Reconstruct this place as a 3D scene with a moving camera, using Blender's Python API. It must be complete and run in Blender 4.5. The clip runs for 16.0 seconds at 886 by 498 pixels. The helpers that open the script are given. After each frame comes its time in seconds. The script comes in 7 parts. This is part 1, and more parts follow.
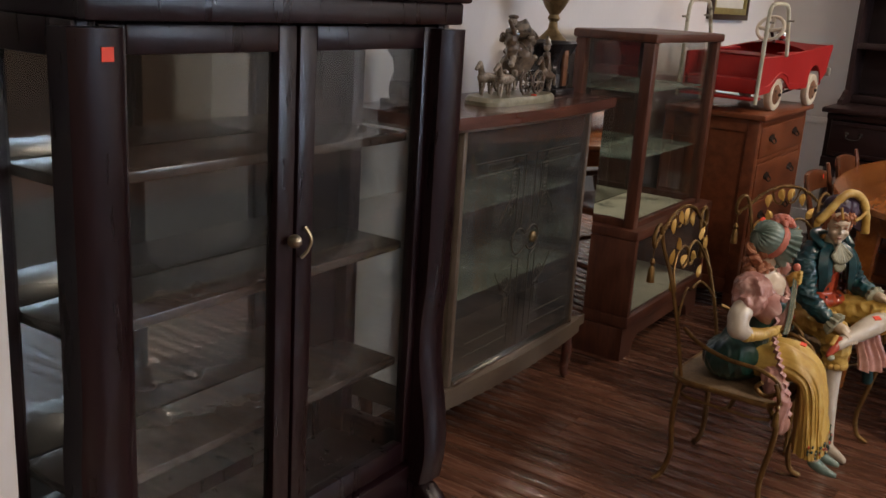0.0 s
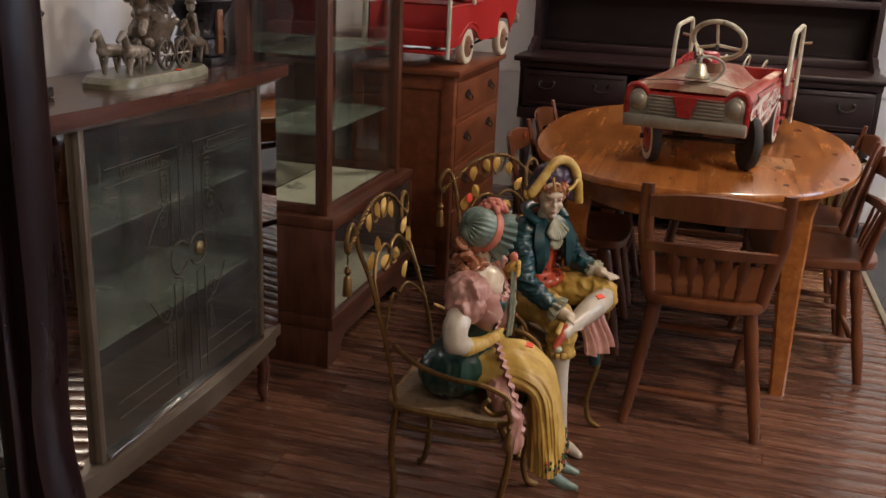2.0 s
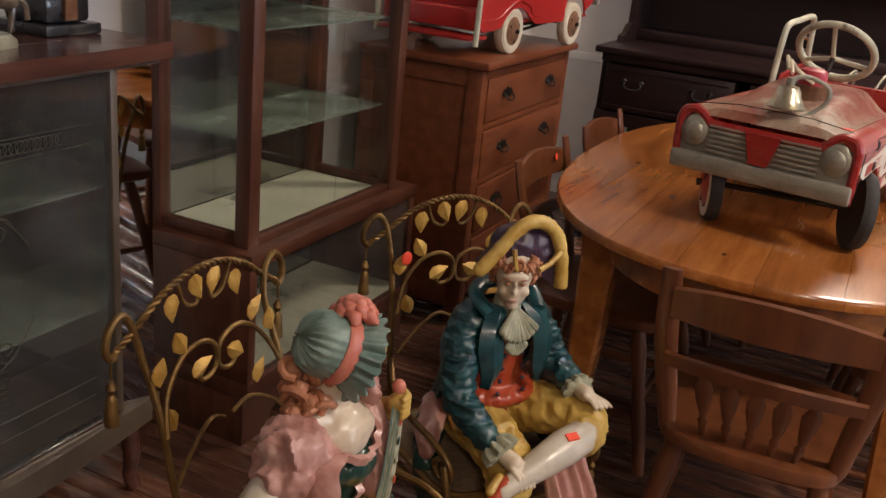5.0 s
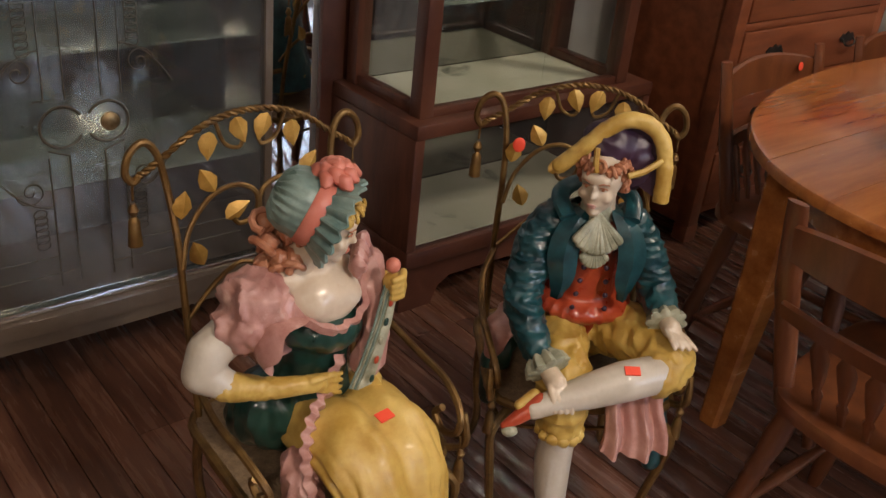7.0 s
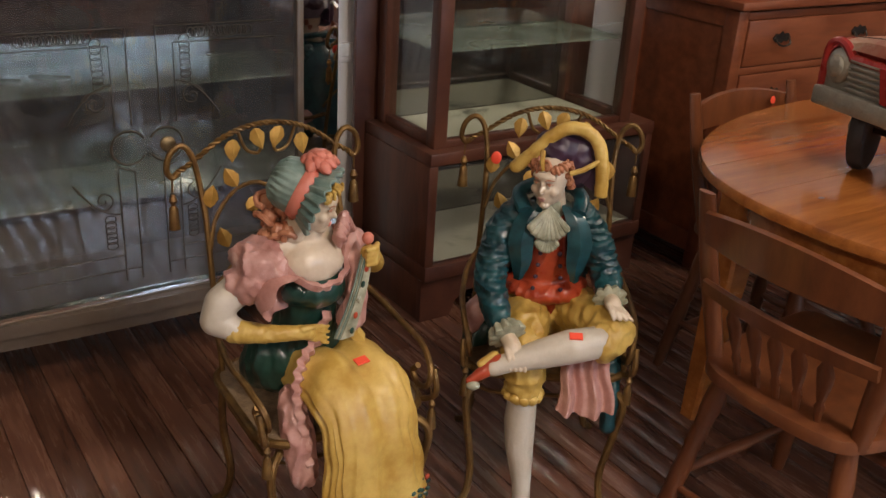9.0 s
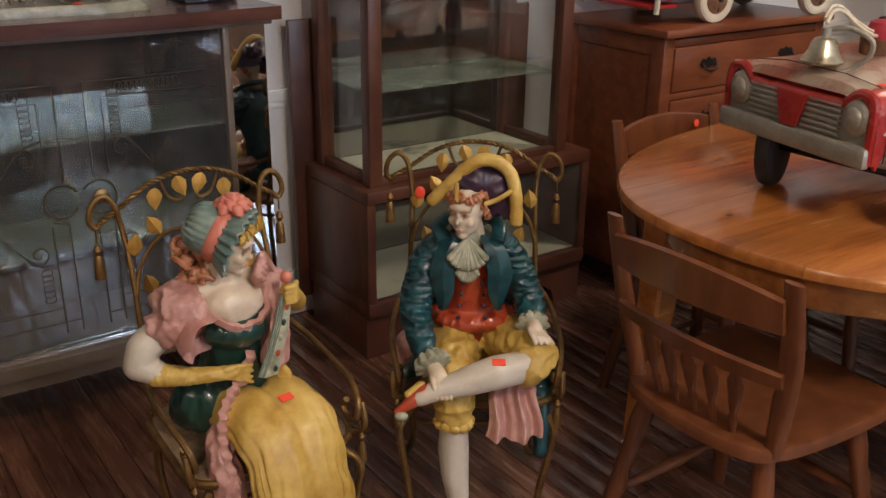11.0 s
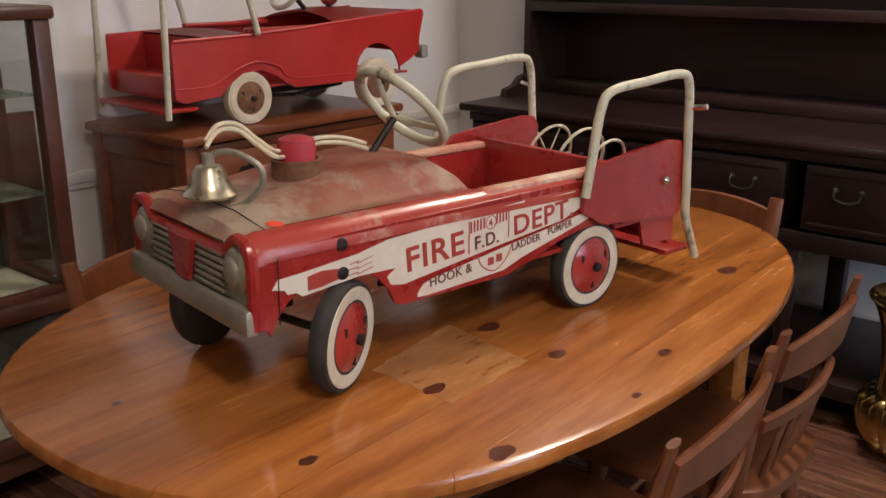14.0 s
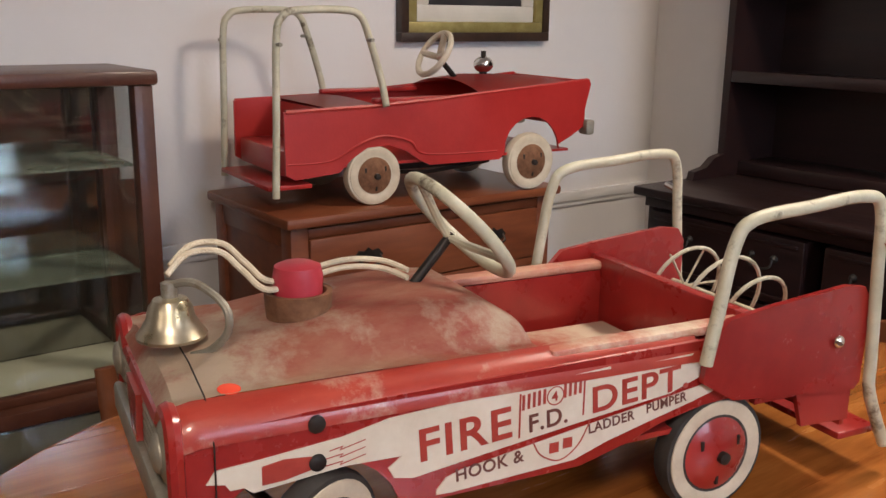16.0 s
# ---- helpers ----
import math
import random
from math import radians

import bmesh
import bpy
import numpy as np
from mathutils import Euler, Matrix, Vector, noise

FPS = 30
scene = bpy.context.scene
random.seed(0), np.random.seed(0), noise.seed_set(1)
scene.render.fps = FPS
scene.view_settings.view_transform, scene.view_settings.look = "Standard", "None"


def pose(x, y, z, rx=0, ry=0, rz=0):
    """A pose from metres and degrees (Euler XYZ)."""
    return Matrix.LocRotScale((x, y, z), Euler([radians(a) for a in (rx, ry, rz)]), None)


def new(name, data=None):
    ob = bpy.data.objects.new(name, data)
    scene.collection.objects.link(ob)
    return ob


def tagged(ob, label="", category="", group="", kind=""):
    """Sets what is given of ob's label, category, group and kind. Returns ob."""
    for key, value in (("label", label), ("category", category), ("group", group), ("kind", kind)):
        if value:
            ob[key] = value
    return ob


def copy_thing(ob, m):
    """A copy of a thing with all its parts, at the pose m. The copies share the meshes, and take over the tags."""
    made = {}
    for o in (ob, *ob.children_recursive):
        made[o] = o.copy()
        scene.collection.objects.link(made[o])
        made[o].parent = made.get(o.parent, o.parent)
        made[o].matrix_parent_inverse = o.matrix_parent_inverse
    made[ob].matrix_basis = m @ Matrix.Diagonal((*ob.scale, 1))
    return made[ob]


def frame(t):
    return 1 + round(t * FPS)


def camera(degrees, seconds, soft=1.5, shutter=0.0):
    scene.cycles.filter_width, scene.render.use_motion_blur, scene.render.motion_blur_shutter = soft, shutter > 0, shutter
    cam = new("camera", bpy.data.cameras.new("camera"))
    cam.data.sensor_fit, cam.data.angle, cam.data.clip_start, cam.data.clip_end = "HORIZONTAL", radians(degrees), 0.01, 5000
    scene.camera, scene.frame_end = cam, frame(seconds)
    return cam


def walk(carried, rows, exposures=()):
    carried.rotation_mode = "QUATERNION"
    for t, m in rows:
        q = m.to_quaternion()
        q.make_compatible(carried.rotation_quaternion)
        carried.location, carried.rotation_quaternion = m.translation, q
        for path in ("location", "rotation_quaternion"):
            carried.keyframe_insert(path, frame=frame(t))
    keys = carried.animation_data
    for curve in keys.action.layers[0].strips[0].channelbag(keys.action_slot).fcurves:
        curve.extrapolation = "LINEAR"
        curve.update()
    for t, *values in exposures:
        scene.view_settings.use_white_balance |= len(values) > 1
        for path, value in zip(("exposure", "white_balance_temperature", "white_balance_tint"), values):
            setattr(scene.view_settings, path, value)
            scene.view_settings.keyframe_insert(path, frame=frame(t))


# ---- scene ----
cam = camera(50.6, 16.0)
METRES, EYE, TILT, LEAN, TURN = 4.3, 1.41, 0.0, 0.0, 33.3
ROWS = [
    (0.0, 0.0, 0.0, 0.0, 0.98, -15.39, -3.55),
    (0.5, 0.0012, 0.0323, -0.0014, -4.97, -16.29, -3.13),
    (1.0, 0.0032, 0.0634, -0.0016, -12.35, -16.69, -1.65),
    (1.5, 0.0138, 0.0908, -0.0047, -17.2, -17.59, -1.96),
    (2.0, 0.0409, 0.1343, -0.0013, -17.29, -17.33, -2.39),
    (2.5, 0.0652, 0.1699, -0.0021, -15.25, -18.52, -3.47),
    (3.0, 0.0916, 0.2146, -0.0029, -17.46, -16.73, -2.28),
    (5.5, 0.2385, 0.3355, -0.006, -1.11, -21.79, -6.45),
    (6.0, 0.2777, 0.353, -0.0067, 6.89, -24.41, -7.14),
    (6.5, 0.3084, 0.36, -0.0094, 15.35, -27.51, -7.09),
    (7.0, 0.3276, 0.3543, -0.0122, 18.09, -28.09, -5.47),
    (7.5, 0.3489, 0.3261, -0.0107, 19.1, -26.46, -5.52),
    (8.0, 0.3711, 0.3076, -0.0083, 21.0, -25.13, -4.42),
    (10.5, 0.4285, 0.2856, -0.0075, 24.11, -23.5, -2.62),
    (11.0, 0.4357, 0.2906, -0.0052, 21.1, -21.49, -0.82),
    (11.5, 0.4596, 0.3066, -0.0038, 9.58, -21.59, -1.22),
    (12.0, 0.4837, 0.3212, -0.0092, 1.53, -22.65, -1.07),
    (12.5, 0.5004, 0.3484, -0.0181, -1.7, -25.42, -0.97),
    (13.0, 0.5138, 0.3896, -0.0169, -0.11, -23.42, -1.69),
    (13.5, 0.5296, 0.4184, -0.0077, 1.7, -19.4, -0.06),
    (14.0, 0.5582, 0.4421, -0.0015, 5.36, -16.85, -0.09),
    (14.5, 0.5846, 0.4636, 0.0014, 10.25, -16.59, -1.17),
    (15.0, 0.5956, 0.4896, 0.0014, 12.65, -16.36, -0.63),
    (15.5, 0.5989, 0.5307, 0.0006, 16.0, -16.37, -1.64),
    (16.0, 0.5984, 0.5563, 0.0059, 20.01, -13.95, -0.68),
]
walk(cam, [(t, pose(0, 0, EYE, TILT, LEAN, TURN) @ pose(METRES * x, METRES * y, METRES * z, 90 + pitch, roll, yaw)) for t, x, y, z, yaw, pitch, roll in ROWS],
     exposures=[(0.0, 0.2), (1.5, 0.26), (5.0, 0.36), (10.5, 0.40), (12.5, -0.2), (13.5, -0.03), (15.0, 0.08), (16.0, 0.18)])

# ---- light ----
world = bpy.data.worlds.new("world")
world.use_nodes = True
world.node_tree.nodes["Background"].inputs["Color"].default_value = (0.5, 0.55, 0.65, 1)
world.node_tree.nodes["Background"].inputs["Strength"].default_value = 0.05
scene.world = world


def lamp(name, m, size_x, size_y, power, colour):
    data = bpy.data.lights.new(name, "AREA")
    data.shape, data.size, data.size_y, data.energy, data.color = "RECTANGLE", size_x, size_y, power, colour
    ob = new(name, data)
    ob.matrix_world = m
    return ob


WARM = (1.0, 0.83, 0.69)
LAMPS = [(0.15, 5.45, 33.0), (1.5, 2.9, 40.0), (3.5, 4.6, 24.0), (1.2, 0.0, 27.0), (3.6, 0.4, 36.0)]
for lx, ly, lp in LAMPS:
    lamp("ceiling_lamp_light", pose(lx, ly, 2.62), 0.5, 0.3, lp, WARM)
lamp("window_light", pose(4.42, 4.3, 1.9, 0, 90, 0), 1.0, 1.9, 15.0, (0.55, 0.70, 1.0))

# ---- materials ----
def shader(name):
    m = bpy.data.materials.new(name)
    m.use_nodes = True
    nt = m.node_tree
    return m, nt, nt.nodes["Principled BSDF"]


def surface(name, a, b, rough=0.5, metal=0.0, scale=8.0, stretch=(1, 1, 1), fine=120.0, bump=0.1, coat=0.0, spread=0.0, rough_var=0.12, c=None, c_at=0.62):
    """Two colours mixed by stretched noise, a third for stains, fine grain in relief, roughness that varies."""
    m, nt, p = shader(name)
    n, l = nt.nodes, nt.links
    co = n.new("ShaderNodeTexCoord")
    mp = n.new("ShaderNodeMapping")
    mp.inputs["Scale"].default_value = stretch
    l.new(co.outputs["Object"], mp.inputs["Vector"])
    t1 = n.new("ShaderNodeTexNoise")
    t1.inputs["Scale"].default_value, t1.inputs["Detail"].default_value, t1.inputs["Roughness"].default_value = scale, 6, 0.65
    l.new(mp.outputs[0], t1.inputs["Vector"])
    t2 = n.new("ShaderNodeTexNoise")
    t2.inputs["Scale"].default_value, t2.inputs["Detail"].default_value = fine, 3
    l.new(mp.outputs[0], t2.inputs["Vector"])
    if spread:
        oi = n.new("ShaderNodeObjectInfo")
        off = n.new("ShaderNodeVectorMath")
        off.operation = "SCALE"
        off.inputs[0].default_value = (37.0, 53.0, 11.0)
        l.new(oi.outputs["Random"], off.inputs["Scale"])
        l.new(off.outputs[0], mp.inputs["Location"])
    ramp = n.new("ShaderNodeValToRGB")
    ramp.color_ramp.elements[0].position, ramp.color_ramp.elements[1].position = 0.34, 0.68
    ramp.color_ramp.elements[0].color, ramp.color_ramp.elements[1].color = (*a, 1), (*b, 1)
    l.new(t1.outputs["Fac"], ramp.inputs["Fac"])
    out = ramp.outputs["Color"]
    if c:
        t3 = n.new("ShaderNodeTexNoise")
        t3.inputs["Scale"].default_value, t3.inputs["Detail"].default_value = scale * 0.6, 8
        t3.inputs["Roughness"].default_value = 0.7
        l.new(co.outputs["Object"], t3.inputs["Vector"])
        r3 = n.new("ShaderNodeValToRGB")
        r3.color_ramp.elements[0].position, r3.color_ramp.elements[1].position = c_at, c_at + 0.1
        l.new(t3.outputs["Fac"], r3.inputs["Fac"])
        mx = n.new("ShaderNodeMix")
        mx.data_type = "RGBA"
        l.new(r3.outputs["Color"], mx.inputs["Factor"])
        l.new(out, mx.inputs["A"])
        mx.inputs["B"].default_value = (*c, 1)
        out = mx.outputs["Result"]
    if spread:
        hs = n.new("ShaderNodeHueSaturation")
        mr = n.new("ShaderNodeMapRange")
        mr.inputs["To Min"].default_value, mr.inputs["To Max"].default_value = 1 - spread, 1 + spread
        l.new(oi.outputs["Random"], mr.inputs["Value"])
        l.new(mr.outputs[0], hs.inputs["Value"])
        l.new(out, hs.inputs["Color"])
        out = hs.outputs["Color"]
    l.new(out, p.inputs["Base Color"])
    mrr = n.new("ShaderNodeMapRange")
    mrr.inputs["To Min"].default_value, mrr.inputs["To Max"].default_value = max(0.03, rough - rough_var), min(1, rough + rough_var)
    l.new(t1.outputs["Fac"], mrr.inputs["Value"])
    l.new(mrr.outputs[0], p.inputs["Roughness"])
    p.inputs["Metallic"].default_value = metal
    p.inputs["Coat Weight"].default_value = coat
    p.inputs["Coat Roughness"].default_value = 0.12
    bp = n.new("ShaderNodeBump")
    bp.inputs["Strength"].default_value, bp.inputs["Distance"].default_value = bump, 0.004
    l.new(t2.outputs["Fac"], bp.inputs["Height"])
    l.new(bp.outputs[0], p.inputs["Normal"])
    return m


def clear_glass(name, tint, rough=0.02, dust=0.0, film_colour=(0.5, 0.5, 0.44)):
    m, nt, p = shader(name)
    n, l = nt.nodes, nt.links
    tr = n.new("ShaderNodeBsdfTransparent")
    tr.inputs["Color"].default_value = (*tint, 1)
    gl = n.new("ShaderNodeBsdfGlossy")
    gl.inputs["Roughness"].default_value = rough
    lw = n.new("ShaderNodeLayerWeight")
    lw.inputs["Blend"].default_value = 0.5
    pw = n.new("ShaderNodeMath")
    pw.operation = "POWER"
    pw.inputs[1].default_value = 5.0
    l.new(lw.outputs["Facing"], pw.inputs[0])
    fr = n.new("ShaderNodeMath")
    fr.operation = "MULTIPLY_ADD"
    fr.inputs[1].default_value, fr.inputs[2].default_value = 0.9, 0.045
    l.new(pw.outputs[0], fr.inputs[0])
    mx = n.new("ShaderNodeMixShader")
    l.new(fr.outputs[0], mx.inputs[0])
    l.new(tr.outputs[0], mx.inputs[1])
    l.new(gl.outputs[0], mx.inputs[2])
    # diffuse film: real dust on the glass shelves, painted haze on the panes
    df = n.new("ShaderNodeBsdfDiffuse")
    df.inputs["Color"].default_value = (*film_colour, 1)
    co = n.new("ShaderNodeTexCoord")
    tx = n.new("ShaderNodeTexNoise")
    tx.inputs["Scale"].default_value, tx.inputs["Detail"].default_value = 7.0, 6
    l.new(co.outputs["Object"], tx.inputs["Vector"])
    am = n.new("ShaderNodeMapRange")
    am.inputs["From Min"].default_value, am.inputs["From Max"].default_value = 0.3, 0.7
    am.inputs["To Min"].default_value, am.inputs["To Max"].default_value = dust * 0.5, dust * 1.5
    l.new(tx.outputs["Fac"], am.inputs["Value"])
    md = n.new("ShaderNodeMixShader")
    l.new(am.outputs[0], md.inputs[0])
    l.new(mx.outputs[0], md.inputs[1])
    l.new(df.outputs[0], md.inputs[2])
    l.new(md.outputs[0], n["Material Output"].inputs["Surface"])
    return m


wall_paint = surface("wall_paint", (0.74, 0.72, 0.70), (0.80, 0.78, 0.75), 0.75, scale=1.4, fine=60, bump=0.15)
wall_dark = surface("wall_dark", (0.10, 0.065, 0.048), (0.16, 0.105, 0.075), 0.6, scale=2.5, stretch=(3, 3, 0.6), fine=60, bump=0.15)
trim_paint = surface("trim_paint", (0.76, 0.75, 0.72), (0.82, 0.81, 0.78), 0.4, scale=5, bump=0.05)
ceiling_paint = surface("ceiling_paint", (0.70, 0.69, 0.66), (0.78, 0.77, 0.74), 0.85, scale=2)
floor_wood = surface("floor_wood", (0.088, 0.037, 0.024), (0.19, 0.088, 0.052), 0.26, scale=5, stretch=(0.8, 9, 9), fine=90, bump=0.10, spread=0.28, coat=0.5, c=(0.035, 0.016, 0.010), c_at=0.64)
floor_gap = surface("floor_gap", (0.014, 0.009, 0.006), (0.03, 0.018, 0.012), 0.8, scale=12)
mat_rubber = surface("mat_rubber", (0.045, 0.048, 0.055), (0.07, 0.074, 0.08), 0.8, scale=14, fine=380, bump=0.5)
mat_edge = surface("mat_edge", (0.20, 0.17, 0.11), (0.36, 0.32, 0.23), 0.55, metal=0.3, scale=14, c=(0.12, 0.10, 0.07))
dark_wood = surface("dark_wood", (0.006, 0.0018, 0.003), (0.014, 0.004, 0.006), 0.30, scale=4, stretch=(7, 7, 0.9), bump=0.08)
hutch_wood = surface("hutch_wood", (0.010, 0.0045, 0.005), (0.023, 0.009, 0.0085), 0.40, scale=4, stretch=(0.9, 7, 7), bump=0.10, coat=0.1)
case_wood = surface("case_wood", (0.060, 0.020, 0.012), (0.125, 0.046, 0.025), 0.38, scale=4, stretch=(7, 1.2, 1.2), bump=0.10, coat=0.1)
chest_wood = surface("chest_wood", (0.135, 0.038, 0.016), (0.235, 0.074, 0.030), 0.36, scale=3.5, stretch=(6, 0.9, 6), bump=0.10, coat=0.15, c=(0.10, 0.03, 0.014), c_at=0.66)
deco_wood = surface("deco_wood", (0.060, 0.022, 0.016), (0.12, 0.045, 0.030), 0.24, scale=4, stretch=(6, 0.9, 6), bump=0.06, coat=0.4)
deco_taupe = surface("deco_taupe", (0.10, 0.075, 0.055), (0.16, 0.125, 0.09), 0.42, metal=0.25, scale=6, c=(0.14, 0.11, 0.08))
table_wood = surface("table_wood", (0.25, 0.075, 0.015), (0.45, 0.165, 0.036), 0.25, scale=3.0, stretch=(8, 0.8, 8), fine=70, bump=0.06, coat=0.45, spread=0.12, c=(0.26, 0.085, 0.022), c_at=0.63, rough_var=0.08)
pale_pine = surface("pale_pine", (0.30, 0.115, 0.035), (0.50, 0.25, 0.095), 0.30, scale=9, stretch=(5, 1.2, 5), fine=90, bump=0.08, coat=0.3, c=(0.34, 0.14, 0.05), c_at=0.56)
knot_wood = surface("knot_wood", (0.060, 0.018, 0.010), (0.13, 0.040, 0.018), 0.3, scale=40, coat=0.4)
chair_wood = surface("chair_wood", (0.100, 0.031, 0.012), (0.175, 0.058, 0.020), 0.33, scale=5, stretch=(5, 5, 1.2), bump=0.08, coat=0.3, spread=0.12)
gilt = surface("gilt", (0.13, 0.07, 0.024), (0.27, 0.16, 0.05), 0.45, metal=0.7, scale=30, c=(0.14, 0.085, 0.04), c_at=0.58)
gilt_leaf = surface("gilt_leaf", (0.46, 0.26, 0.05), (0.66, 0.40, 0.10), 0.45, metal=0.35, scale=45, fine=160, bump=0.3)
cane = surface("cane", (0.17, 0.11, 0.06), (0.30, 0.21, 0.12), 0.65, scale=70, fine=260, bump=0.8)
car_red = surface("car_red", (0.25, 0.013, 0.012), (0.36, 0.028, 0.022), 0.28, scale=6, coat=0.35, bump=0.06, c=(0.40, 0.14, 0.11), c_at=0.66)
car_red_dusty = surface("car_red_dusty", (0.42, 0.065, 0.045), (0.60, 0.37, 0.25), 0.52, scale=5, stretch=(2.2, 0.9, 1), bump=0.22, c=(0.66, 0.54, 0.41), c_at=0.48)
car_red_worn = surface("car_red_worn", (0.29, 0.020, 0.014), (0.42, 0.060, 0.035), 0.32, scale=7, stretch=(3, 0.7, 1), coat=0.25, bump=0.08, c=(0.52, 0.36, 0.27), c_at=0.55)
car_red_plain = surface("car_red_plain", (0.34, 0.016, 0.014), (0.44, 0.030, 0.026), 0.36, scale=4, bump=0.08, coat=0.2, c=(0.28, 0.06, 0.045), c_at=0.68)
car_cream = surface("car_cream", (0.52, 0.46, 0.35), (0.66, 0.60, 0.47), 0.45, scale=22, bump=0.10, c=(0.30, 0.20, 0.13), c_at=0.68)
rail_cream = surface("rail_cream", (0.46, 0.45, 0.33), (0.62, 0.60, 0.46), 0.42, scale=18, bump=0.2, c=(0.10, 0.075, 0.045), c_at=0.56)
decal_white = surface("decal_white", (0.60, 0.54, 0.44), (0.70, 0.65, 0.55), 0.45, scale=16, bump=0.04, c=(0.48, 0.30, 0.22), c_at=0.72)
decal_red = surface("decal_red", (0.32, 0.030, 0.022), (0.40, 0.055, 0.035), 0.45, scale=30)
decal_dark = surface("decal_dark", (0.10, 0.030, 0.022), (0.16, 0.055, 0.04), 0.5, scale=30)
dull_chrome = surface("dull_chrome", (0.26, 0.245, 0.20), (0.42, 0.40, 0.33), 0.48, metal=0.55, scale=14, fine=160, bump=0.3, c=(0.18, 0.14, 0.09), c_at=0.60)
chrome = surface("chrome", (0.62, 0.60, 0.56), (0.74, 0.72, 0.68), 0.16, metal=1.0, scale=16)
brass = surface("brass", (0.38, 0.27, 0.09), (0.52, 0.38, 0.14), 0.17, metal=1.0, scale=9, bump=0.04)
brass_bell = surface("brass_bell", (0.42, 0.36, 0.22), (0.60, 0.56, 0.44), 0.30, metal=0.9, scale=26)
rubber = surface("rubber", (0.018, 0.017, 0.016), (0.04, 0.037, 0.034), 0.75, scale=24)
iron = surface("iron", (0.018, 0.016, 0.015), (0.05, 0.042, 0.036), 0.5, metal=0.6, scale=30)
rust = surface("rust", (0.13, 0.055, 0.026), (0.25, 0.13, 0.07), 0.8, metal=0.2, scale=40, bump=0.3)
beacon_red = surface("beacon_red", (0.34, 0.02, 0.035), (0.46, 0.04, 0.06), 0.42, scale=18)
cord = surface("cord", (0.58, 0.50, 0.36), (0.70, 0.62, 0.47), 0.85, scale=60, fine=400, bump=0.6)
sticker = surface("sticker", (0.86, 0.07, 0.03), (0.92, 0.10, 0.045), 0.6, scale=20)
bronze = surface("bronze", (0.12, 0.085, 0.04), (0.30, 0.22, 0.11), 0.42, metal=0.7, scale=32, c=(0.08, 0.05, 0.03))
black_stone = surface("black_stone", (0.010, 0.010, 0.012), (0.028, 0.027, 0.030), 0.22, scale=8, coat=0.3)
brown_marble = surface("brown_marble", (0.13, 0.055, 0.03), (0.26, 0.13, 0.07), 0.25, scale=18)
gilt_frame = surface("gilt_frame", (0.30, 0.25, 0.08), (0.44, 0.38, 0.15), 0.42, metal=0.4, scale=22)
frame_dark = surface("frame_dark", (0.028, 0.016, 0.011), (0.055, 0.032, 0.02), 0.4, scale=18)
picture_mount = surface("picture_mount", (0.62, 0.60, 0.52), (0.70, 0.68, 0.60), 0.7, scale=8)
picture_art = surface("picture_art", (0.012, 0.012, 0.016), (0.055, 0.05, 0.048), 0.5, scale=5, c=(0.14, 0.12, 0.10))
shelf_paper = surface("shelf_paper", (0.58, 0.60, 0.45), (0.70, 0.71, 0.55), 0.7, scale=7, c=(0.10, 0.12, 0.09), c_at=0.57)
window_pane = clear_glass("window_pane", (0.90, 0.91, 0.90), dust=0.004)
green_glass = clear_glass("green_glass", (0.70, 0.80, 0.74), 0.05, dust=0.26, film_colour=(0.48, 0.56, 0.46))
# grey film puts the haze of reflected light into the pane's colour
hazed_glass = clear_glass("hazed_glass", (0.80, 0.80, 0.79), 0.02, dust=0.031, film_colour=(0.50, 0.50, 0.52))
etched = surface("etched", (0.035, 0.030, 0.022), (0.07, 0.06, 0.042), 0.7, metal=0.0, scale=30)
mirror_mat, _nt, _p = shader("mirror")
_p.inputs["Base Color"].default_value, _p.inputs["Metallic"].default_value, _p.inputs["Roughness"].default_value = (0.30, 0.30, 0.28, 1), 0.95, 0.05
mirror_clean, _nt, _p = shader("mirror_clean")
_p.inputs["Base Color"].default_value, _p.inputs["Metallic"].default_value, _p.inputs["Roughness"].default_value = (0.68, 0.68, 0.66, 1), 1.0, 0.025
lamp_glow, _nt, _p = shader("lamp_glow")
_p.inputs["Emission Color"].default_value, _p.inputs["Emission Strength"].default_value = (1.0, 0.82, 0.6, 1), 6.0
sky_glow, _nt, _p = shader("sky_glow")
_p.inputs["Emission Color"].default_value, _p.inputs["Emission Strength"].default_value = (0.60, 0.75, 1.0, 1), 9.0
# glazed paints of the two statues
st_skin = surface("st_skin", (0.54, 0.43, 0.30), (0.66, 0.56, 0.43), 0.34, scale=22, coat=0.25, c=(0.52, 0.36, 0.25), c_at=0.60)
st_white = surface("st_white", (0.48, 0.42, 0.32), (0.62, 0.56, 0.46), 0.36, scale=16, coat=0.2)
st_pink = surface("st_pink", (0.36, 0.16, 0.13), (0.56, 0.32, 0.27), 0.42, scale=24, coat=0.12, c=(0.60, 0.42, 0.36), c_at=0.60)
st_green = surface("st_green", (0.005, 0.026, 0.020), (0.014, 0.060, 0.044), 0.30, scale=14, coat=0.5)
st_teal = surface("st_teal", (0.003, 0.022, 0.030), (0.012, 0.075, 0.085), 0.36, scale=30, coat=0.25)
st_yellow = surface("st_yellow", (0.40, 0.23, 0.035), (0.64, 0.45, 0.12), 0.46, scale=14, coat=0.08, c=(0.34, 0.17, 0.03), c_at=0.58)
st_hair = surface("st_hair", (0.30, 0.10, 0.05), (0.50, 0.23, 0.12), 0.42, scale=30, bump=0.4)
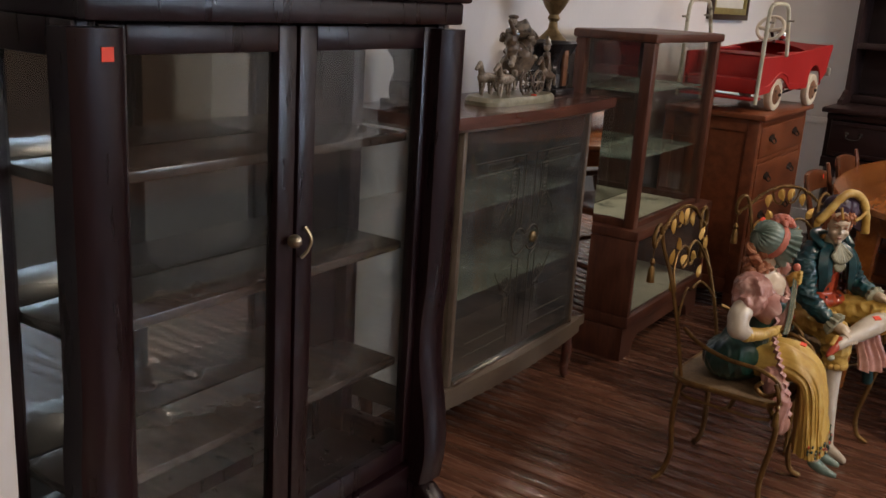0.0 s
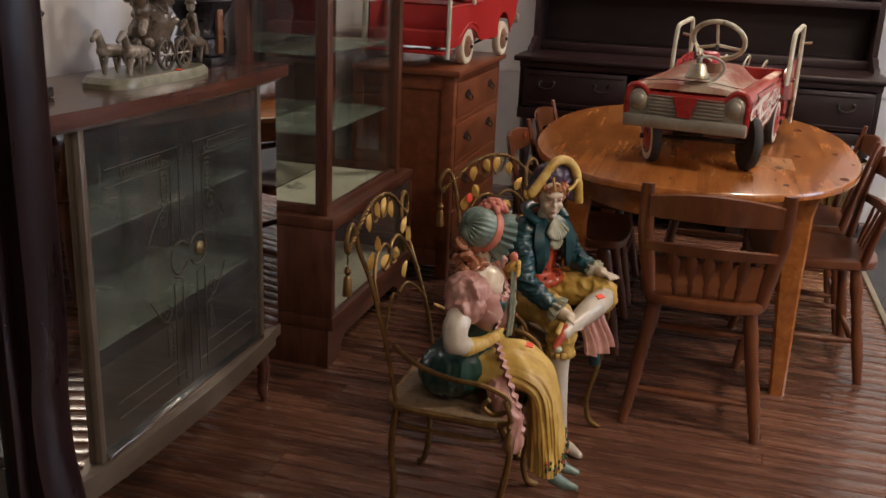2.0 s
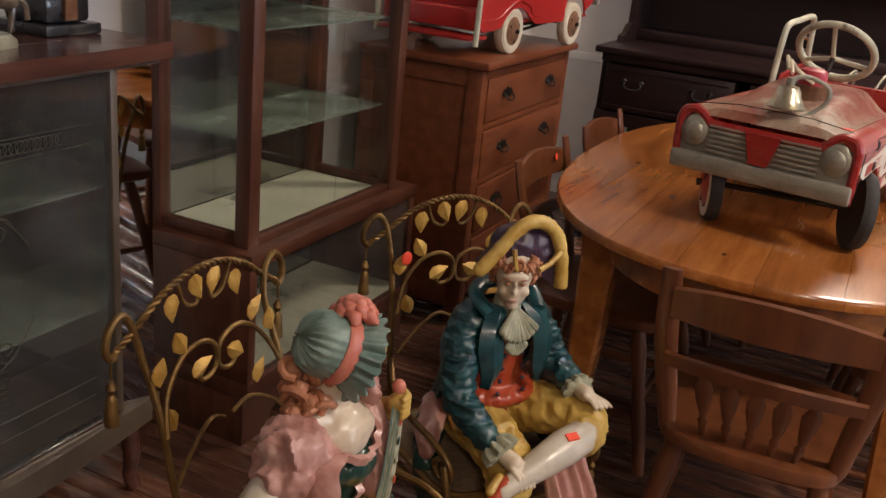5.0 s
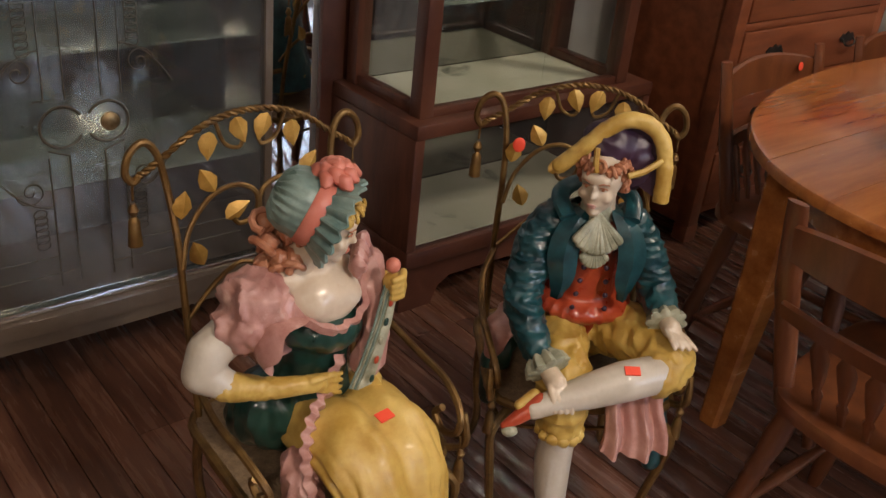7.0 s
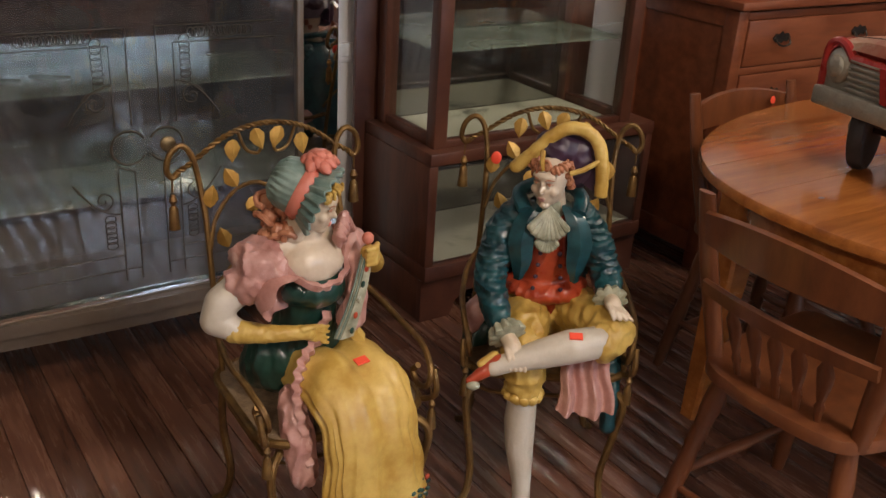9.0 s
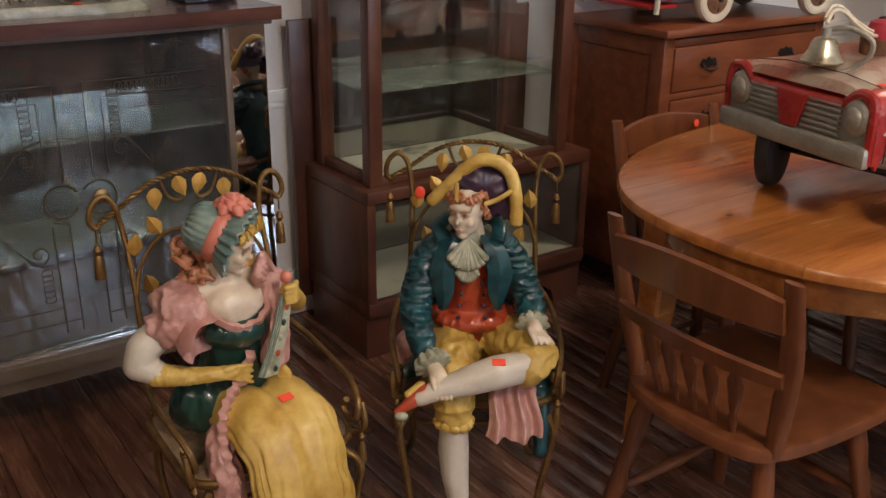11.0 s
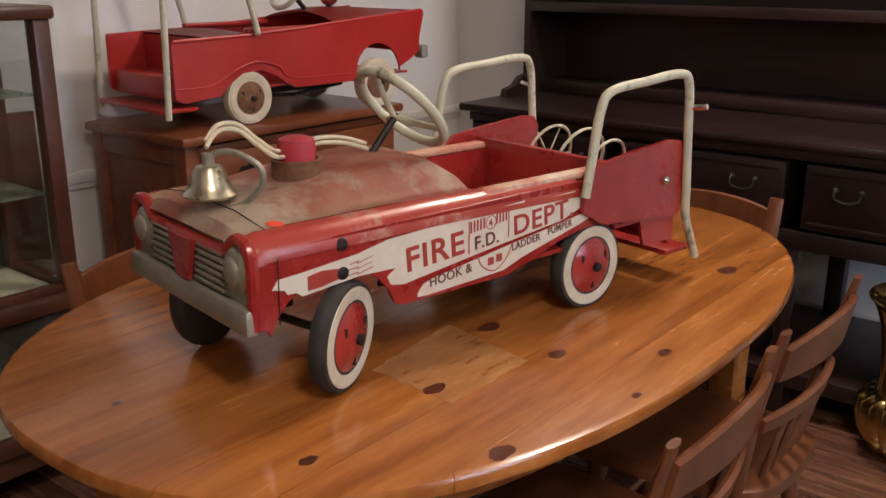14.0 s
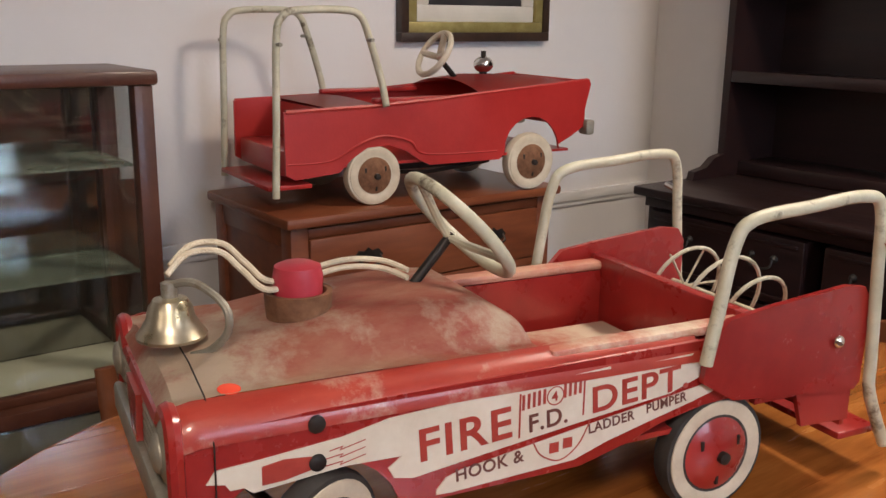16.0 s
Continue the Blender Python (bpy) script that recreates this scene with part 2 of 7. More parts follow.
st_bonnet = surface("st_bonnet", (0.09, 0.15, 0.13), (0.28, 0.36, 0.30), 0.40, scale=16)
st_coral = surface("st_coral", (0.50, 0.13, 0.085), (0.60, 0.22, 0.15), 0.42, scale=14)
st_red = surface("st_red", (0.32, 0.035, 0.014), (0.46, 0.075, 0.028), 0.30, scale=30, coat=0.4)
st_purple = surface("st_purple", (0.022, 0.010, 0.022), (0.055, 0.026, 0.050), 0.4, scale=16)
st_lace = surface("st_lace", (0.20, 0.21, 0.14), (0.48, 0.47, 0.34), 0.42, scale=30, bump=0.3)
shelf_dusty = surface("shelf_dusty", (0.045, 0.036, 0.032), (0.10, 0.085, 0.075), 0.22, scale=10, coat=0.3)
ceramic_mix = surface("ceramic_mix", (0.035, 0.028, 0.022), (0.20, 0.15, 0.10), 0.3, scale=34, coat=0.4, c=(0.05, 0.045, 0.05), c_at=0.55)
ceramic_white = surface("ceramic_white", (0.14, 0.11, 0.085), (0.46, 0.41, 0.33), 0.25, scale=40, coat=0.4)
ceramic_green = surface("ceramic_green", (0.16, 0.16, 0.10), (0.34, 0.32, 0.22), 0.35, scale=24, coat=0.3)


# ---- mesh helpers ----
def merge(bm, other):
    me = bpy.data.meshes.new("tmp")
    other.to_mesh(me)
    other.free()
    bm.from_mesh(me)
    bpy.data.meshes.remove(me)


def box(bm, c, size, bevel=0.0, rot=None, mi=0, seg=2):
    t = bmesh.new()
    bmesh.ops.create_cube(t, size=1.0)
    bmesh.ops.scale(t, vec=size, verts=t.verts)
    if bevel:
        bmesh.ops.bevel(t, geom=list(t.edges), offset=bevel, segments=seg, profile=0.5, affect="EDGES")
    if rot is not None:
        bmesh.ops.transform(t, matrix=rot, verts=t.verts)
    bmesh.ops.translate(t, vec=c, verts=t.verts)
    for f in t.faces:
        f.material_index = mi
    merge(bm, t)
    return bm


def span(bm, lo, hi, bevel=0.0, mi=0):
    return box(bm, [(a + b) / 2 for a, b in zip(lo, hi)], [abs(b - a) for a, b in zip(lo, hi)], bevel, mi=mi)


def rings(bm, loops, closed_u=True, cap=True, mi=0):
    """Skin a row of vertex rings."""
    vs = [[bm.verts.new(p) for p in lp] for lp in loops]
    n = len(vs[0])
    for a, b in zip(vs, vs[1:]):
        for i in range(n if closed_u else n - 1):
            j = (i + 1) % n
            f = bm.faces.new((a[i], a[j], b[j], b[i]))
            f.material_index = mi
    if cap:
        for lp in (list(reversed(vs[0])), vs[-1]):
            f = bm.faces.new(lp)
            f.material_index = mi
    return bm


def lathe(bm, profile, seg=24, c=(0, 0, 0), axis=None, flute=0, depth=0.0, mi=0):
    """profile: (radius, height) from bottom to top; flute: number of lobes."""
    m = axis.to_track_quat("Z", "Y").to_matrix() if axis is not None else Matrix.Identity(3)
    loops = []
    for r, z in profile:
        lp = []
        for i in range(seg):
            a = 2 * math.pi * i / seg
            rr = max(r, 0.0004) * (1 + depth * (abs(math.cos(flute * a / 2)) - 0.5) if flute else 1)
            lp.append(Vector(c) + m @ Vector((rr * math.cos(a), rr * math.sin(a), z)))
        loops.append(lp)
    return rings(bm, loops, mi=mi)


def rod(bm, p0, p1, r0, r1=None, seg=10, mi=0):
    p0, p1 = Vector(p0), Vector(p1)
    return lathe(bm, [(r0, 0), (r0 if r1 is None else r1, (p1 - p0).length)], seg, p0, p1 - p0, mi=mi)


def capsule(bm, p0, p1, r0, r1, seg=14, mi=0, fold=0.0, freq=30.0):
    """A rounded limb; fold: height of the noise in its surface."""
    p0, p1 = Vector(p0), Vector(p1)
    n = (p1 - p0).length
    prof = [(r0 * math.sin(a), -r0 * math.cos(a)) for a in [math.pi / 2 * i / 4 for i in range(1, 5)]]
    steps = 12 if fold else 5
    prof += [(r0 + (r1 - r0) * k / steps, n * k / steps) for k in range(1, steps)]
    prof += [(r1 * math.cos(a), n + r1 * math.sin(a)) for a in [math.pi / 2 * i / 4 for i in range(0, 4)]]
    start = len(bm.verts)
    lathe(bm, prof, seg, p0, p1 - p0 if n > 1e-5 else Vector((0, 0, 1)), mi=mi)
    if fold:
        bm.verts.ensure_lookup_table()
        ax = (p1 - p0).normalized() if n > 1e-5 else Vector((0, 0, 1))
        for v in list(bm.verts)[start:]:
            k = (v.co - p0).dot(ax)
            d = v.co - p0 - ax * k
            if d.length > 1e-4:
                v.co += d.normalized() * fold * noise.noise(v.co * freq)
    return bm


def ellipsoid(bm, c, r, rot=None, mi=0, fold=0.0, freq=30.0, u=18, v=12):
    t = bmesh.new()
    bmesh.ops.create_uvsphere(t, u_segments=u, v_segments=v, radius=1.0)
    if fold:
        for w in t.verts:
            w.co *= 1 + fold * noise.noise(Vector((w.co.x * r[0], w.co.y * r[1], w.co.z * r[2])) * freq + Vector(c) * 7)
    bmesh.ops.scale(t, vec=r, verts=t.verts)
    if rot is not None:
        bmesh.ops.transform(t, matrix=rot, verts=t.verts)
    bmesh.ops.translate(t, vec=c, verts=t.verts)
    for f in t.faces:
        f.material_index = mi
    merge(bm, t)
    return bm


def smooth_path(pts, n=6, closed=False):
    """Catmull-Rom through the points."""
    p = [Vector(q) for q in pts]
    k = len(p)
    out = []
    for i in range(k if closed else k - 1):
        a, b, c, d = ((p[(i - 1) % k], p[i], p[(i + 1) % k], p[(i + 2) % k]) if closed else (p[max(i - 1, 0)], p[i], p[i + 1], p[min(i + 2, k - 1)]))
        for j in range(n):
            t = j / n
            out.append(0.5 * (2 * b + (c - a) * t + (2 * a - 5 * b + 4 * c - d) * t * t + (3 * b - a - 3 * c + d) * t ** 3))
    if not closed:
        out.append(p[-1])
    return out


def tube(bm, pts, r, seg=8, closed=False, mi=0, squash=1.0, taper=1.0):
    pts = [Vector(q) for q in pts]
    k = len(pts)
    loops = []
    up = Vector((0.13, 0.21, 1)).normalized()
    prev = None
    for i, p in enumerate(pts):
        d = (pts[(i + 1) % k] - pts[i - 1]) if closed else pts[min(i + 1, k - 1)] - pts[max(i - 1, 0)]
        d.normalize()
        s = d.cross(up if prev is None else prev.cross(d).normalized()) if prev is None else prev - d * prev.dot(d)
        if s.length < 1e-6:
            s = d.orthogonal()
        s.normalize()
        prev = s
        w = d.cross(s)
        rr = r * (1 + (taper - 1) * i / max(k - 1, 1))
        loops.append([p + s * rr * math.cos(2 * math.pi * j / seg) + w * rr * squash * math.sin(2 * math.pi * j / seg) for j in range(seg)])
    if closed:
        loops.append(loops[0])
    rings(bm, loops, cap=not closed, mi=mi)
    return bm


def rope(bm, pts, r):
    """Twisted wire: two strands round a line."""
    pts = smooth_path(pts, 10)
    for ph in (0, math.pi):
        line = []
        for i, p in enumerate(pts):
            d = (pts[min(i + 1, len(pts) - 1)] - pts[max(i - 1, 0)]).normalized()
            s = d.cross(Vector((0, 1, 0.2))).normalized()
            w = d.cross(s)
            a = i * 1.25 + ph
            line.append(p + (s * math.cos(a) + w * math.sin(a)) * r * 0.6)
        tube(bm, line, r * 0.62, 6)
    return bm


def prism(bm, outline, to3, thick, mi=0):
    """A flat outline (u, v) with thickness; to3(u, v, w) gives the place."""
    front = [bm.verts.new(to3(u, v, thick / 2)) for u, v in outline]
    back = [bm.verts.new(to3(u, v, -thick / 2)) for u, v in outline]
    n = len(outline)
    fs = [bm.faces.new(front), bm.faces.new(list(reversed(back)))]
    for i in range(n):
        j = (i + 1) % n
        fs.append(bm.faces.new((front[i], back[i], back[j], front[j])))
    for f in fs:
        f.material_index = mi
    bmesh.ops.recalc_face_normals(bm, faces=fs)
    bmesh.ops.triangulate(bm, faces=[fs[0], fs[1]])
    return bm


def rounded(w, h, r, n=4):
    out = []
    for cx, cy, a0 in ((w / 2 - r, h / 2 - r, 0), (-w / 2 + r, h / 2 - r, 90), (-w / 2 + r, -h / 2 + r, 180), (w / 2 - r, -h / 2 + r, 270)):
        out += [(cx + r * math.cos(radians(a0 + 90 * i / n)), cy + r * math.sin(radians(a0 + 90 * i / n))) for i in range(n + 1)]
    return out


def mesh_of(name, bm, mats, angle=38):
    me = bpy.data.meshes.new(name)
    bmesh.ops.recalc_face_normals(bm, faces=bm.faces)
    bm.to_mesh(me)
    bm.free()
    for m in (mats if isinstance(mats, (list, tuple)) else [mats]):
        me.materials.append(m)
    me.polygons.foreach_set("use_smooth", [True] * len(me.polygons))
    me.set_sharp_from_angle(angle=radians(angle))
    return me


def part(name, bm, material, parent=None, label="", at=None):
    ob = new(name, mesh_of(name, bm, material))
    if parent is not None:
        ob.parent = parent
    if at is not None:
        ob.matrix_basis = at
    if label:
        tagged(ob, label)
    return ob


def thing(name, m, label, category, group=""):
    ob = new(name)
    ob.empty_display_size = 0.05
    ob.matrix_world = m
    return tagged(ob, label, category, group)


def setting(name, bm, material, label, category):
    return tagged(part(name, bm, material), label, category, kind="structure")


B = bmesh.new

# ---- the room ----
WX, BY, H = -1.78, 6.45, 2.7
EX, SY = 4.5, -2.2
setting("floor", span(B(), (WX, SY, -0.12), (EX, BY, -0.012)), floor_gap, "dark subfloor under the narrow hardwood boards", "floor")
floor_ob = bpy.data.objects["floor"]
setting("wall_west", span(B(), (WX - 0.12, SY - 0.12, -0.12), (WX, BY + 0.12, H)), wall_paint, "white painted plaster wall behind the display cabinets", "wall")
setting("wall_north", span(B(), (WX, BY, -0.12), (EX, BY + 0.12, H)), wall_paint, "white painted plaster wall behind the dark hutch", "wall")
# south and east walls are unseen additions, dark to cut fill light and reflections
setting("wall_south", span(B(), (WX, SY - 0.12, -0.12), (EX, SY, H)), wall_dark, "unseen wall added to close the room, dark brown to cut bounce light", "wall")
W0, W1, WZ0, WZ1 = 3.3, 5.3, 1.35, 2.45
bm = B()
span(bm, (EX, SY - 0.12, -0.12), (EX + 0.12, W0, H))
span(bm, (EX, W1, -0.12), (EX + 0.12, BY + 0.12, H))
span(bm, (EX, W0, -0.12), (EX + 0.12, W1, WZ0))
span(bm, (EX, W0, WZ1), (EX + 0.12, W1, H))
setting("wall_east", bm, wall_dark, "unseen added wall round the window opening, dark brown to cut bounce light", "wall")
setting("ceiling", span(B(), (WX - 0.12, SY - 0.12, H), (EX + 0.12, BY + 0.12, H + 0.1)), ceiling_paint, "plain white plaster ceiling with warm lamps", "ceiling")
bm = B()
for yy in (W0, W0 + 0.653, W0 + 1.307, W1 - 0.04):
    span(bm, (EX - 0.01, yy, WZ0), (EX + 0.09, yy + 0.04, WZ1), 0.004)
for zz in (WZ0, (WZ0 + WZ1) / 2, WZ1 - 0.04):
    span(bm, (EX - 0.008, W0 + 0.04, zz), (EX + 0.085, W1 - 0.04, zz + 0.04), 0.004)
win = setting("window_1", bm, trim_paint, "white painted window frame with bluish daylight behind", "window")
part("pane", span(B(), (EX + 0.03, W0 + 0.04, WZ0 + 0.04), (EX + 0.034, W1 - 0.04, WZ1 - 0.04)), window_pane, win).visible_shadow = False
setting("backdrop", span(B(), (EX + 0.6, 2.0, 0.2), (EX + 0.62, 6.6, 3.4)), sky_glow, "pale blue daylight outside the window", "backdrop")
# chair rail, panelling below it, baseboard
bm = B()
span(bm, (WX, SY, 0.735), (WX + 0.022, BY, 0.775), 0.005)
span(bm, (WX, SY, 0.715), (WX + 0.012, BY, 0.737), 0.003)
span(bm, (WX + 0.024, BY - 0.022, 0.735), (EX, BY, 0.775), 0.005)
setting("trim", bm, trim_paint, "white painted chair rail along the wall", "trim")
bm = B()
span(bm, (WX, SY, 0), (WX + 0.018, BY, 0.16), 0.004)
span(bm, (WX + 0.02, BY - 0.018, 0), (EX, BY, 0.16), 0.004)
setting("baseboard", bm, trim_paint, "white painted tall baseboard", "baseboard")
bm = B()
span(bm, (WX + 0.024, 0.58, 0), (-1.29, 0.765, 2.2), 0.006)
setting("trim_casing", bm, trim_paint, "white painted pilaster beside the dark cabinet", "trim")
# runner mat with its metal edging and seam
bm = B()
span(bm, (0.685, SY + 0.3, 0), (2.1, 4.440, 0.012), 0.003)
span(bm, (0.685, 4.470, 0), (2.1, 6.30, 0.012), 0.003)
runner = tagged(part("floor_mat", bm, mat_rubber), "dark grey ribbed floor runner with worn metal edging", "floor mat")
bm = B()
span(bm, (0.658, SY + 0.3, 0), (0.684, 6.30, 0.014), 0.004)
part("edging", bm, mat_edge, runner, "worn tan metal edge strip")
part("seam", span(B(), (0.685, 4.441, 0), (2.1, 4.469, 0.013), 0.003), mat_edge, runner, "worn metal seam strip")
# ceiling lights
for lx, ly, lp in LAMPS:
    cl = thing("ceiling_light", pose(lx, ly, H), "flush white ceiling light with a warm glowing panel", "ceiling light", "ceiling lights")
    part("frame", lathe(B(), [(0.20, -0.05), (0.23, -0.045), (0.24, 0.0)], 32), trim_paint, cl)
    part("diffuser", lathe(B(), [(0.02, -0.068), (0.12, -0.063), (0.185, -0.051)], 32), lamp_glow, cl)

# ---- dark china cabinet with scroll pillars ----
def china_cabinet():
    y0, y1, x0, x1, top = 0.88, 1.90, -1.57, -1.27, 1.385
    cab = thing("china_cabinet", pose(0, 0, 0), "very dark mahogany china cabinet with glass doors and scroll pillars", "cabinet")
    bm = B()
    span(bm, (x0, y0 - 0.02, top), (x1 + 0.05, y1 + 0.02, top + 0.035), 0.008)
    span(bm, (x0, y0, top - 0.05), (x1 + 0.035, y1 + 0.005, top), 0.006)
    part("top", bm, dark_wood, cab)
    bm = B()
    span(bm, (x0, y0, 0.10), (x1 + 0.012, y1, 0.21), 0.008)
    part("base", bm, dark_wood, cab)
    part("back_panel", span(B(), (x0, y0 + 0.02, 0.2), (x0 + 0.012, y1 - 0.02, top - 0.05)), dark_wood, cab)
    part("back_mirror", span(B(), (x0 + 0.014, y0 + 0.06, 0.25), (x0 + 0.018, y1 - 0.3, top - 0.07)), mirror_mat, cab, "aged silvered mirror at the back")
    for py in (y0, y1 - 0.045):
        part("back_post", span(B(), (x0, py, 0.2), (x0 + 0.05, py + 0.045, top - 0.05), 0.004), dark_wood, cab)
        part("front_post", span(B(), (x1 - 0.055, py, 0.2), (x1, py + 0.045, top - 0.05), 0.004), dark_wood, cab)
        part("side_rail", span(B(), (x0 + 0.05, py + 0.005, 0.21), (x1 - 0.055, py + 0.04, 0.27), 0.003), dark_wood, cab)
        part("side_rail", span(B(), (x0 + 0.05, py + 0.005, top - 0.11), (x1 - 0.055, py + 0.04, top - 0.05), 0.003), dark_wood, cab)
        part("side_pane", span(B(), (x0 + 0.05, py + 0.02, 0.27), (x1 - 0.055, py + 0.024, top - 0.11)), window_pane, cab).visible_shadow = False
        # square pillar above, scroll below that swells to the foot
        pc = py + 0.0225
        bm = B()
        prof = smooth_path([(x1 + 0.008, 0, top - 0.06), (x1 + 0.008, 0, 1.0), (x1 + 0.008, 0, 0.72), (x1 - 0.002, 0, 0.60), (x1 + 0.002, 0, 0.48), (x1 + 0.022, 0, 0.36), (x1 + 0.032, 0, 0.25), (x1 + 0.02, 0, 0.16)], 5)
        loops = [[(p.x - 0.03, pc - 0.05, p.z), (p.x + 0.02, pc - 0.05, p.z), (p.x + 0.032, pc - 0.03, p.z), (p.x + 0.032, pc + 0.03, p.z), (p.x + 0.02, pc + 0.05, p.z), (p.x - 0.03, pc + 0.05, p.z)] for p in prof]
        rings(bm, loops)
        part("scroll_pillar", bm, dark_wood, cab, "dark scroll-carved pillar")
        bm = B()
        tube(bm, smooth_path([(x1 - 0.06, pc, 0.11), (x1 + 0.01, pc, 0.125), (x1 + 0.060, pc, 0.085), (x1 + 0.045, pc, 0.038), (x1 + 0.005, pc, 0.045), (x1 + 0.01, pc, 0.075)], 6), 0.036, 10)
        part("scroll_foot", bm, dark_wood, cab, "carved scroll foot")
        part("back_foot", span(B(), (x0, py - 0.01, 0), (x0 + 0.06, py + 0.055, 0.10), 0.006), dark_wood, cab)
    mid = (y0 + y1) / 2 - 0.01
    for a, b in ((y0 + 0.05, mid - 0.004), (mid + 0.004, y1 - 0.05)):
        bm = B()
        span(bm, (x1 - 0.03, a, 0.22), (x1, a + 0.05, top - 0.055), 0.004)
        span(bm, (x1 - 0.03, b - 0.05, 0.22), (x1, b, top - 0.055), 0.004)
        span(bm, (x1 - 0.03, a + 0.05, 0.22), (x1, b - 0.05, 0.28), 0.004)
        span(bm, (x1 - 0.03, a + 0.05, top - 0.105), (x1, b - 0.05, top - 0.055), 0.004)
        dr = part("door", bm, dark_wood, cab)
        part("pane", span(B(), (x1 - 0.018, a + 0.05, 0.28), (x1 - 0.014, b - 0.05, top - 0.105)), window_pane, dr).visible_shadow = False
    part("knob", ellipsoid(B(), (x1 + 0.018, mid - 0.02, 0.905), (0.016, 0.014, 0.014)), brass_bell, cab, "small brass knob")
    bm = B()
    tube(bm, smooth_path([(x1 + 0.004, mid + 0.025, 0.925), (x1 + 0.018, mid + 0.03, 0.90), (x1 + 0.014, mid + 0.022, 0.875), (x1 + 0.008, mid + 0.01, 0.862)], 5), 0.004, 6)
    part("key", bm, brass_bell, cab, "brass key in the lock")
    for z in (0.46, 0.775, 1.05):
        part("shelf", span(B(), (x0 + 0.02, y0 + 0.045, z), (x1 - 0.075, y1 - 0.045, z + 0.022), 0.004), shelf_dusty, cab, "dusty dark wooden shelf")
    part("price_sticker", span(B(), (x1 + 0.0405, y0 + 0.022, 1.275), (x1 + 0.042, y0 + 0.044, 1.297)), sticker, cab, "orange price sticker")


china_cabinet()


# ---- art deco vitrine ----
def deco_vitrine():
    y0, y1, x0, xf, top = 2.12, 3.15, -1.74, -1.42, 1.045
    cab = thing("deco_vitrine", pose(0, 0, 0), "bow-fronted glass display cabinet with etched doors and mirrored ends", "cabinet")

    def bow(y, amount=0.05):
        k = (y - (y0 + y1) / 2) / ((y1 - y0) / 2)
        return amount * (1 - k * k)

    def slab(z0, z1, over, amount):
        ys = [y0 - over + (y1 - y0 + 2 * over) * i / 20 for i in range(21)]
        out = [(xf + over + bow(min(max(y, y0), y1), amount), y) for y in ys] + [(x0, y1 + over), (x0, y0 - over)]
        return out, (z0 + z1) / 2, z1 - z0

    for nm, z0, z1, over, mtl in (("top", top, top + 0.034, 0.035, deco_wood), ("under_top", top - 0.012, top - 0.0005, 0.015, deco_taupe), ("bottom_board", 0.215, 0.25, 0.012, deco_taupe), ("plinth", 0.178, 0.2145, 0.0, deco_taupe)):
        o, zc, th = slab(z0, z1, over, 0.03)
        part(nm, prism(B(), o, lambda u, v, w, zc=zc: (u, v, zc + w), th), mtl, cab)
    part("back_panel", span(B(), (x0, y0 + 0.01, 0.25), (x0 + 0.012, y1 - 0.01, top - 0.013)), mirror_mat, cab, "silvered mirror back")
    for py in (y0, y1 - 0.014):
        part("side_panel", span(B(), (x0 + 0.013, py, 0.2505), (xf - 0.01, py + 0.006, top - 0.0125)), mirror_clean, cab, "mirrored end panel")
    dy0, dy1 = 2.235, 3.03
    for a, b in ((y0 + 0.004, dy0 - 0.018), (dy1 + 0.018, y1 - 0.004)):
        turn = -9 if a > 2.5 else 9
        part("mirror_strip", box(B(), (xf, (a + b) / 2, (0.252 + top - 0.013) / 2), (0.006, b - a, top - 0.265), rot=Matrix.Rotation(radians(turn), 4, "Z")), mirror_clean, cab, "tall mirrored end strip")
    for py in (dy0 - 0.017, dy1 - 0.003):
        part("stile", span(B(), (xf - 0.012, py, 0.251), (xf + 0.012, py + 0.02, top - 0.0125), 0.004), deco_taupe, cab, "taupe metal stile")
    part("bottom_track", span(B(), (xf - 0.004, dy0 + 0.004, 0.2505), (xf + 0.022, dy1 - 0.004, 0.268), 0.003), chrome, cab, "bright aluminium door track")
    mid = (dy0 + dy1) / 2
    for a, b, sgn in ((dy0 + 0.004, mid - 0.001, -1), (mid + 0.001, dy1 - 0.004, 1)):
        dr = part("door", span(B(), (xf + 0.002, a, 0.2685), (xf + 0.007, b, top - 0.0135)), hazed_glass, cab, "hinged glass door with etched scrollwork")
        dr.visible_shadow = False
        bm = B()
        X = xf + 0.0085
        e = mid + sgn * 0.035

        def line(pts, r=0.0016):
            tube(bm, [(X, p[0], p[1]) for p in pts], r, 4)

        for off in (0.0, 0.04):
            line([(e + sgn * off, 0.30), (e + sgn * off, 0.585)])
            line([(e + sgn * off, 0.70), (e + sgn * off, 0.93 - off), (e + sgn * (0.30 - 0), 0.93 - off)])
            line([(e + sgn * off, 0.33 + off), (e + sgn * 0.30, 0.33 + off)])
        line([(e, 0.585), (e + sgn * 0.04, 0.60)])
        for zc, n in ((0.80, 8), (0.40, 6)):
            for k in range(n):
                cz = zc + k * 0.014
                line([(e + sgn * (0.068 + 0.013 * math.cos(q)), cz + 0.010 * math.sin(q)) for q in [2 * math.pi * i / 12 for i in range(13)]], 0.0012)
        for k in range(12):
            cy = e + sgn * (0.085 + k * 0.013)
            line([(cy + 0.010 * math.cos(q), 0.911 + 0.012 * math.sin(q)) for q in [2 * math.pi * i / 12 for i in range(13)]], 0.0012)
        line([(mid + sgn * (0.045 + 0.042 * math.cos(q)), 0.645 + 0.042 * math.sin(q)) for q in [radians(-150 + 300 * i / 18) if sgn > 0 else radians(-150 + 300 * i / 18) for i in range(19)]], 0.003)
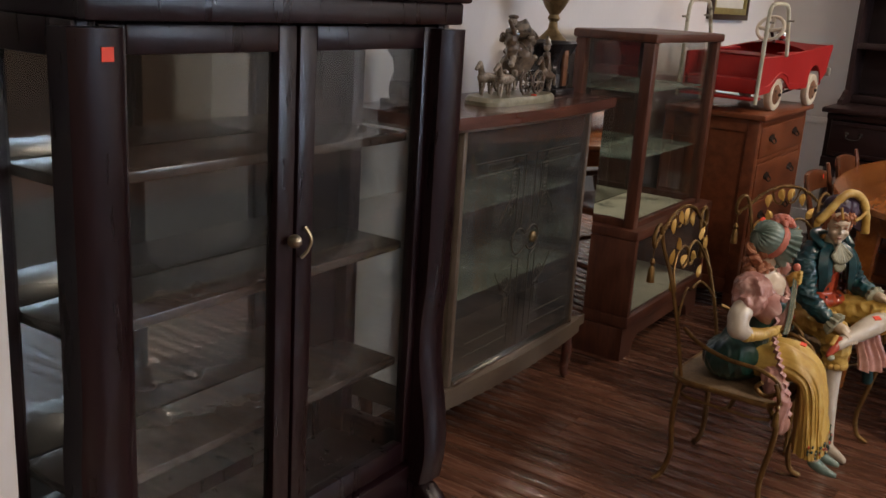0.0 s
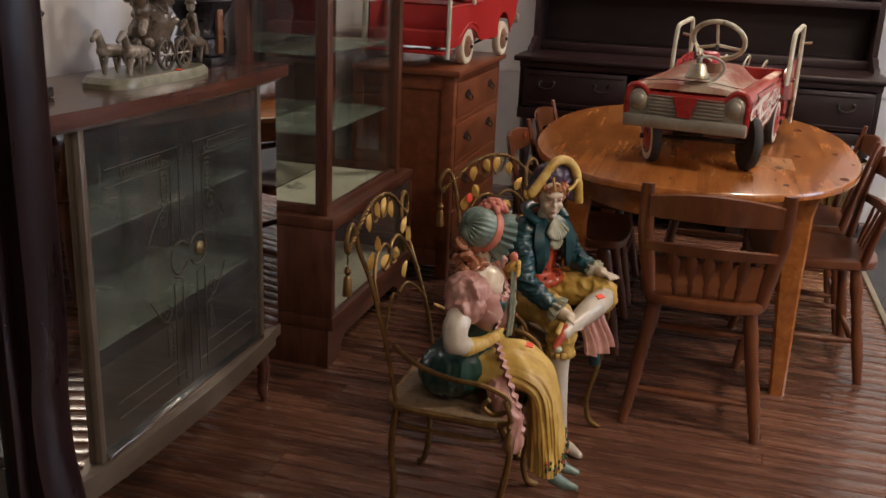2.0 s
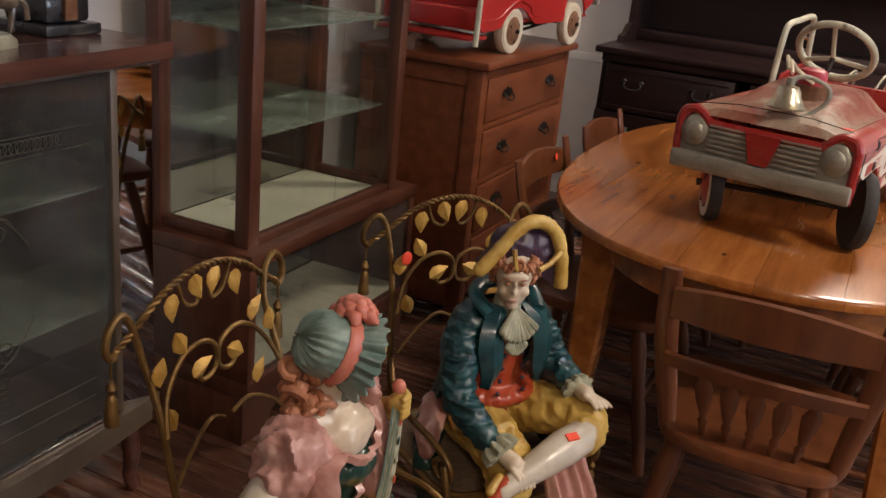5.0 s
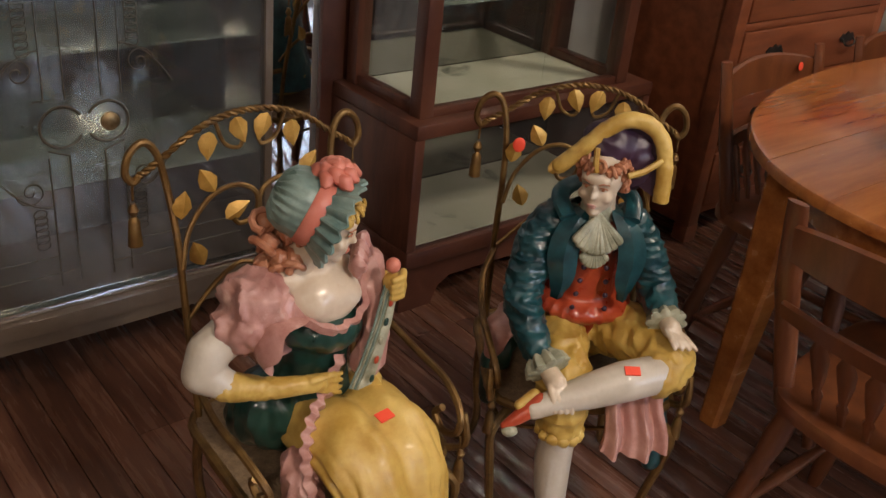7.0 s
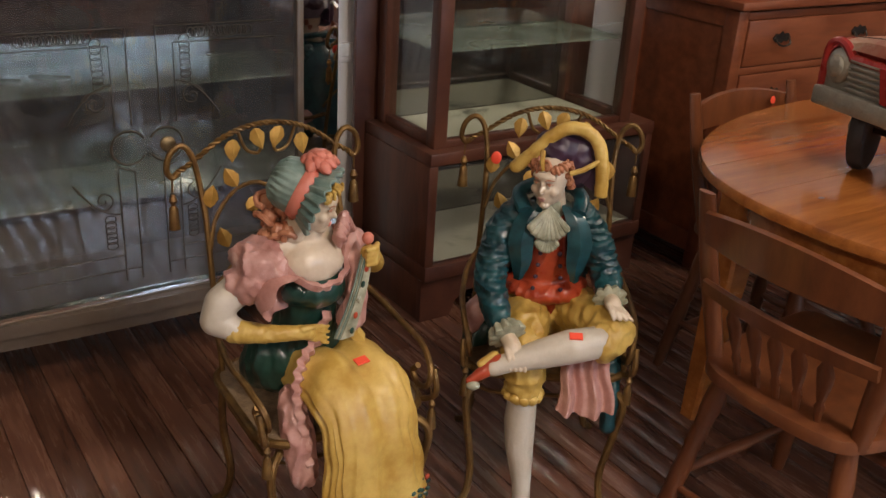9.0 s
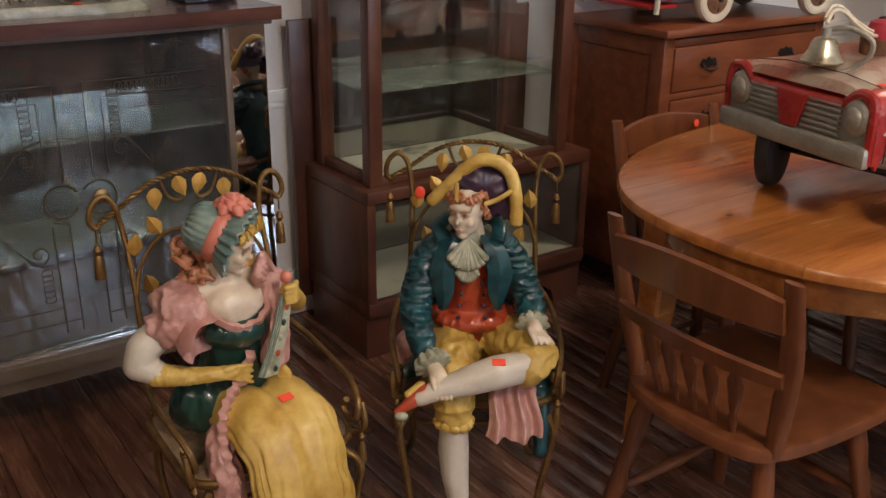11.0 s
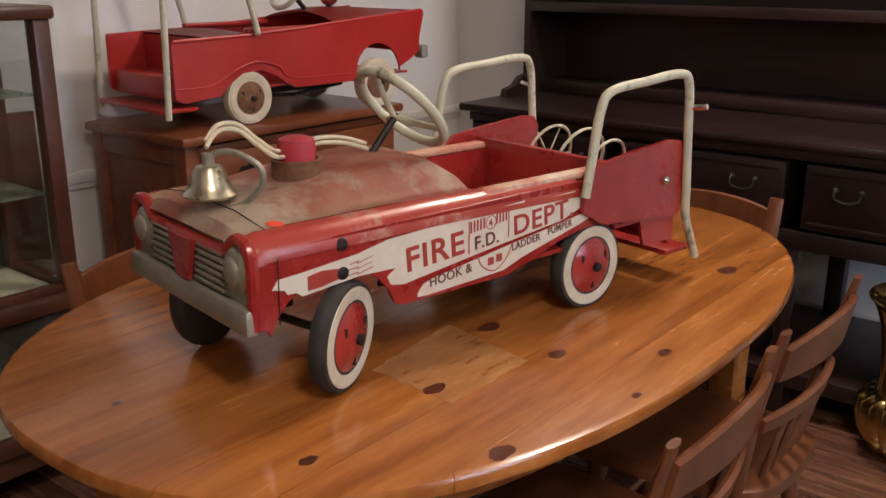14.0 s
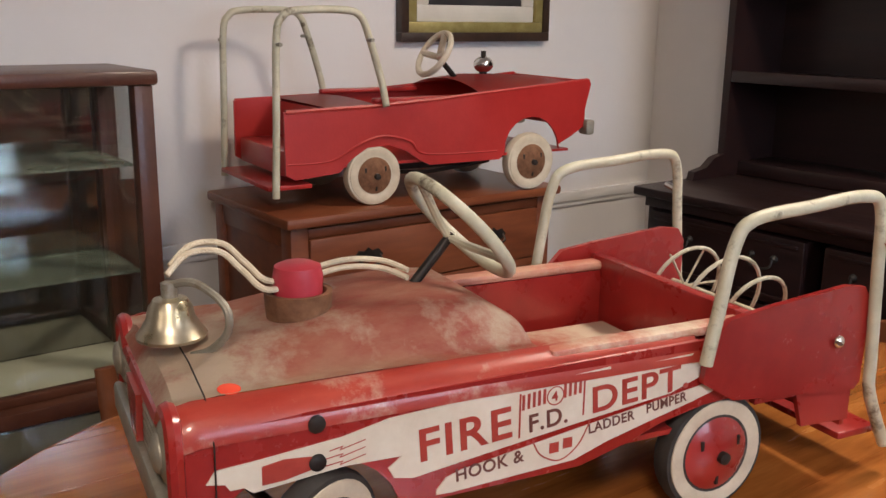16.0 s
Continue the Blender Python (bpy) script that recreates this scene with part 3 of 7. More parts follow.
        for zc, s2 in ((0.52, -1), (0.76, 1)):
            line([(e + sgn * (0.05 + 0.030 * (1 - i / 26) * math.cos(i * 0.42)) + sgn * 0.03, zc + s2 * 0.03 * (1 - i / 26) * math.sin(i * 0.42)) for i in range(24)], 0.0016)
            line([(e + sgn * (0.04 + i * 0.012), zc + s2 * 0.04 - s2 * 0.0011 * i * i) for i in range(10)], 0.0016)
        part("etching", bm, etched, dr, "fine dark etched line pattern")
    part("lock", lathe(B(), [(0.019, 0), (0.019, 0.006), (0.010, 0.012)], 18, (xf + 0.008, 2.681, 0.645), Vector((1, 0, 0))), bronze, cab, "round dark lock boss")
    for z in (0.50, 0.775):
        part("shelf", span(B(), (x0 + 0.014, y0 + 0.018, z), (xf - 0.03, y1 - 0.018, z + 0.006)), green_glass, cab, "thick glass shelf").visible_shadow = False
    for py in (y0 + 0.05, y1 - 0.05):
        for px in (x0 + 0.05, xf - 0.03):
            part("leg", tube(B(), smooth_path([(px, py, 0.177), (px + 0.012, py, 0.11), (px + 0.004, py, 0.04), (px + 0.018, py, 0.008)], 4), 0.024, 10, taper=0.65), deco_wood, cab, "short dark cabriole leg")


deco_vitrine()


# ---- display case on its base ----
def display_case():
    cab = thing("display_case", pose(0, 0, 0), "red-brown wooden shop display case with glass shelves and mirror back", "display case")
    x0, x1, y0, y1, z0, z1 = -1.69, -1.36, 3.43, 4.20, 0.545, 1.305
    bx1, by0, by1 = -1.325, 3.40, 4.285
    p = 0.045
    for nm, z in (("base_top", (0.505, 0.545)), ("base_bottom", (0.14, 0.19))):
        part(nm, span(B(), (x0 - 0.02, by0, z[0]), (bx1, by1, z[1]), 0.006), case_wood, cab)
    part("base_back", span(B(), (x0 - 0.02, by0 + 0.02, 0.19), (x0 - 0.006, by1 - 0.02, 0.505)), mirror_mat, cab, "mirror back of the lower case")
    part("back_board", span(B(), (x0 - 0.042, 3.365, 0.08), (x0 - 0.022, by1 + 0.03, 0.99), 0.004), case_wood, cab, "wide wooden back board")
    for py in (by0, by1 - 0.03):
        part("base_end", span(B(), (x0 - 0.02, py, 0.19), (bx1 - 0.004, py + 0.03, 0.505), 0.003), case_wood, cab)
    part("base_pane", span(B(), (bx1 - 0.018, by0 + 0.03, 0.19), (bx1 - 0.013, by1 - 0.03, 0.505)), hazed_glass, cab, "hazed lower front glass").visible_shadow = False
    part("base_lining", span(B(), (x0, by0 + 0.03, 0.1905), (bx1 - 0.03, by1 - 0.03, 0.194)), shelf_paper, cab, "stained pale green lining")
    bm = B()
    prism(bm, [(by0, 0.0), (by0 + 0.11, 0.0), (by0 + 0.13, 0.05), (by0 + 0.17, 0.075), (by1 - 0.17, 0.075), (by1 - 0.13, 0.05), (by1 - 0.11, 0.0), (by1, 0.0), (by1, 0.139), (by0, 0.139)], lambda u, v, w: (bx1 - 0.03 + w, u, v), 0.024)
    part("plinth", bm, case_wood, cab, "bracket-cut front plinth")
    for py in (by0, by1 - 0.024):
        part("plinth_end", span(B(), (x0, py, 0.0), (bx1 - 0.0425, py + 0.024, 0.139), 0.003), case_wood, cab)
    for px in (x0, x1 - p):
        for py in (y0, y1 - p):
            part("post", span(B(), (px, py, z0), (px + p, py + p, z1 - 0.035), 0.004), case_wood, cab)
    part("top", span(B(), (x0 - 0.01, y0 - 0.012, z1 - 0.035), (x1 + 0.012, y1 + 0.012, z1), 0.010), case_wood, cab)
    for py in (y0 + 0.006, y1 - p + 0.006):
        part("rail", span(B(), (x0 + p, py, z0), (x1 - p, py + 0.03, z0 + 0.03), 0.003), case_wood, cab)
        part("side_pane", span(B(), (x0 + p, py + 0.012, z0 + 0.03), (x1 - p, py + 0.016, z1 - 0.035)), window_pane, cab).visible_shadow = False
    part("rail", span(B(), (x1 - 0.034, y0 + p, z0), (x1 - 0.004, y1 - p, z0 + 0.022), 0.003), case_wood, cab)
    for a, b in ((y0 + p, 3.86), (3.862, y1 - p)):
        part("front_pane", span(B(), (x1 - 0.022, a, z0 + 0.022), (x1 - 0.017, b, z1 - 0.035)), window_pane, cab).visible_shadow = False
    part("mirror_back", span(B(), (x0 + 0.002, y0 + p, z0 + 0.005), (x0 + 0.008, y1 - p, z1 - 0.036)), mirror_mat, cab, "silvered mirror back")
    part("lining", span(B(), (x0 + 0.012, y0 + p, z0 + 0.0005), (x1 - 0.036, y1 - p, z0 + 0.005)), shelf_paper, cab, "stained pale green lining")
    for z in (0.81, 1.075):
        part("shelf", span(B(), (x0 + 0.012, y0 + 0.04, z), (x1 - 0.05, y1 - 0.04, z + 0.006)), green_glass, cab, "greenish glass shelf").visible_shadow = False


display_case()


# ---- chest of drawers ----
def chest():
    x0, x1, y0, y1, top = -1.68, -1.215, 4.475, 5.355, 0.945
    c = thing("chest_of_drawers", pose(0, 0, 0), "reddish pine chest of drawers with dark bail pulls", "chest of drawers")
    part("top", span(B(), (x0, y0 - 0.025, top - 0.028), (x1 + 0.03, y1 + 0.02, top), 0.009), chest_wood, c)
    for py in (y0, y1 - 0.05):
        part("front_stile", span(B(), (x1 - 0.055, py, 0.06), (x1, py + 0.05, top - 0.028), 0.003), chest_wood, c)
        part("back_stile", span(B(), (x0, py, 0.06), (x0 + 0.05, py + 0.05, top - 0.028), 0.003), chest_wood, c)
        part("side_panel", span(B(), (x0 + 0.05, py + 0.012, 0.13), (x1 - 0.055, py + 0.03, top - 0.09)), chest_wood, c)
        part("side_rail", span(B(), (x0 + 0.05, py + 0.002, 0.06), (x1 - 0.055, py + 0.048, 0.13), 0.003), chest_wood, c)
        part("side_rail", span(B(), (x0 + 0.05, py + 0.002, top - 0.09), (x1 - 0.055, py + 0.048, top - 0.028), 0.003), chest_wood, c)
    part("back_panel", span(B(), (x0 + 0.002, y0 + 0.05, 0.08), (x0 + 0.012, y1 - 0.05, top - 0.03)), chest_wood, c)
    zs = [0.115, 0.325, 0.52, 0.715, 0.895]
    for z in zs:
        part("drawer_rail", span(B(), (x0 + 0.02, y0 + 0.05, z - 0.012), (x1 - 0.001, y1 - 0.05, z + 0.012), 0.002), chest_wood, c)
    for za, zb in zip(zs, zs[1:]):
        d = part("drawer", span(B(), (x0 + 0.05, y0 + 0.053, za + 0.015), (x1 + 0.004, y1 - 0.053, zb - 0.015), 0.004), chest_wood, c)
        for hy in (4.70, 5.13):
            bm = B()
            zc = (za + zb) / 2 + 0.012
            prism(bm, [(hy + u * 1.0, zc + v) for u, v in [(-0.045, 0), (-0.03, 0.016), (-0.012, 0.012), (0, 0.022), (0.012, 0.012), (0.03, 0.016), (0.045, 0), (0.028, -0.014), (0.01, -0.01), (0, -0.018), (-0.01, -0.01), (-0.028, -0.014)]], lambda u, v, w: (x1 + 0.0065 + w, u, v), 0.004)
            tube(bm, smooth_path([(x1 + 0.01, hy - 0.032, zc), (x1 + 0.022, hy - 0.03, zc - 0.016), (x1 + 0.024, hy, zc - 0.024), (x1 + 0.022, hy + 0.03, zc - 0.016), (x1 + 0.01, hy + 0.032, zc)], 5), 0.0035, 6)
            part("pull", bm, iron, d, "blackened metal bail pull")
    for px in (x0 + 0.03, x1 - 0.03):
        for py in (y0 + 0.03, y1 - 0.03):
            part("foot", span(B(), (px - 0.028, py - 0.028, 0), (px + 0.028, py + 0.028, 0.06), 0.004), chest_wood, c)


chest()


# ---- dark hutch ----
def hutch():
    x0, x1, yf, yb = -1.19, 0.68, 5.76, 6.42
    h = thing("hutch", pose(0, 0, 0), "large almost black oak hutch with open shelves and turned legs", "hutch")
    part("counter", span(B(), (x0 - 0.03, yf - 0.03, 0.875), (x1 + 0.03, yb, 0.905), 0.008), hutch_wood, h)
    bm = B()
    span(bm, (x0, yf + 0.02, 0.575), (x0 + 0.03, yb, 0.874), 0.003)
    span(bm, (x1 - 0.03, yf + 0.02, 0.575), (x1, yb, 0.874), 0.003)
    span(bm, (x0 + 0.03, yf + 0.035, 0.575), (x1 - 0.03, yb, 0.60))
    span(bm, (x0 + 0.03, yb - 0.02, 0.60), (x1 - 0.03, yb, 0.874))
    span(bm, (x0, yf, 0.84), (x1, yf + 0.02, 0.874), 0.003)
    span(bm, (x0, yf, 0.56), (x1, yf + 0.02, 0.62), 0.003)
    part("carcass", bm, hutch_wood, h)
    n = 3
    w = (x1 - x0) / n
    for i in range(n):
        a, b = x0 + i * w + 0.03, x0 + (i + 1) * w - 0.03
        d = part("drawer", span(B(), (a, yf - 0.008, 0.63), (b, yf + 0.3, 0.832), 0.006), hutch_wood, h)
        bm = B()
        for zz in (0.645, 0.805):
            span(bm, (a + 0.02, yf - 0.014, zz), (b - 0.02, yf - 0.0085, zz + 0.012), 0.002)
        part("moulding", bm, hutch_wood, d)
        for hx in (a + 0.13, b - 0.13):
            bm = B()
            for s in (-0.038, 0.038):
                lathe(bm, [(0.012, 0), (0.010, 0.006), (0.005, 0.012)], 12, (hx + s, yf - 0.0085, 0.765), Vector((0, -1, 0)))
            tube(bm, smooth_path([(hx - 0.038, yf - 0.018, 0.765), (hx - 0.034, yf - 0.026, 0.742), (hx, yf - 0.028, 0.733), (hx + 0.034, yf - 0.026, 0.742), (hx + 0.038, yf - 0.018, 0.765)], 5), 0.004, 6)
            part("pull", bm, iron, d, "dull darkened drop pull")
    prof = [(0.036, 0), (0.036, 0.06), (0.022, 0.065), (0.026, 0.08), (0.020, 0.095), (0.024, 0.13), (0.032, 0.24), (0.022, 0.31), (0.030, 0.325), (0.022, 0.34), (0.036, 0.345), (0.036, 0.41)]
    for lx in (x0 + 0.05, x0 + w, 0.05, x1 - 0.05):
        part("leg", lathe(B(), prof, 16, (lx, yf + 0.04, 0.155)), hutch_wood, h, "dark turned leg")
        part("back_leg", span(B(), (lx - 0.03, yb - 0.07, 0.155), (lx + 0.03, yb - 0.01, 0.574), 0.003), hutch_wood, h)
    part("pot_board", span(B(), (x0, yf, 0.10), (x1, yb, 0.154), 0.006), hutch_wood, h, "low shelf between the legs")
    for lx in (x0 + 0.05, x0 + w, 0.05, x1 - 0.05):
        part("foot", span(B(), (lx - 0.04, yf + 0.005, 0), (lx + 0.04, yf + 0.085, 0.0995), 0.006), hutch_wood, h)
        part("foot", span(B(), (lx - 0.04, yb - 0.085, 0), (lx + 0.04, yb - 0.005, 0.0995), 0.006), hutch_wood, h)
    # plate rack above
    ys = 6.12
    for sx in (x0, x1 - 0.028):
        bm = B()
        prism(bm, [(ys - 0.16, 0.906), (ys - 0.15, 0.935), (ys - 0.09, 0.945), (ys - 0.05, 0.975), (ys, 0.985), (ys, 2.02), (yb, 2.02), (yb, 0.906)], lambda u, v, q, sx=sx: (sx + 0.014 + q, u, v), 0.028)
        part("end_board", bm, hutch_wood, h, "shaped end board with a scrolled toe")
    part("back_panel", span(B(), (x0 + 0.028, yb - 0.02, 0.906), (x1 - 0.028, yb - 0.002, 2.02)), hutch_wood, h)
    for z in (1.235, 1.56, 1.86):
        part("shelf", span(B(), (x0 + 0.0285, ys + 0.01, z), (x1 - 0.0285, yb - 0.021, z + 0.022), 0.003), hutch_wood, h)
        part("plate_rail", span(B(), (x0 + 0.0285, ys, z - 0.004), (x1 - 0.0285, ys + 0.0095, z + 0.034), 0.003), hutch_wood, h)
    part("back_step", span(B(), (x0 + 0.0285, 6.2, 0.906), (x1 - 0.0285, yb - 0.021, 0.955), 0.004), hutch_wood, h)
    part("cornice", span(B(), (x0 - 0.04, ys - 0.06, 2.021), (x1 + 0.04, yb, 2.08), 0.012), hutch_wood, h)


hutch()


# ---- oval pine table ----
TX, TY, TA, TB, TZ = -0.196, 4.418, 0.600, 0.942, 0.755


def oval(a, b, n=2.0, k=72):
    out = []
    for i in range(k):
        q = 2 * math.pi * i / k
        c, s = math.cos(q), math.sin(q)
        out.append((a * math.copysign(abs(c) ** (2 / n), c), b * math.copysign(abs(s) ** (2 / n), s)))
    return out


def dining_table():
    t = thing("dining_table", pose(TX, TY, 0), "oval honey-coloured knotty pine dining table, glossy varnish", "table")
    # planks of the top, each cut to the oval
    edges = [-TA, -0.46, -0.30, -0.135, 0.03, 0.20, 0.345, 0.485, TA]
    for a, b in zip(edges, edges[1:]):
        def half(x, grow):
            q = min(1.0, abs(x) / (TA + grow))
            return (TB + grow) * max(0.0, 1 - q ** 2.4) ** (1 / 2.4)

        a, b = (a if a == -TA else a + 0.0004), (b if b == TA else b - 0.0004)
        xs = [a + (b - a) * (0.5 - 0.5 * math.cos(math.pi * i / 14)) for i in range(15)]
        bm = B()
        loops = []
        for x in xs:
            x = max(-TA * 0.9999999, min(TA * 0.9999999, x))
            g = []
            for grow, z in ((-0.012, -0.030), (-0.001, -0.024), (0.0, -0.010), (-0.004, -0.003), (-0.013, 0.0)):
                g.append((grow, z))
            lp = [(x * (1 + min(gr, 0) / TA), -half(x, 0) * (1 + gr / TB), TZ + z) for gr, z in g]
            lp += [(x * (1 + min(gr, 0) / TA), half(x, 0) * (1 + gr / TB), TZ + z) for gr, z in reversed(g)]
            loops.append(lp)
        rings(bm, loops)
        part("plank", bm, table_wood, t)
    bm = B()
    outer, inner = oval(0.48, 0.84, 2.3), oval(0.455, 0.815, 2.3)
    loops = [[(x, y, z) for x, y in o] for o, z in ((outer, TZ - 0.125), (outer, TZ - 0.031), (inner, TZ - 0.031), (inner, TZ - 0.125), (outer, TZ - 0.125))]
    rings(bm, loops, cap=False)
    part("apron", bm, table_wood, t)
    for sx in (-1, 1):
        for sy in (-1, 1):
            bm = B()
            loops = []
            for z, hw, dx in ((0, 0.026, 0.015), (0.15, 0.030, 0.010), (0.42, 0.038, 0.0), (0.55, 0.040, 0.0), (0.64, 0.046, -0.004), (0.69, 0.062, -0.010), (0.724, 0.095, -0.016)):
                cx, cy = sx * (0.365 + dx), sy * (0.625 + dx)
                ly = 0.042 if z > 0.5 else hw
                lx = hw
                c = 0.008
                lp = [(cx - lx + c, cy - ly, z), (cx + lx - c, cy - ly, z), (cx + lx, cy - ly + c, z), (cx + lx, cy + ly - c, z), (cx + lx - c, cy + ly, z), (cx - lx + c, cy + ly, z), (cx - lx, cy + ly - c, z), (cx - lx, cy - ly + c, z)]
                loops.append(lp)
            rings(bm, loops)
            part("leg", bm, table_wood, t, "tapered pine leg flaring to the top")
    for kx, ky, kr in tuple((wx - TX, wy - TY, r) for wx, wy, r in ((0.300, 3.868, 0.020), (0.221, 4.85, 0.025), (0.007, 4.241, 0.022), (0.106, 3.685, 0.013), (0.319, 4.335, 0.014), (0.176, 4.212, 0.017), (0.097, 3.969, 0.019), (-0.252, 3.62, 0.007), (0.36, 4.15, 0.009), (-0.45, 4.0, 0.012), (-0.62, 4.3, 0.010))):
        bm = B()
        prism(bm, [(kx + 0.75 * kr * math.cos(q) * (1 + 0.15 * math.sin(3 * q + kx * 9)), ky + 1.25 * kr * math.sin(q)) for q in [2 * math.pi * i / 18 for i in range(18)]], lambda u, v, w: (u, v, TZ + 0.0002 + w), 0.001)
        part("knot", bm, knot_wood, t, "dark knot in the pine")

    # pale rectangle with uneven edges beside the pedal car
    corners = [Vector((x - TX, y - TY, 0)) for x, y in ((-0.060, 4.205), (-0.030, 3.960), (0.150, 3.945), (0.152, 4.152))]
    out = []
    for p, q in zip(corners, corners[1:] + corners[:1]):
        for k in range(10):
            w = p.lerp(q, k / 10)
            out.append((w.x + 0.006 * noise.noise(w * 40), w.y + 0.006 * noise.noise(w * 40 + Vector((5, 0, 0)))))
    part("worn_patch", prism(B(), out, lambda u, v, w: (u, v, TZ + 0.0001 + w), 0.0006), pale_pine, t, "pale rectangular patch on the table top")


dining_table()


# ---- arrow-back chairs ----
def dining_chair():
    c = thing("dining_chair", pose(0, 0, 0), "honey-brown wooden arrow-back dining chair with plank seat", "chair", "chairs round the table")
    # saddle seat, rounded shield outline
    out = [(-0.20, -0.20), (-0.212, -0.12), (-0.205, 0.02), (-0.185, 0.14), (-0.14, 0.205), (0, 0.225), (0.14, 0.205), (0.185, 0.14), (0.205, 0.02), (0.212, -0.12), (0.20, -0.20), (0.12, -0.222), (0, -0.228), (-0.12, -0.222)]
    o = smooth_path([(x, y, 0) for x, y in out], 4, True)
    bm = B()
    loops = []
    for k, z in ((0.93, 0.408), (0.99, 0.416), (1.0, 0.432), (0.985, 0.442), (0.92, 0.446), (0.6, 0.436), (0.25, 0.432), (0.02, 0.433)):
        loops.append([(p.x * k, p.y * k, z) for p in o])
    rings(bm, loops)
    part("seat", bm, chair_wood, c)
    prof = lambda n: [(0.015, 0), (0.018, 0.12 * n), (0.021, 0.40 * n), (0.017, 0.52 * n), (0.021, 0.55 * n), (0.017, 0.58 * n), (0.021, 0.61 * n), (0.018, 0.66 * n), (0.023, 0.80 * n), (0.018, n)]
    feet = []
    for sx in (-1, 1):
        for sy, fy in ((-1, -0.225), (1, 0.20)):
            f, tp = Vector((sx * 0.205, fy, 0)), Vector((sx * 0.14, sy * 0.14, 0.415))
            part("leg", lathe(B(), prof((tp - f).length), 12, f, tp - f), chair_wood, c)
            feet.append((f, tp))
    at = lambda i, q: feet[i][0].lerp(feet[i][1], q)
    for a, b, q in ((0, 1, 0.36), (2, 3, 0.36), (0, 2, 0.48), (1, 3, 0.28)):
        p0, p1 = at(a, q), at(b, q)
        n = (p1 - p0).length
        part("stretcher", lathe(B(), [(0.008, 0), (0.012, n * 0.3), (0.014, n * 0.5), (0.012, n * 0.7), (0.008, n)], 10, p0, p1 - p0), chair_wood, c)

    def backy(x, z):
        return 0.17 + (z - 0.43) * 0.17 + 0.035 * (1 - (x / 0.21) ** 2)

    for sx in (-1, 1):
        path = smooth_path([(sx * 0.165, 0.155, 0.425), (sx * 0.178, 0.172, 0.52), (sx * 0.195, 0.195, 0.64), (sx * 0.200, 0.232, 0.795)], 6)
        bm = B()
        n = len(path)
        loops = []
        for i, p in enumerate(path):
            q = i / (n - 1)
            w, d = 0.017 + 0.006 * math.sin(q * math.pi) + (0.002 if q > 0.6 else 0), 0.017 - 0.009 * q
            loops.append([(p.x + w * math.cos(a), p.y + d * math.sin(a), p.z) for a in [2 * math.pi * j / 12 for j in range(12)]])
        rings(bm, loops)
        part("back_post", bm, chair_wood, c)
    for nm, za, zb, crown in (("crest_rail", 0.695, 0.765, 0.022), ("mid_rail", 0.585, 0.615, 0.006)):
        bm = B()
        loops = []
        for i in range(15):
            k = -1 + 2 * i / 14
            x = 0.19 * k
            lo, hi = za, zb + crown * (1 - k * k) - (0.004 if nm == "crest_rail" else 0)
            y = backy(x, (za + zb) / 2) - 0.008
            loops.append([(x, y - 0.007, lo), (x, y + 0.007, lo), (x, y + 0.0085 + (zb - za) * 0.17, hi - 0.004), (x, y + (zb - za) * 0.17, hi), (x, y - 0.0085 + (zb - za) * 0.17, hi - 0.004)])
        rings(bm, loops)
        part(nm, bm, chair_wood, c)
    for x in (-0.105, -0.052, 0.0, 0.052, 0.105):
        p0, p1 = Vector((x * 0.86, 0.178, 0.438)), Vector((x, backy(x, 0.6) - 0.008, 0.59))
        bm = B()
        loops = []
        for q, w, d in ((0, 0.006, 0.006), (0.2, 0.008, 0.008), (0.28, 0.011, 0.009), (0.34, 0.007, 0.007), (0.42, 0.010, 0.008), (0.62, 0.016, 0.006), (0.8, 0.019, 0.005), (0.9, 0.013, 0.005), (1, 0.006, 0.005)):
            p = p0.lerp(p1, q)
            loops.append([(p.x + w * math.cos(a), p.y + d * math.sin(a), p.z) for a in [2 * math.pi * j / 8 for j in range(8)]])
        rings(bm, loops)
        part("arrow_spindle", bm, chair_wood, c)
    return c


CHAIRS = [(-0.105, 3.570, 180), (-0.615, 4.095, 91), (-0.62, 4.69, 90), (0.265, 4.165, -88), (0.255, 4.665, -91), (-0.08, 5.19, 0)]
first = dining_chair()
for i, (cx, cy, rz) in enumerate(CHAIRS):
    if i:
        copy_thing(first, pose(cx, cy, 0, 0, 0, rz))
first.matrix_world = pose(CHAIRS[0][0], CHAIRS[0][1], 0, 0, 0, CHAIRS[0][2])
part("price_sticker", lathe(B(), [(0.011, 0), (0.011, 0.001)], 14, (0.13, 0.229, 0.745), Vector((0, -1, 0.17))), sticker, [o for o in bpy.data.objects if o.name == "dining_chair.001"][0], "round red price sticker")

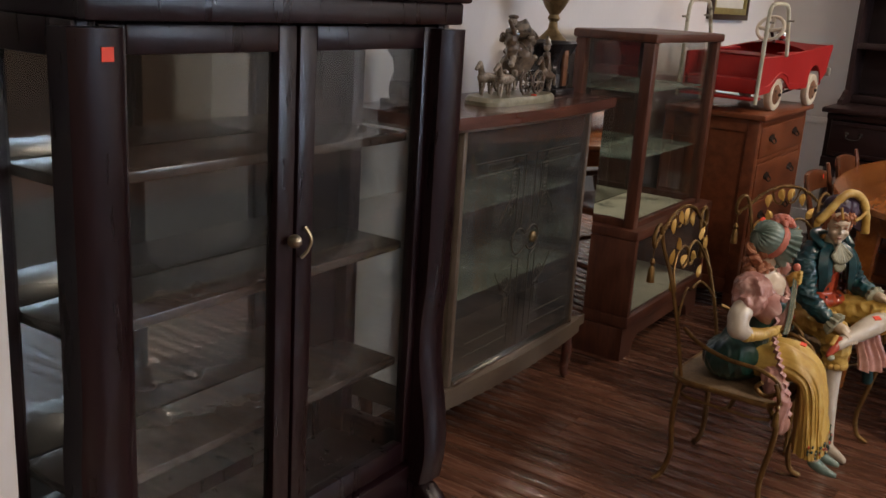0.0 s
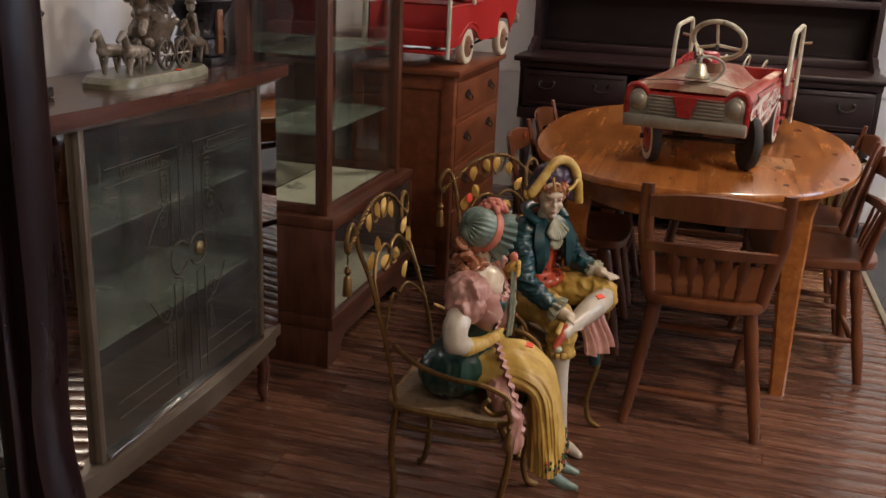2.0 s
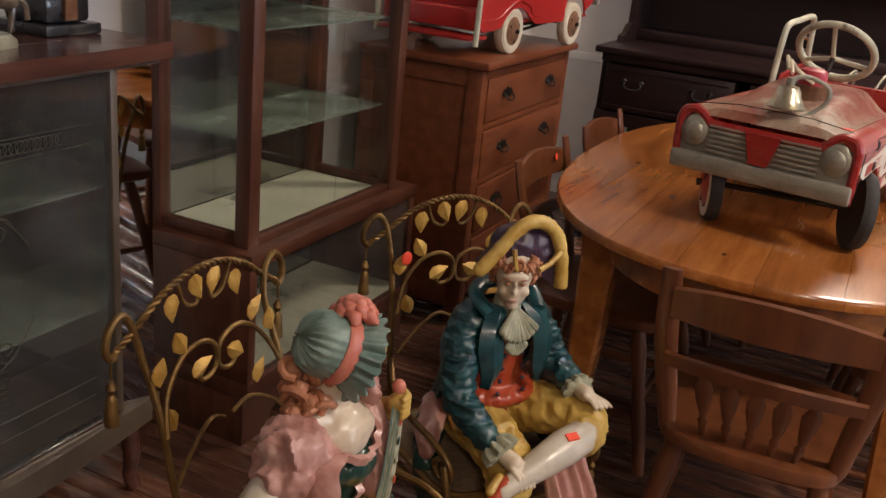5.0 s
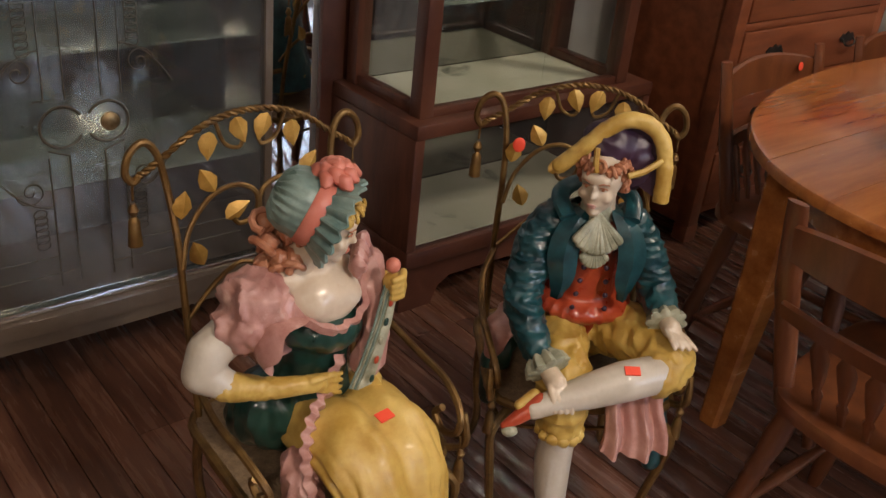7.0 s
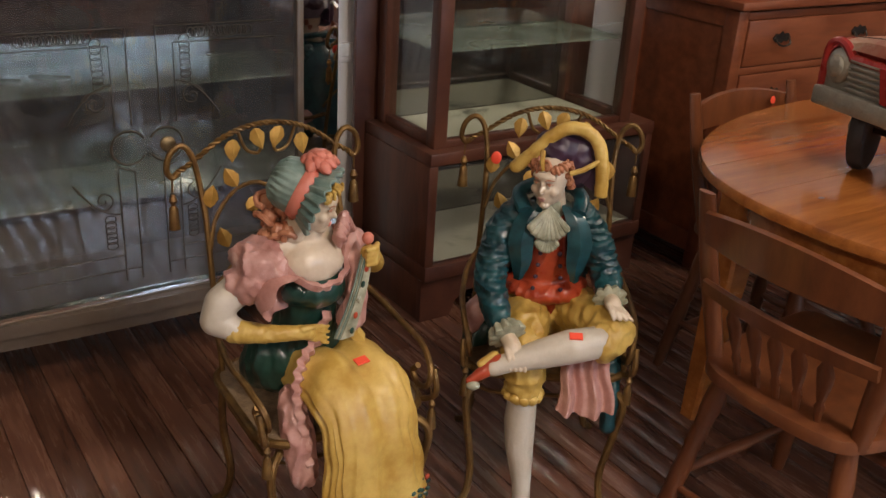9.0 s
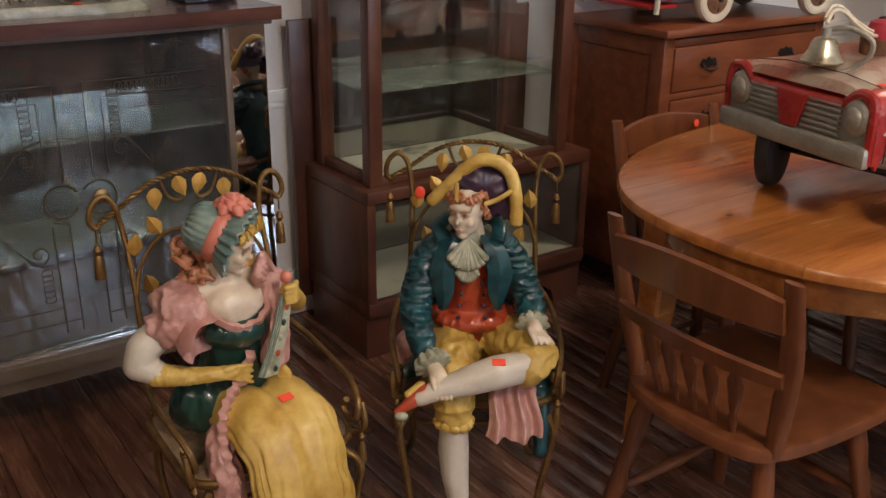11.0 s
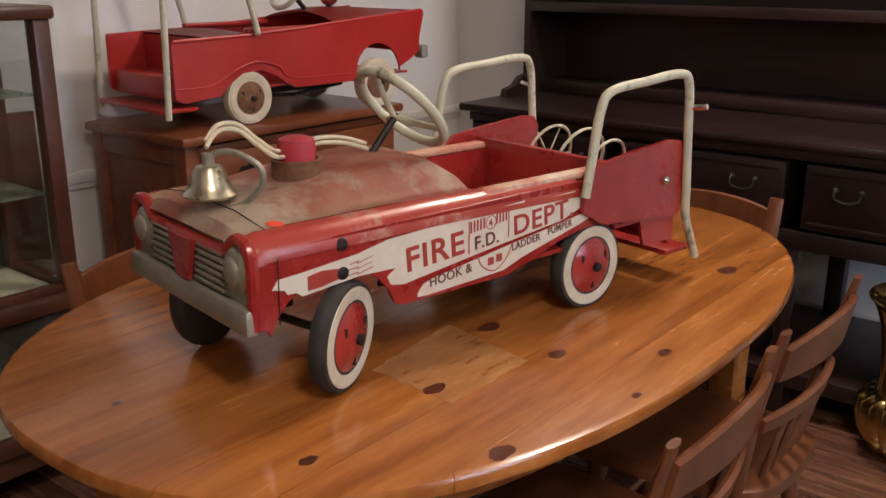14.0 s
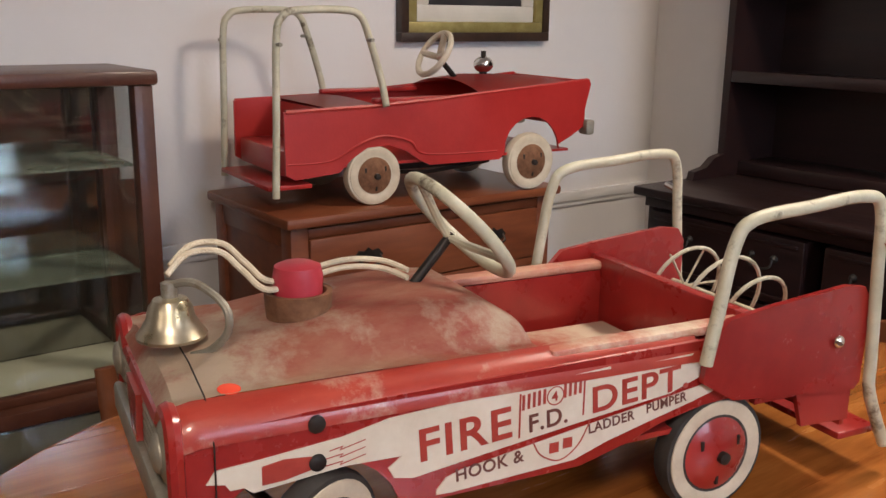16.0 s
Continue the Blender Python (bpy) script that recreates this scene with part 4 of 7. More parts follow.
# ---- gilt wire chairs for the statues ----
def leaf(bm, c, ang, size, tilt=0.0):
    """A pointed leaf standing in the plane of the back, with a fold along its middle."""
    d = Vector((math.cos(ang), 0, math.sin(ang)))
    s = Vector((-math.sin(ang), 0, math.cos(ang)))
    c = Vector(c)
    for off in (0.0, 0.0022):
        mid = [c + d * size * k + Vector((0, off - 0.004 * math.sin(k * 3.1), 0)) for k in (0, 0.35, 0.7, 1.0)]
        for sg in (1, -1):
            side = [c + d * size * k + s * sg * size * w + Vector((0, off + 0.004, 0)) for k, w in ((0.12, 0.20), (0.38, 0.34), (0.68, 0.24))]
            vs = [bm.verts.new(p) for p in mid]
            ss = [bm.verts.new(p) for p in side]
            bm.faces.new((vs[0], ss[0], vs[1])), bm.faces.new((ss[0], ss[1], vs[1])), bm.faces.new((ss[1], vs[2], vs[1])), bm.faces.new((ss[1], ss[2], vs[2])), bm.faces.new((ss[2], vs[3], vs[2]))


def wire_chair(m, lean, label):
    """Front towards -y. Back posts at x = +-0.16."""
    c = thing("wire_chair", m, label, "chair", "gilt wire chairs")
    sh = 0.345
    ytop = 0.215 + lean
    out = rounded(0.33, 0.31, 0.06)
    bm = B()
    prism(bm, out, lambda u, v, w: (u, v + 0.01, sh + w), 0.014)
    part("seat", bm, cane, c, "woven cane seat")
    bm = B()
    tube(bm, [(u * 1.03, v * 1.03 + 0.01, sh) for u, v in out], 0.0085, 8, True)
    tube(bm, [(u * 0.92, v * 0.92 + 0.01, sh - 0.055) for u, v in out], 0.005, 6, True)
    part("seat_frame", bm, gilt, c)
    for sx in (-1, 1):
        part("front_leg", tube(B(), smooth_path([(sx * 0.13, -0.12, sh - 0.02), (sx * 0.165, -0.155, sh - 0.05), (sx * 0.16, -0.150, 0.22), (sx * 0.145, -0.13, 0.10), (sx * 0.15, -0.14, 0.03), (sx * 0.175, -0.165, 0.006)], 6), 0.0085, 8), gilt, c)
        part("back_leg", tube(B(), smooth_path([(sx * 0.15, 0.14, sh), (sx * 0.152, 0.15, 0.22), (sx * 0.14, 0.145, 0.10), (sx * 0.15, 0.16, 0.03), (sx * 0.17, 0.18, 0.006)], 6), 0.0085, 8), gilt, c)
        # post that bows out at the top into a hanging scroll
        top = [(sx * 0.15, 0.14, sh), (sx * 0.15, 0.16 + lean * 0.3, 0.50), (sx * 0.145, 0.185 + lean * 0.7, 0.64), (sx * 0.146, ytop - 0.01, 0.72), (sx * 0.156, ytop, 0.775), (sx * 0.176, ytop, 0.797), (sx * 0.198, ytop, 0.782), (sx * 0.206, ytop, 0.752), (sx * 0.196, ytop, 0.735), (sx * 0.186, ytop, 0.742)]
        part("back_post", tube(B(), smooth_path(top, 6), 0.0062, 8), gilt, c)
        bm = B()
        rod(bm, (sx * 0.196, ytop, 0.735), (sx * 0.197, ytop, 0.705), 0.002)
        lathe(bm, [(0.003, -0.075), (0.012, -0.072), (0.009, -0.03), (0.004, -0.022), (0.009, -0.012), (0.004, 0)], 10, (sx * 0.197, ytop, 0.70))
        part("tassel", bm, gilt, c, "hanging metal tassel")
        # arm: sweeps forward and curls
        arm = [(sx * 0.15, 0.15, 0.50), (sx * 0.175, 0.09, 0.475), (sx * 0.185, 0.0, 0.455), (sx * 0.182, -0.085, 0.45), (sx * 0.172, -0.14, 0.425), (sx * 0.165, -0.145, 0.39), (sx * 0.165, -0.11, 0.372), (sx * 0.166, -0.085, 0.39), (sx * 0.168, -0.10, 0.41)]
        part("arm", tube(B(), smooth_path(arm, 6), 0.0065, 8), gilt, c)
        bm = B()
        tube(bm, smooth_path([(sx * 0.16, -0.12, sh), (sx * 0.178, -0.155, 0.37), (sx * 0.18, -0.14, 0.42)], 5), 0.0065, 8)
        rod(bm, (sx * 0.17, -0.15, 0.385), (sx * 0.171, -0.152, 0.36), 0.002)
        lathe(bm, [(0.003, -0.07), (0.011, -0.066), (0.008, -0.03), (0.004, -0.02), (0.008, -0.01), (0.003, 0)], 10, (sx * 0.172, -0.153, 0.36))
        part("arm_support", bm, gilt, c)
        # vine scroll inside the back
        yv = ytop - 0.03
        vine = [(sx * 0.145, yv - 0.03, 0.60), (sx * 0.125, yv - 0.01, 0.655), (sx * 0.085, yv, 0.70), (sx * 0.040, yv, 0.715), (sx * 0.005, yv, 0.695), (sx * 0.006, yv, 0.655), (sx * 0.035, yv, 0.645), (sx * 0.048, yv, 0.668)]
        low = [(sx * 0.148, yv - 0.05, 0.52), (sx * 0.10, yv - 0.04, 0.565), (sx * 0.05, yv - 0.03, 0.59), (sx * 0.01, yv - 0.025, 0.575)]
        bm = B()
        tube(bm, smooth_path(vine, 6), 0.0045, 7)
        tube(bm, smooth_path(low, 6), 0.004, 7)
        tube(bm, smooth_path([(sx * 0.06, ytop, 0.812), (sx * 0.045, ytop, 0.775), (sx * 0.02, ytop, 0.765), (sx * 0.012, ytop, 0.785)], 5), 0.0035, 6)
        part("vine_scroll", bm, gilt, c)
        for k, (lx, lz, la) in enumerate(((0.135, 0.675, 100), (0.078, 0.712, 60), (0.072, 0.80, -85), (0.028, 0.818, -110), (0.06, 0.66, 150), (0.10, 0.585, 70))):
            bm = B()
            leaf(bm, (sx * lx, yv - 0.006 + (0.03 if lz > 0.76 else 0), lz), radians(la if sx > 0 else 180 - la), 0.048)
            part("leaf", bm, gilt_leaf, c, "embossed gilt leaf")
    bm = B()
    rope(bm, [(-0.188, ytop, 0.742), (-0.150, ytop, 0.765), (-0.10, ytop, 0.800), (-0.05, ytop, 0.820), (0, ytop, 0.826), (0.05, ytop, 0.820), (0.10, ytop, 0.800), (0.150, ytop, 0.765), (0.188, ytop, 0.742)], 0.0055)
    part("arched_top", bm, gilt, c, "twisted wire arch")
    return c


LADY, MAN = pose(-0.67, 2.70, 0, 0, 0, 96), pose(-0.61, 3.245, 0, 0, 0, 55.4)
wire_chair(pose(-0.672, 2.722, 0, 0, 0, 88), 0.04, "gilt twisted-wire chair with leaves and cane seat, holding a statue")
man_chair = wire_chair(MAN, 0.0, "gilt twisted-wire chair with leaves, beside the oval table")
part("price_sticker", ellipsoid(B(), (-0.126, 0.168, 0.716), (0.012, 0.003, 0.015)), sticker, man_chair, "orange price sticker")


def sculpt(b, mi, pieces, voxel=0.004, smooth=3, folds=()):
    """Melt overlapping shapes into one skin, then press folds into it: (height, (x, y, z) frequencies)."""
    me = bpy.data.meshes.new("clay")
    pieces.to_mesh(me)
    pieces.free()
    ob = new("clay", me)
    rm = ob.modifiers.new("melt", "REMESH")
    rm.mode, rm.voxel_size = "VOXEL", voxel
    sm = ob.modifiers.new("soften", "SMOOTH")
    sm.iterations, sm.factor = smooth, 0.5
    out = bpy.data.meshes.new_from_object(ob.evaluated_get(bpy.context.evaluated_depsgraph_get()))
    bpy.data.objects.remove(ob)
    normals = [v.normal.copy() for v in out.vertices]
    for v, n in zip(out.vertices, normals):
        k = 0.0
        for h, f in folds:
            q = noise.noise(Vector((v.co.x * f[0], v.co.y * f[1], v.co.z * f[2])))
            k += h * (1 - 2.6 * abs(q))
        v.co += n * k
    for p in out.polygons:
        p.material_index = mi
    b.from_mesh(out)
    bpy.data.meshes.remove(out)


def limb(bm, pts, radii, seg=16):
    """A rounded limb through several joints."""
    for (p, q), (r, s) in zip(zip(pts, pts[1:]), zip(radii, radii[1:])):
        capsule(bm, p, q, r, s, seg)
    return bm


def face(b, turn, SK, DK, LIP, WH):
    """Head in its own axes (front -y, centre at the origin), placed by turn."""
    spin = turn.to_3x3().to_4x4()
    t = B()
    for c, r in (((0, 0.004, 0.012), (0.036, 0.043, 0.042)), ((0, -0.012, -0.014), (0.030, 0.032, 0.036)), ((0, -0.030, -0.040), (0.013, 0.013, 0.011)), ((0, -0.033, 0.022), (0.026, 0.012, 0.012)),
                 ((0, -0.043, -0.004), (0.0062, 0.011, 0.007)), ((0, -0.040, 0.006), (0.0045, 0.008, 0.014)), ((0.018, -0.031, -0.010), (0.012, 0.010, 0.011)), ((-0.018, -0.031, -0.010), (0.012, 0.010, 0.011)), ((0, -0.038, -0.024), (0.011, 0.008, 0.007))):
        ellipsoid(t, turn @ Vector(c), r, rot=spin)
    capsule(t, turn @ Vector((0, 0.006, -0.02)), turn @ Vector((0, 0.016, -0.075)), 0.024, 0.026)
    sculpt(b, SK, t, 0.0026, 2)
    for sx in (-1, 1):
        ellipsoid(b, turn @ Vector((sx * 0.0145, -0.0385, 0.008)), (0.0066, 0.003, 0.0032), rot=spin, mi=WH, u=10, v=6)
        ellipsoid(b, turn @ Vector((sx * 0.0145, -0.0408, 0.0085)), (0.003, 0.0016, 0.0028), rot=spin, mi=DK, u=8, v=6)
        tube(b, smooth_path([turn @ Vector((sx * x, -y, z)) for x, y, z in ((0.007, 0.0435, 0.018), (0.015, 0.0425, 0.021), (0.023, 0.036, 0.018))], 4), 0.0014, 5, mi=DK)
        tube(b, smooth_path([turn @ Vector((sx * x, -y, z)) for x, y, z in ((0.0085, 0.0405, 0.0105), (0.0145, 0.0415, 0.0125), (0.021, 0.0375, 0.009))], 4), 0.0011, 5, mi=DK)
    ellipsoid(b, turn @ Vector((0, -0.0452, -0.0225)), (0.0085, 0.0028, 0.0022), rot=spin, mi=LIP, u=10, v=6)
    ellipsoid(b, turn @ Vector((0, -0.0445, -0.0268)), (0.0068, 0.0028, 0.0022), rot=spin, mi=LIP, u=10, v=6)


def curls(b, centres, r, mi, seed):
    """Locks of hair: small spirals wound round each centre."""
    rnd = random.Random(seed)
    for c in centres:
        c = Vector(c)
        ax = Vector((rnd.uniform(-1, 1), rnd.uniform(-1, 1), rnd.uniform(-0.4, 0.9))).normalized()
        s = ax.orthogonal().normalized()
        w = ax.cross(s)
        line = [c + (s * math.cos(k * 0.7) + w * math.sin(k * 0.7)) * r * (1 - k / 26) + ax * r * 0.10 * (k - 8) for k in range(17)]
        tube(b, line, r * 0.36, 7, mi=mi, taper=0.6)
        ellipsoid(b, c, (r * 0.8, r * 0.8, r * 0.8), mi=mi, u=10, v=8)


def statue_lady():
    """Seated figure on the chair, in the chair's own axes: front -y, her left is +x."""
    SK, PK, GR, YE, HA, BO, CO, LA, WH, DK, ST = range(11)
    mats = [st_skin, st_pink, st_green, st_yellow, st_hair, st_bonnet, st_coral, st_lace, st_white, st_red, sticker]
    b = B()

    def frill(pts, r, n, mi, amp=0.005):
        """A ruffled ribbon along a line."""
        pts = smooth_path(pts, n)
        up, dn = [], []
        for i, p in enumerate(pts):
            d = (pts[min(i + 1, len(pts) - 1)] - pts[max(i - 1, 0)]).normalized()
            s = d.cross(Vector((0.2, -1, 0.25))).normalized()
            w = d.cross(s)
            up.append(p + s * r + w * amp * math.sin(i * 0.85))
            dn.append(p - s * r + w * amp * math.sin(i * 0.85 + 0.9) + s * amp * 0.5 * math.sin(i * 0.6))
        loops = [[u, (u + q) / 2 + Vector((0, -0.008, 0.004)), q, (u + q) / 2 + Vector((0, 0.006, -0.004))] for u, q in zip(up, dn)]
        rings(b, loops, mi=mi)

    # bodice running down into the bustle over the right hip
    t = B()
    ellipsoid(t, (-0.015, 0.035, 0.415), (0.108, 0.085, 0.062))
    ellipsoid(t, (-0.062, 0.020, 0.440), (0.058, 0.066, 0.058))
    limb(t, [(-0.005, 0.015, 0.43), (-0.008, 0.000, 0.52), (-0.012, -0.010, 0.59), (-0.015, -0.010, 0.625)], (0.078, 0.055, 0.052, 0.040), 20)
    ellipsoid(t, (-0.016, -0.042, 0.602), (0.064, 0.046, 0.034))
    sculpt(b, GR, t, 0.0045, 4, ((0.004, (26, 26, 9)), (0.002, (60, 60, 22))))
    # bare shoulders and bosom above the neckline
    t = B()
    ellipsoid(t, (-0.018, -0.035, 0.655), (0.062, 0.044, 0.040))
    ellipsoid(t, (-0.018, -0.010, 0.682), (0.078, 0.034, 0.026))
    ellipsoid(t, (-0.040, -0.056, 0.652), (0.028, 0.022, 0.024))
    ellipsoid(t, (0.008, -0.056, 0.652), (0.028, 0.022, 0.024))
    ellipsoid(t, (-0.016, -0.052, 0.640), (0.046, 0.026, 0.026))
    capsule(t, (-0.018, -0.012, 0.68), (-0.018, -0.030, 0.735), 0.030, 0.025)
    sculpt(b, SK, t, 0.0038, 4)
    frill([(-0.080, -0.020, 0.668), (-0.066, -0.066, 0.640), (-0.036, -0.084, 0.622), (-0.008, -0.084, 0.620), (0.026, -0.078, 0.632), (0.052, -0.046, 0.660)], 0.008, 10, PK, 0.003)
    # head turned to her left and bowed
    turn = Matrix.Translation((-0.020, -0.040, 0.764)) @ Matrix.Rotation(radians(42), 4, "Z") @ Matrix.Rotation(radians(18), 4, "X") @ Matrix.Scale(0.92, 4)
    face(b, turn, SK, HA, CO, WH)
    curls(b, [(-0.062 + 0.020 * math.cos(k * 2.4), 0.008 + 0.020 * math.sin(k * 2.4), 0.768 - 0.0075 * k) for k in range(11)], 0.018, HA, 3)
    curls(b, [(-0.075, -0.012, 0.708), (-0.058, -0.028, 0.715), (-0.088, 0.008, 0.700), (-0.070, 0.022, 0.690), (-0.045, 0.02, 0.70)], 0.015, HA, 5)
    curls(b, [turn @ Vector((0.030 * math.sin(a), -0.038 + 0.010 * abs(math.sin(a)), 0.036 + 0.012 * math.cos(a))) for a in (-1.5, -1.0, -0.5, 0.0, 0.5, 1.0, 1.5)], 0.0085, YE, 7)
    # bonnet: gathered crown behind, ribbon, pleated brim round the face
    ax = (turn.to_3x3() @ Vector((0, 0.99, 0.12))).normalized()
    base = turn @ Vector((0, 0.010, 0.018))
    m3 = ax.to_track_quat("Z", "Y").to_matrix()

    def bonnet(prof, mi, wave=0.0, lobes=15):
        loops = []
        for r, h in prof:
            lp = []
            for k in range(120):
                q = 2 * math.pi * k / 120
                rr = r * (1 + wave * math.sin(q * lobes + 1.5 * math.sin(q * 3)) * max(0.25, min(1.0, (0.02 - h) / 0.04)))
                lp.append(base + m3 @ Vector((rr * math.cos(q), rr * math.sin(q), h + wave * 0.06 * math.cos(q * lobes))))
            loops.append(lp)
        rings(b, loops, mi=mi)

    bonnet([(0.047, 0.012), (0.050, 0.028), (0.048, 0.046), (0.042, 0.060), (0.028, 0.070), (0.004, 0.073)], BO, 0.05, 22)
    bonnet([(0.0500, 0.000), (0.0530, 0.005), (0.0530, 0.017), (0.0505, 0.022)], CO)
    bonnet([(0.046, -0.004), (0.050, 0.002), (0.055, -0.006), (0.061, -0.018), (0.066, -0.028), (0.063, -0.031), (0.053, -0.012)], BO, 0.06, 19)
    for k in range(16):
        q = k * 2.39996
        rr = 0.007 * math.sqrt(k)
        p = Vector((-0.006 + rr * math.cos(q), -0.040 + rr * math.sin(q), 0.853 - 0.0010 * k))
        ellipsoid(b, p, (0.014, 0.012, 0.010), mi=CO, fold=0.5, freq=70, u=12, v=8, rot=Matrix.Rotation(q, 4, "Z") @ Matrix.Rotation(0.7, 4, "Y"))
    # puffed sleeve on her right with its flounce, stole and ruffle on her left
    t = B()
    ellipsoid(t, (-0.102, -0.002, 0.652), (0.056, 0.050, 0.044), rot=Matrix.Rotation(radians(28), 4, "Y"))
    ellipsoid(t, (-0.128, -0.004, 0.628), (0.040, 0.042, 0.036))
    sculpt(b, PK, t, 0.004, 2, ((0.008, (30, 30, 20)), (0.003, (70, 70, 50))))
    loops = []
    for r, h in ((0.030, -0.012), (0.050, 0.0), (0.058, 0.016), (0.064, 0.032), (0.058, 0.030), (0.034, 0.010)):
        m = Vector((0.45, -0.80, -0.42)).to_track_quat("Z", "Y").to_matrix()
        loops.append([Vector((-0.098, -0.028, 0.618)) + m @ Vector((r * math.cos(q), r * 0.72 * math.sin(q), h + 0.006 * math.sin(q * 5) * (h > 0.01))) for q in [2 * math.pi * k / 48 for k in range(48)]])
    rings(b, loops, mi=PK)
    t = B()
    limb(t, [(0.058, -0.020, 0.680), (0.062, -0.058, 0.630), (0.050, -0.080, 0.575), (0.040, -0.080, 0.535)], (0.024, 0.020, 0.019, 0.024), 18)
    ellipsoid(t, (0.070, -0.015, 0.655), (0.036, 0.036, 0.042))
    sculpt(b, PK, t, 0.004, 2, ((0.005, (45, 45, 14)),))
    for k in range(9):
        ellipsoid(b, (0.022 + 0.007 * k, -0.066 + 0.006 * k, 0.722 - 0.008 * abs(k - 3)), (0.012, 0.015, 0.018), mi=PK, fold=0.5, freq=60, u=12, v=8)
    # right arm bent, long yellow glove laid across the waist
    sculpt(b, WH, limb(B(), [(-0.128, 0.002, 0.625), (-0.176, 0.012, 0.590), (-0.190, 0.008, 0.560), (-0.160, -0.016, 0.540)], (0.031, 0.031, 0.029, 0.022)), 0.004, 3)
    t = limb(B(), [(-0.166, -0.014, 0.541), (-0.120, -0.045, 0.535), (-0.070, -0.068, 0.533), (-0.050, -0.074, 0.531)], (0.022, 0.017, 0.013, 0.014))
    for k in range(4):
        limb(t, [(-0.052, -0.074, 0.540 - k * 0.006), (-0.030, -0.078, 0.538 - k * 0.009), (-0.010, -0.078, 0.534 - k * 0.012)], (0.006, 0.005, 0.0035), 8)
    limb(t, [(-0.062, -0.078, 0.542), (-0.042, -0.086, 0.546)], (0.006, 0.004), 8)
    sculpt(b, YE, t, 0.0025, 1, ((0.0012, (70, 70, 70)),))
    # left arm raised with the closed fan
    t = limb(B(), [(0.090, -0.012, 0.630), (0.112, -0.048, 0.622), (0.090, -0.078, 0.650), (0.070, -0.090, 0.668)], (0.025, 0.021, 0.016, 0.016))
    for k in range(4):
        limb(t, [(0.086, -0.094, 0.682 - k * 0.010), (0.074, -0.106, 0.682 - k * 0.010), (0.058, -0.104, 0.681 - k * 0.010)], (0.006, 0.006, 0.005), 8)
    sculpt(b, YE, t, 0.0026, 1)
    ellipsoid(b, (0.066, -0.092, 0.698), (0.011, 0.011, 0.012), mi=CO)
    fan = [Vector((0.064, -0.094, 0.668)), Vector((0.048, -0.098, 0.610)), Vector((0.030, -0.100, 0.560)), Vector((0.012, -0.098, 0.512))]
    for k in range(4):
        o = Vector((0.0025 * (k - 1.5), -0.0035 * (k - 1.5), 0))
        loops = []
        for i, p in enumerate(fan):
            w = 0.006 + 0.0028 * i
            loops.append([p + o * 0.9 + Vector(d) for d in ((-w, -0.0015, 0), (w, -0.0015, 0), (w, 0.0015, 0), (-w, 0.0015, 0))])
        rings(b, loops, mi=LA if k % 2 else BO)
    for i in range(5):
        p = fan[0].lerp(fan[3], 0.16 + 0.18 * i) + Vector((0.002, -0.008 - 0.002 * i, 0))
        ellipsoid(b, p, (0.005, 0.002, 0.007), mi=(DK, GR, LA)[i % 3], u=8, v=6)
    # skirt over the lap, falling from the knees in folds
    loops = []
    spine = ((0.03, 0.415), (-0.03, 0.428), (-0.085, 0.434), (-0.135, 0.432), (-0.172, 0.415), (-0.192, 0.380), (-0.200, 0.335), (-0.206, 0.285), (-0.212, 0.235), (-0.216, 0.190))
    spine = [tuple(p)[:2] for p in smooth_path([(y, z, 0) for y, z in spine], 4)]
    last = len(spine) - 1
    for k, (cy, cz) in enumerate(spine):
        s = k / last * 9
        i0, fr = min(int(s), 8), s - min(int(s), 8)
        mixv = lambda row: row[i0] * (1 - fr) + row[i0 + 1] * fr
        w = mixv((0.080, 0.094, 0.100, 0.100, 0.098, 0.094, 0.094, 0.098, 0.104, 0.110))
        hh = mixv((0.045, 0.054, 0.056, 0.056, 0.055, 0.050, 0.046, 0.045, 0.047, 0.050))
        fall = mixv((0, 0, 0, 0.12, 0.4, 0.72, 0.92, 1, 1, 1))
        lp = []
        for i in range(120):
            q = 2 * math.pi * i / 120
            front = 0.5 + 0.5 * math.sin(q)
            # swags across the lap, gathers down the fall, a hollow between the knees
            swag = 0.045 * math.sin(s * 3.6 - 5.5 * abs(math.cos(q)) ** 1.5) * front
            kk = 1 + swag + (0.014 + 0.085 * fall) * (1 - 2.2 * abs(noise.noise(Vector((math.cos(q) * 4.2, math.sin(q) * 4.2, cz * 5))))) + 0.06 * noise.noise(Vector((math.cos(q) * 2.5, math.sin(q) * 2.5, cz * 9)))
            u = w * kk * math.cos(q)
            v = hh * kk * math.sin(q) - 0.020 * front * math.exp(-((math.cos(q) - 0.10) / 0.22) ** 2) * (1 - 0.3 * fall)
            lp.append((u + 0.010, cy - v * fall, cz + v * (1 - fall)))
        loops.append(lp)
    rings(b, loops, mi=YE)
    # embroidered flowers near the hem
    for i in range(15):
        q = math.pi * (0.02 + 0.96 * i / 14)
        p = Vector((0.112 * math.cos(q) + 0.010, -0.216 - 0.051 * math.sin(q), 0.214 + 0.010 * math.sin(i * 2.0)))
        for k in range(4):
            ellipsoid(b, p + Vector((0.010 * math.cos(k * 1.6 + i), -0.001, 0.010 * math.sin(k * 1.6 + i))), (0.006, 0.003, 0.005), mi=DK if k == 0 else GR, u=8, v=6)
    # ruffled edges of the overskirt
    frill([(0.000, -0.066, 0.556), (-0.024, -0.070, 0.512), (-0.058, -0.082, 0.490), (-0.086, -0.100, 0.462), (-0.097, -0.118, 0.420), (-0.096, -0.140, 0.365), (-0.092, -0.152, 0.300)], 0.012, 16, PK, 0.004)
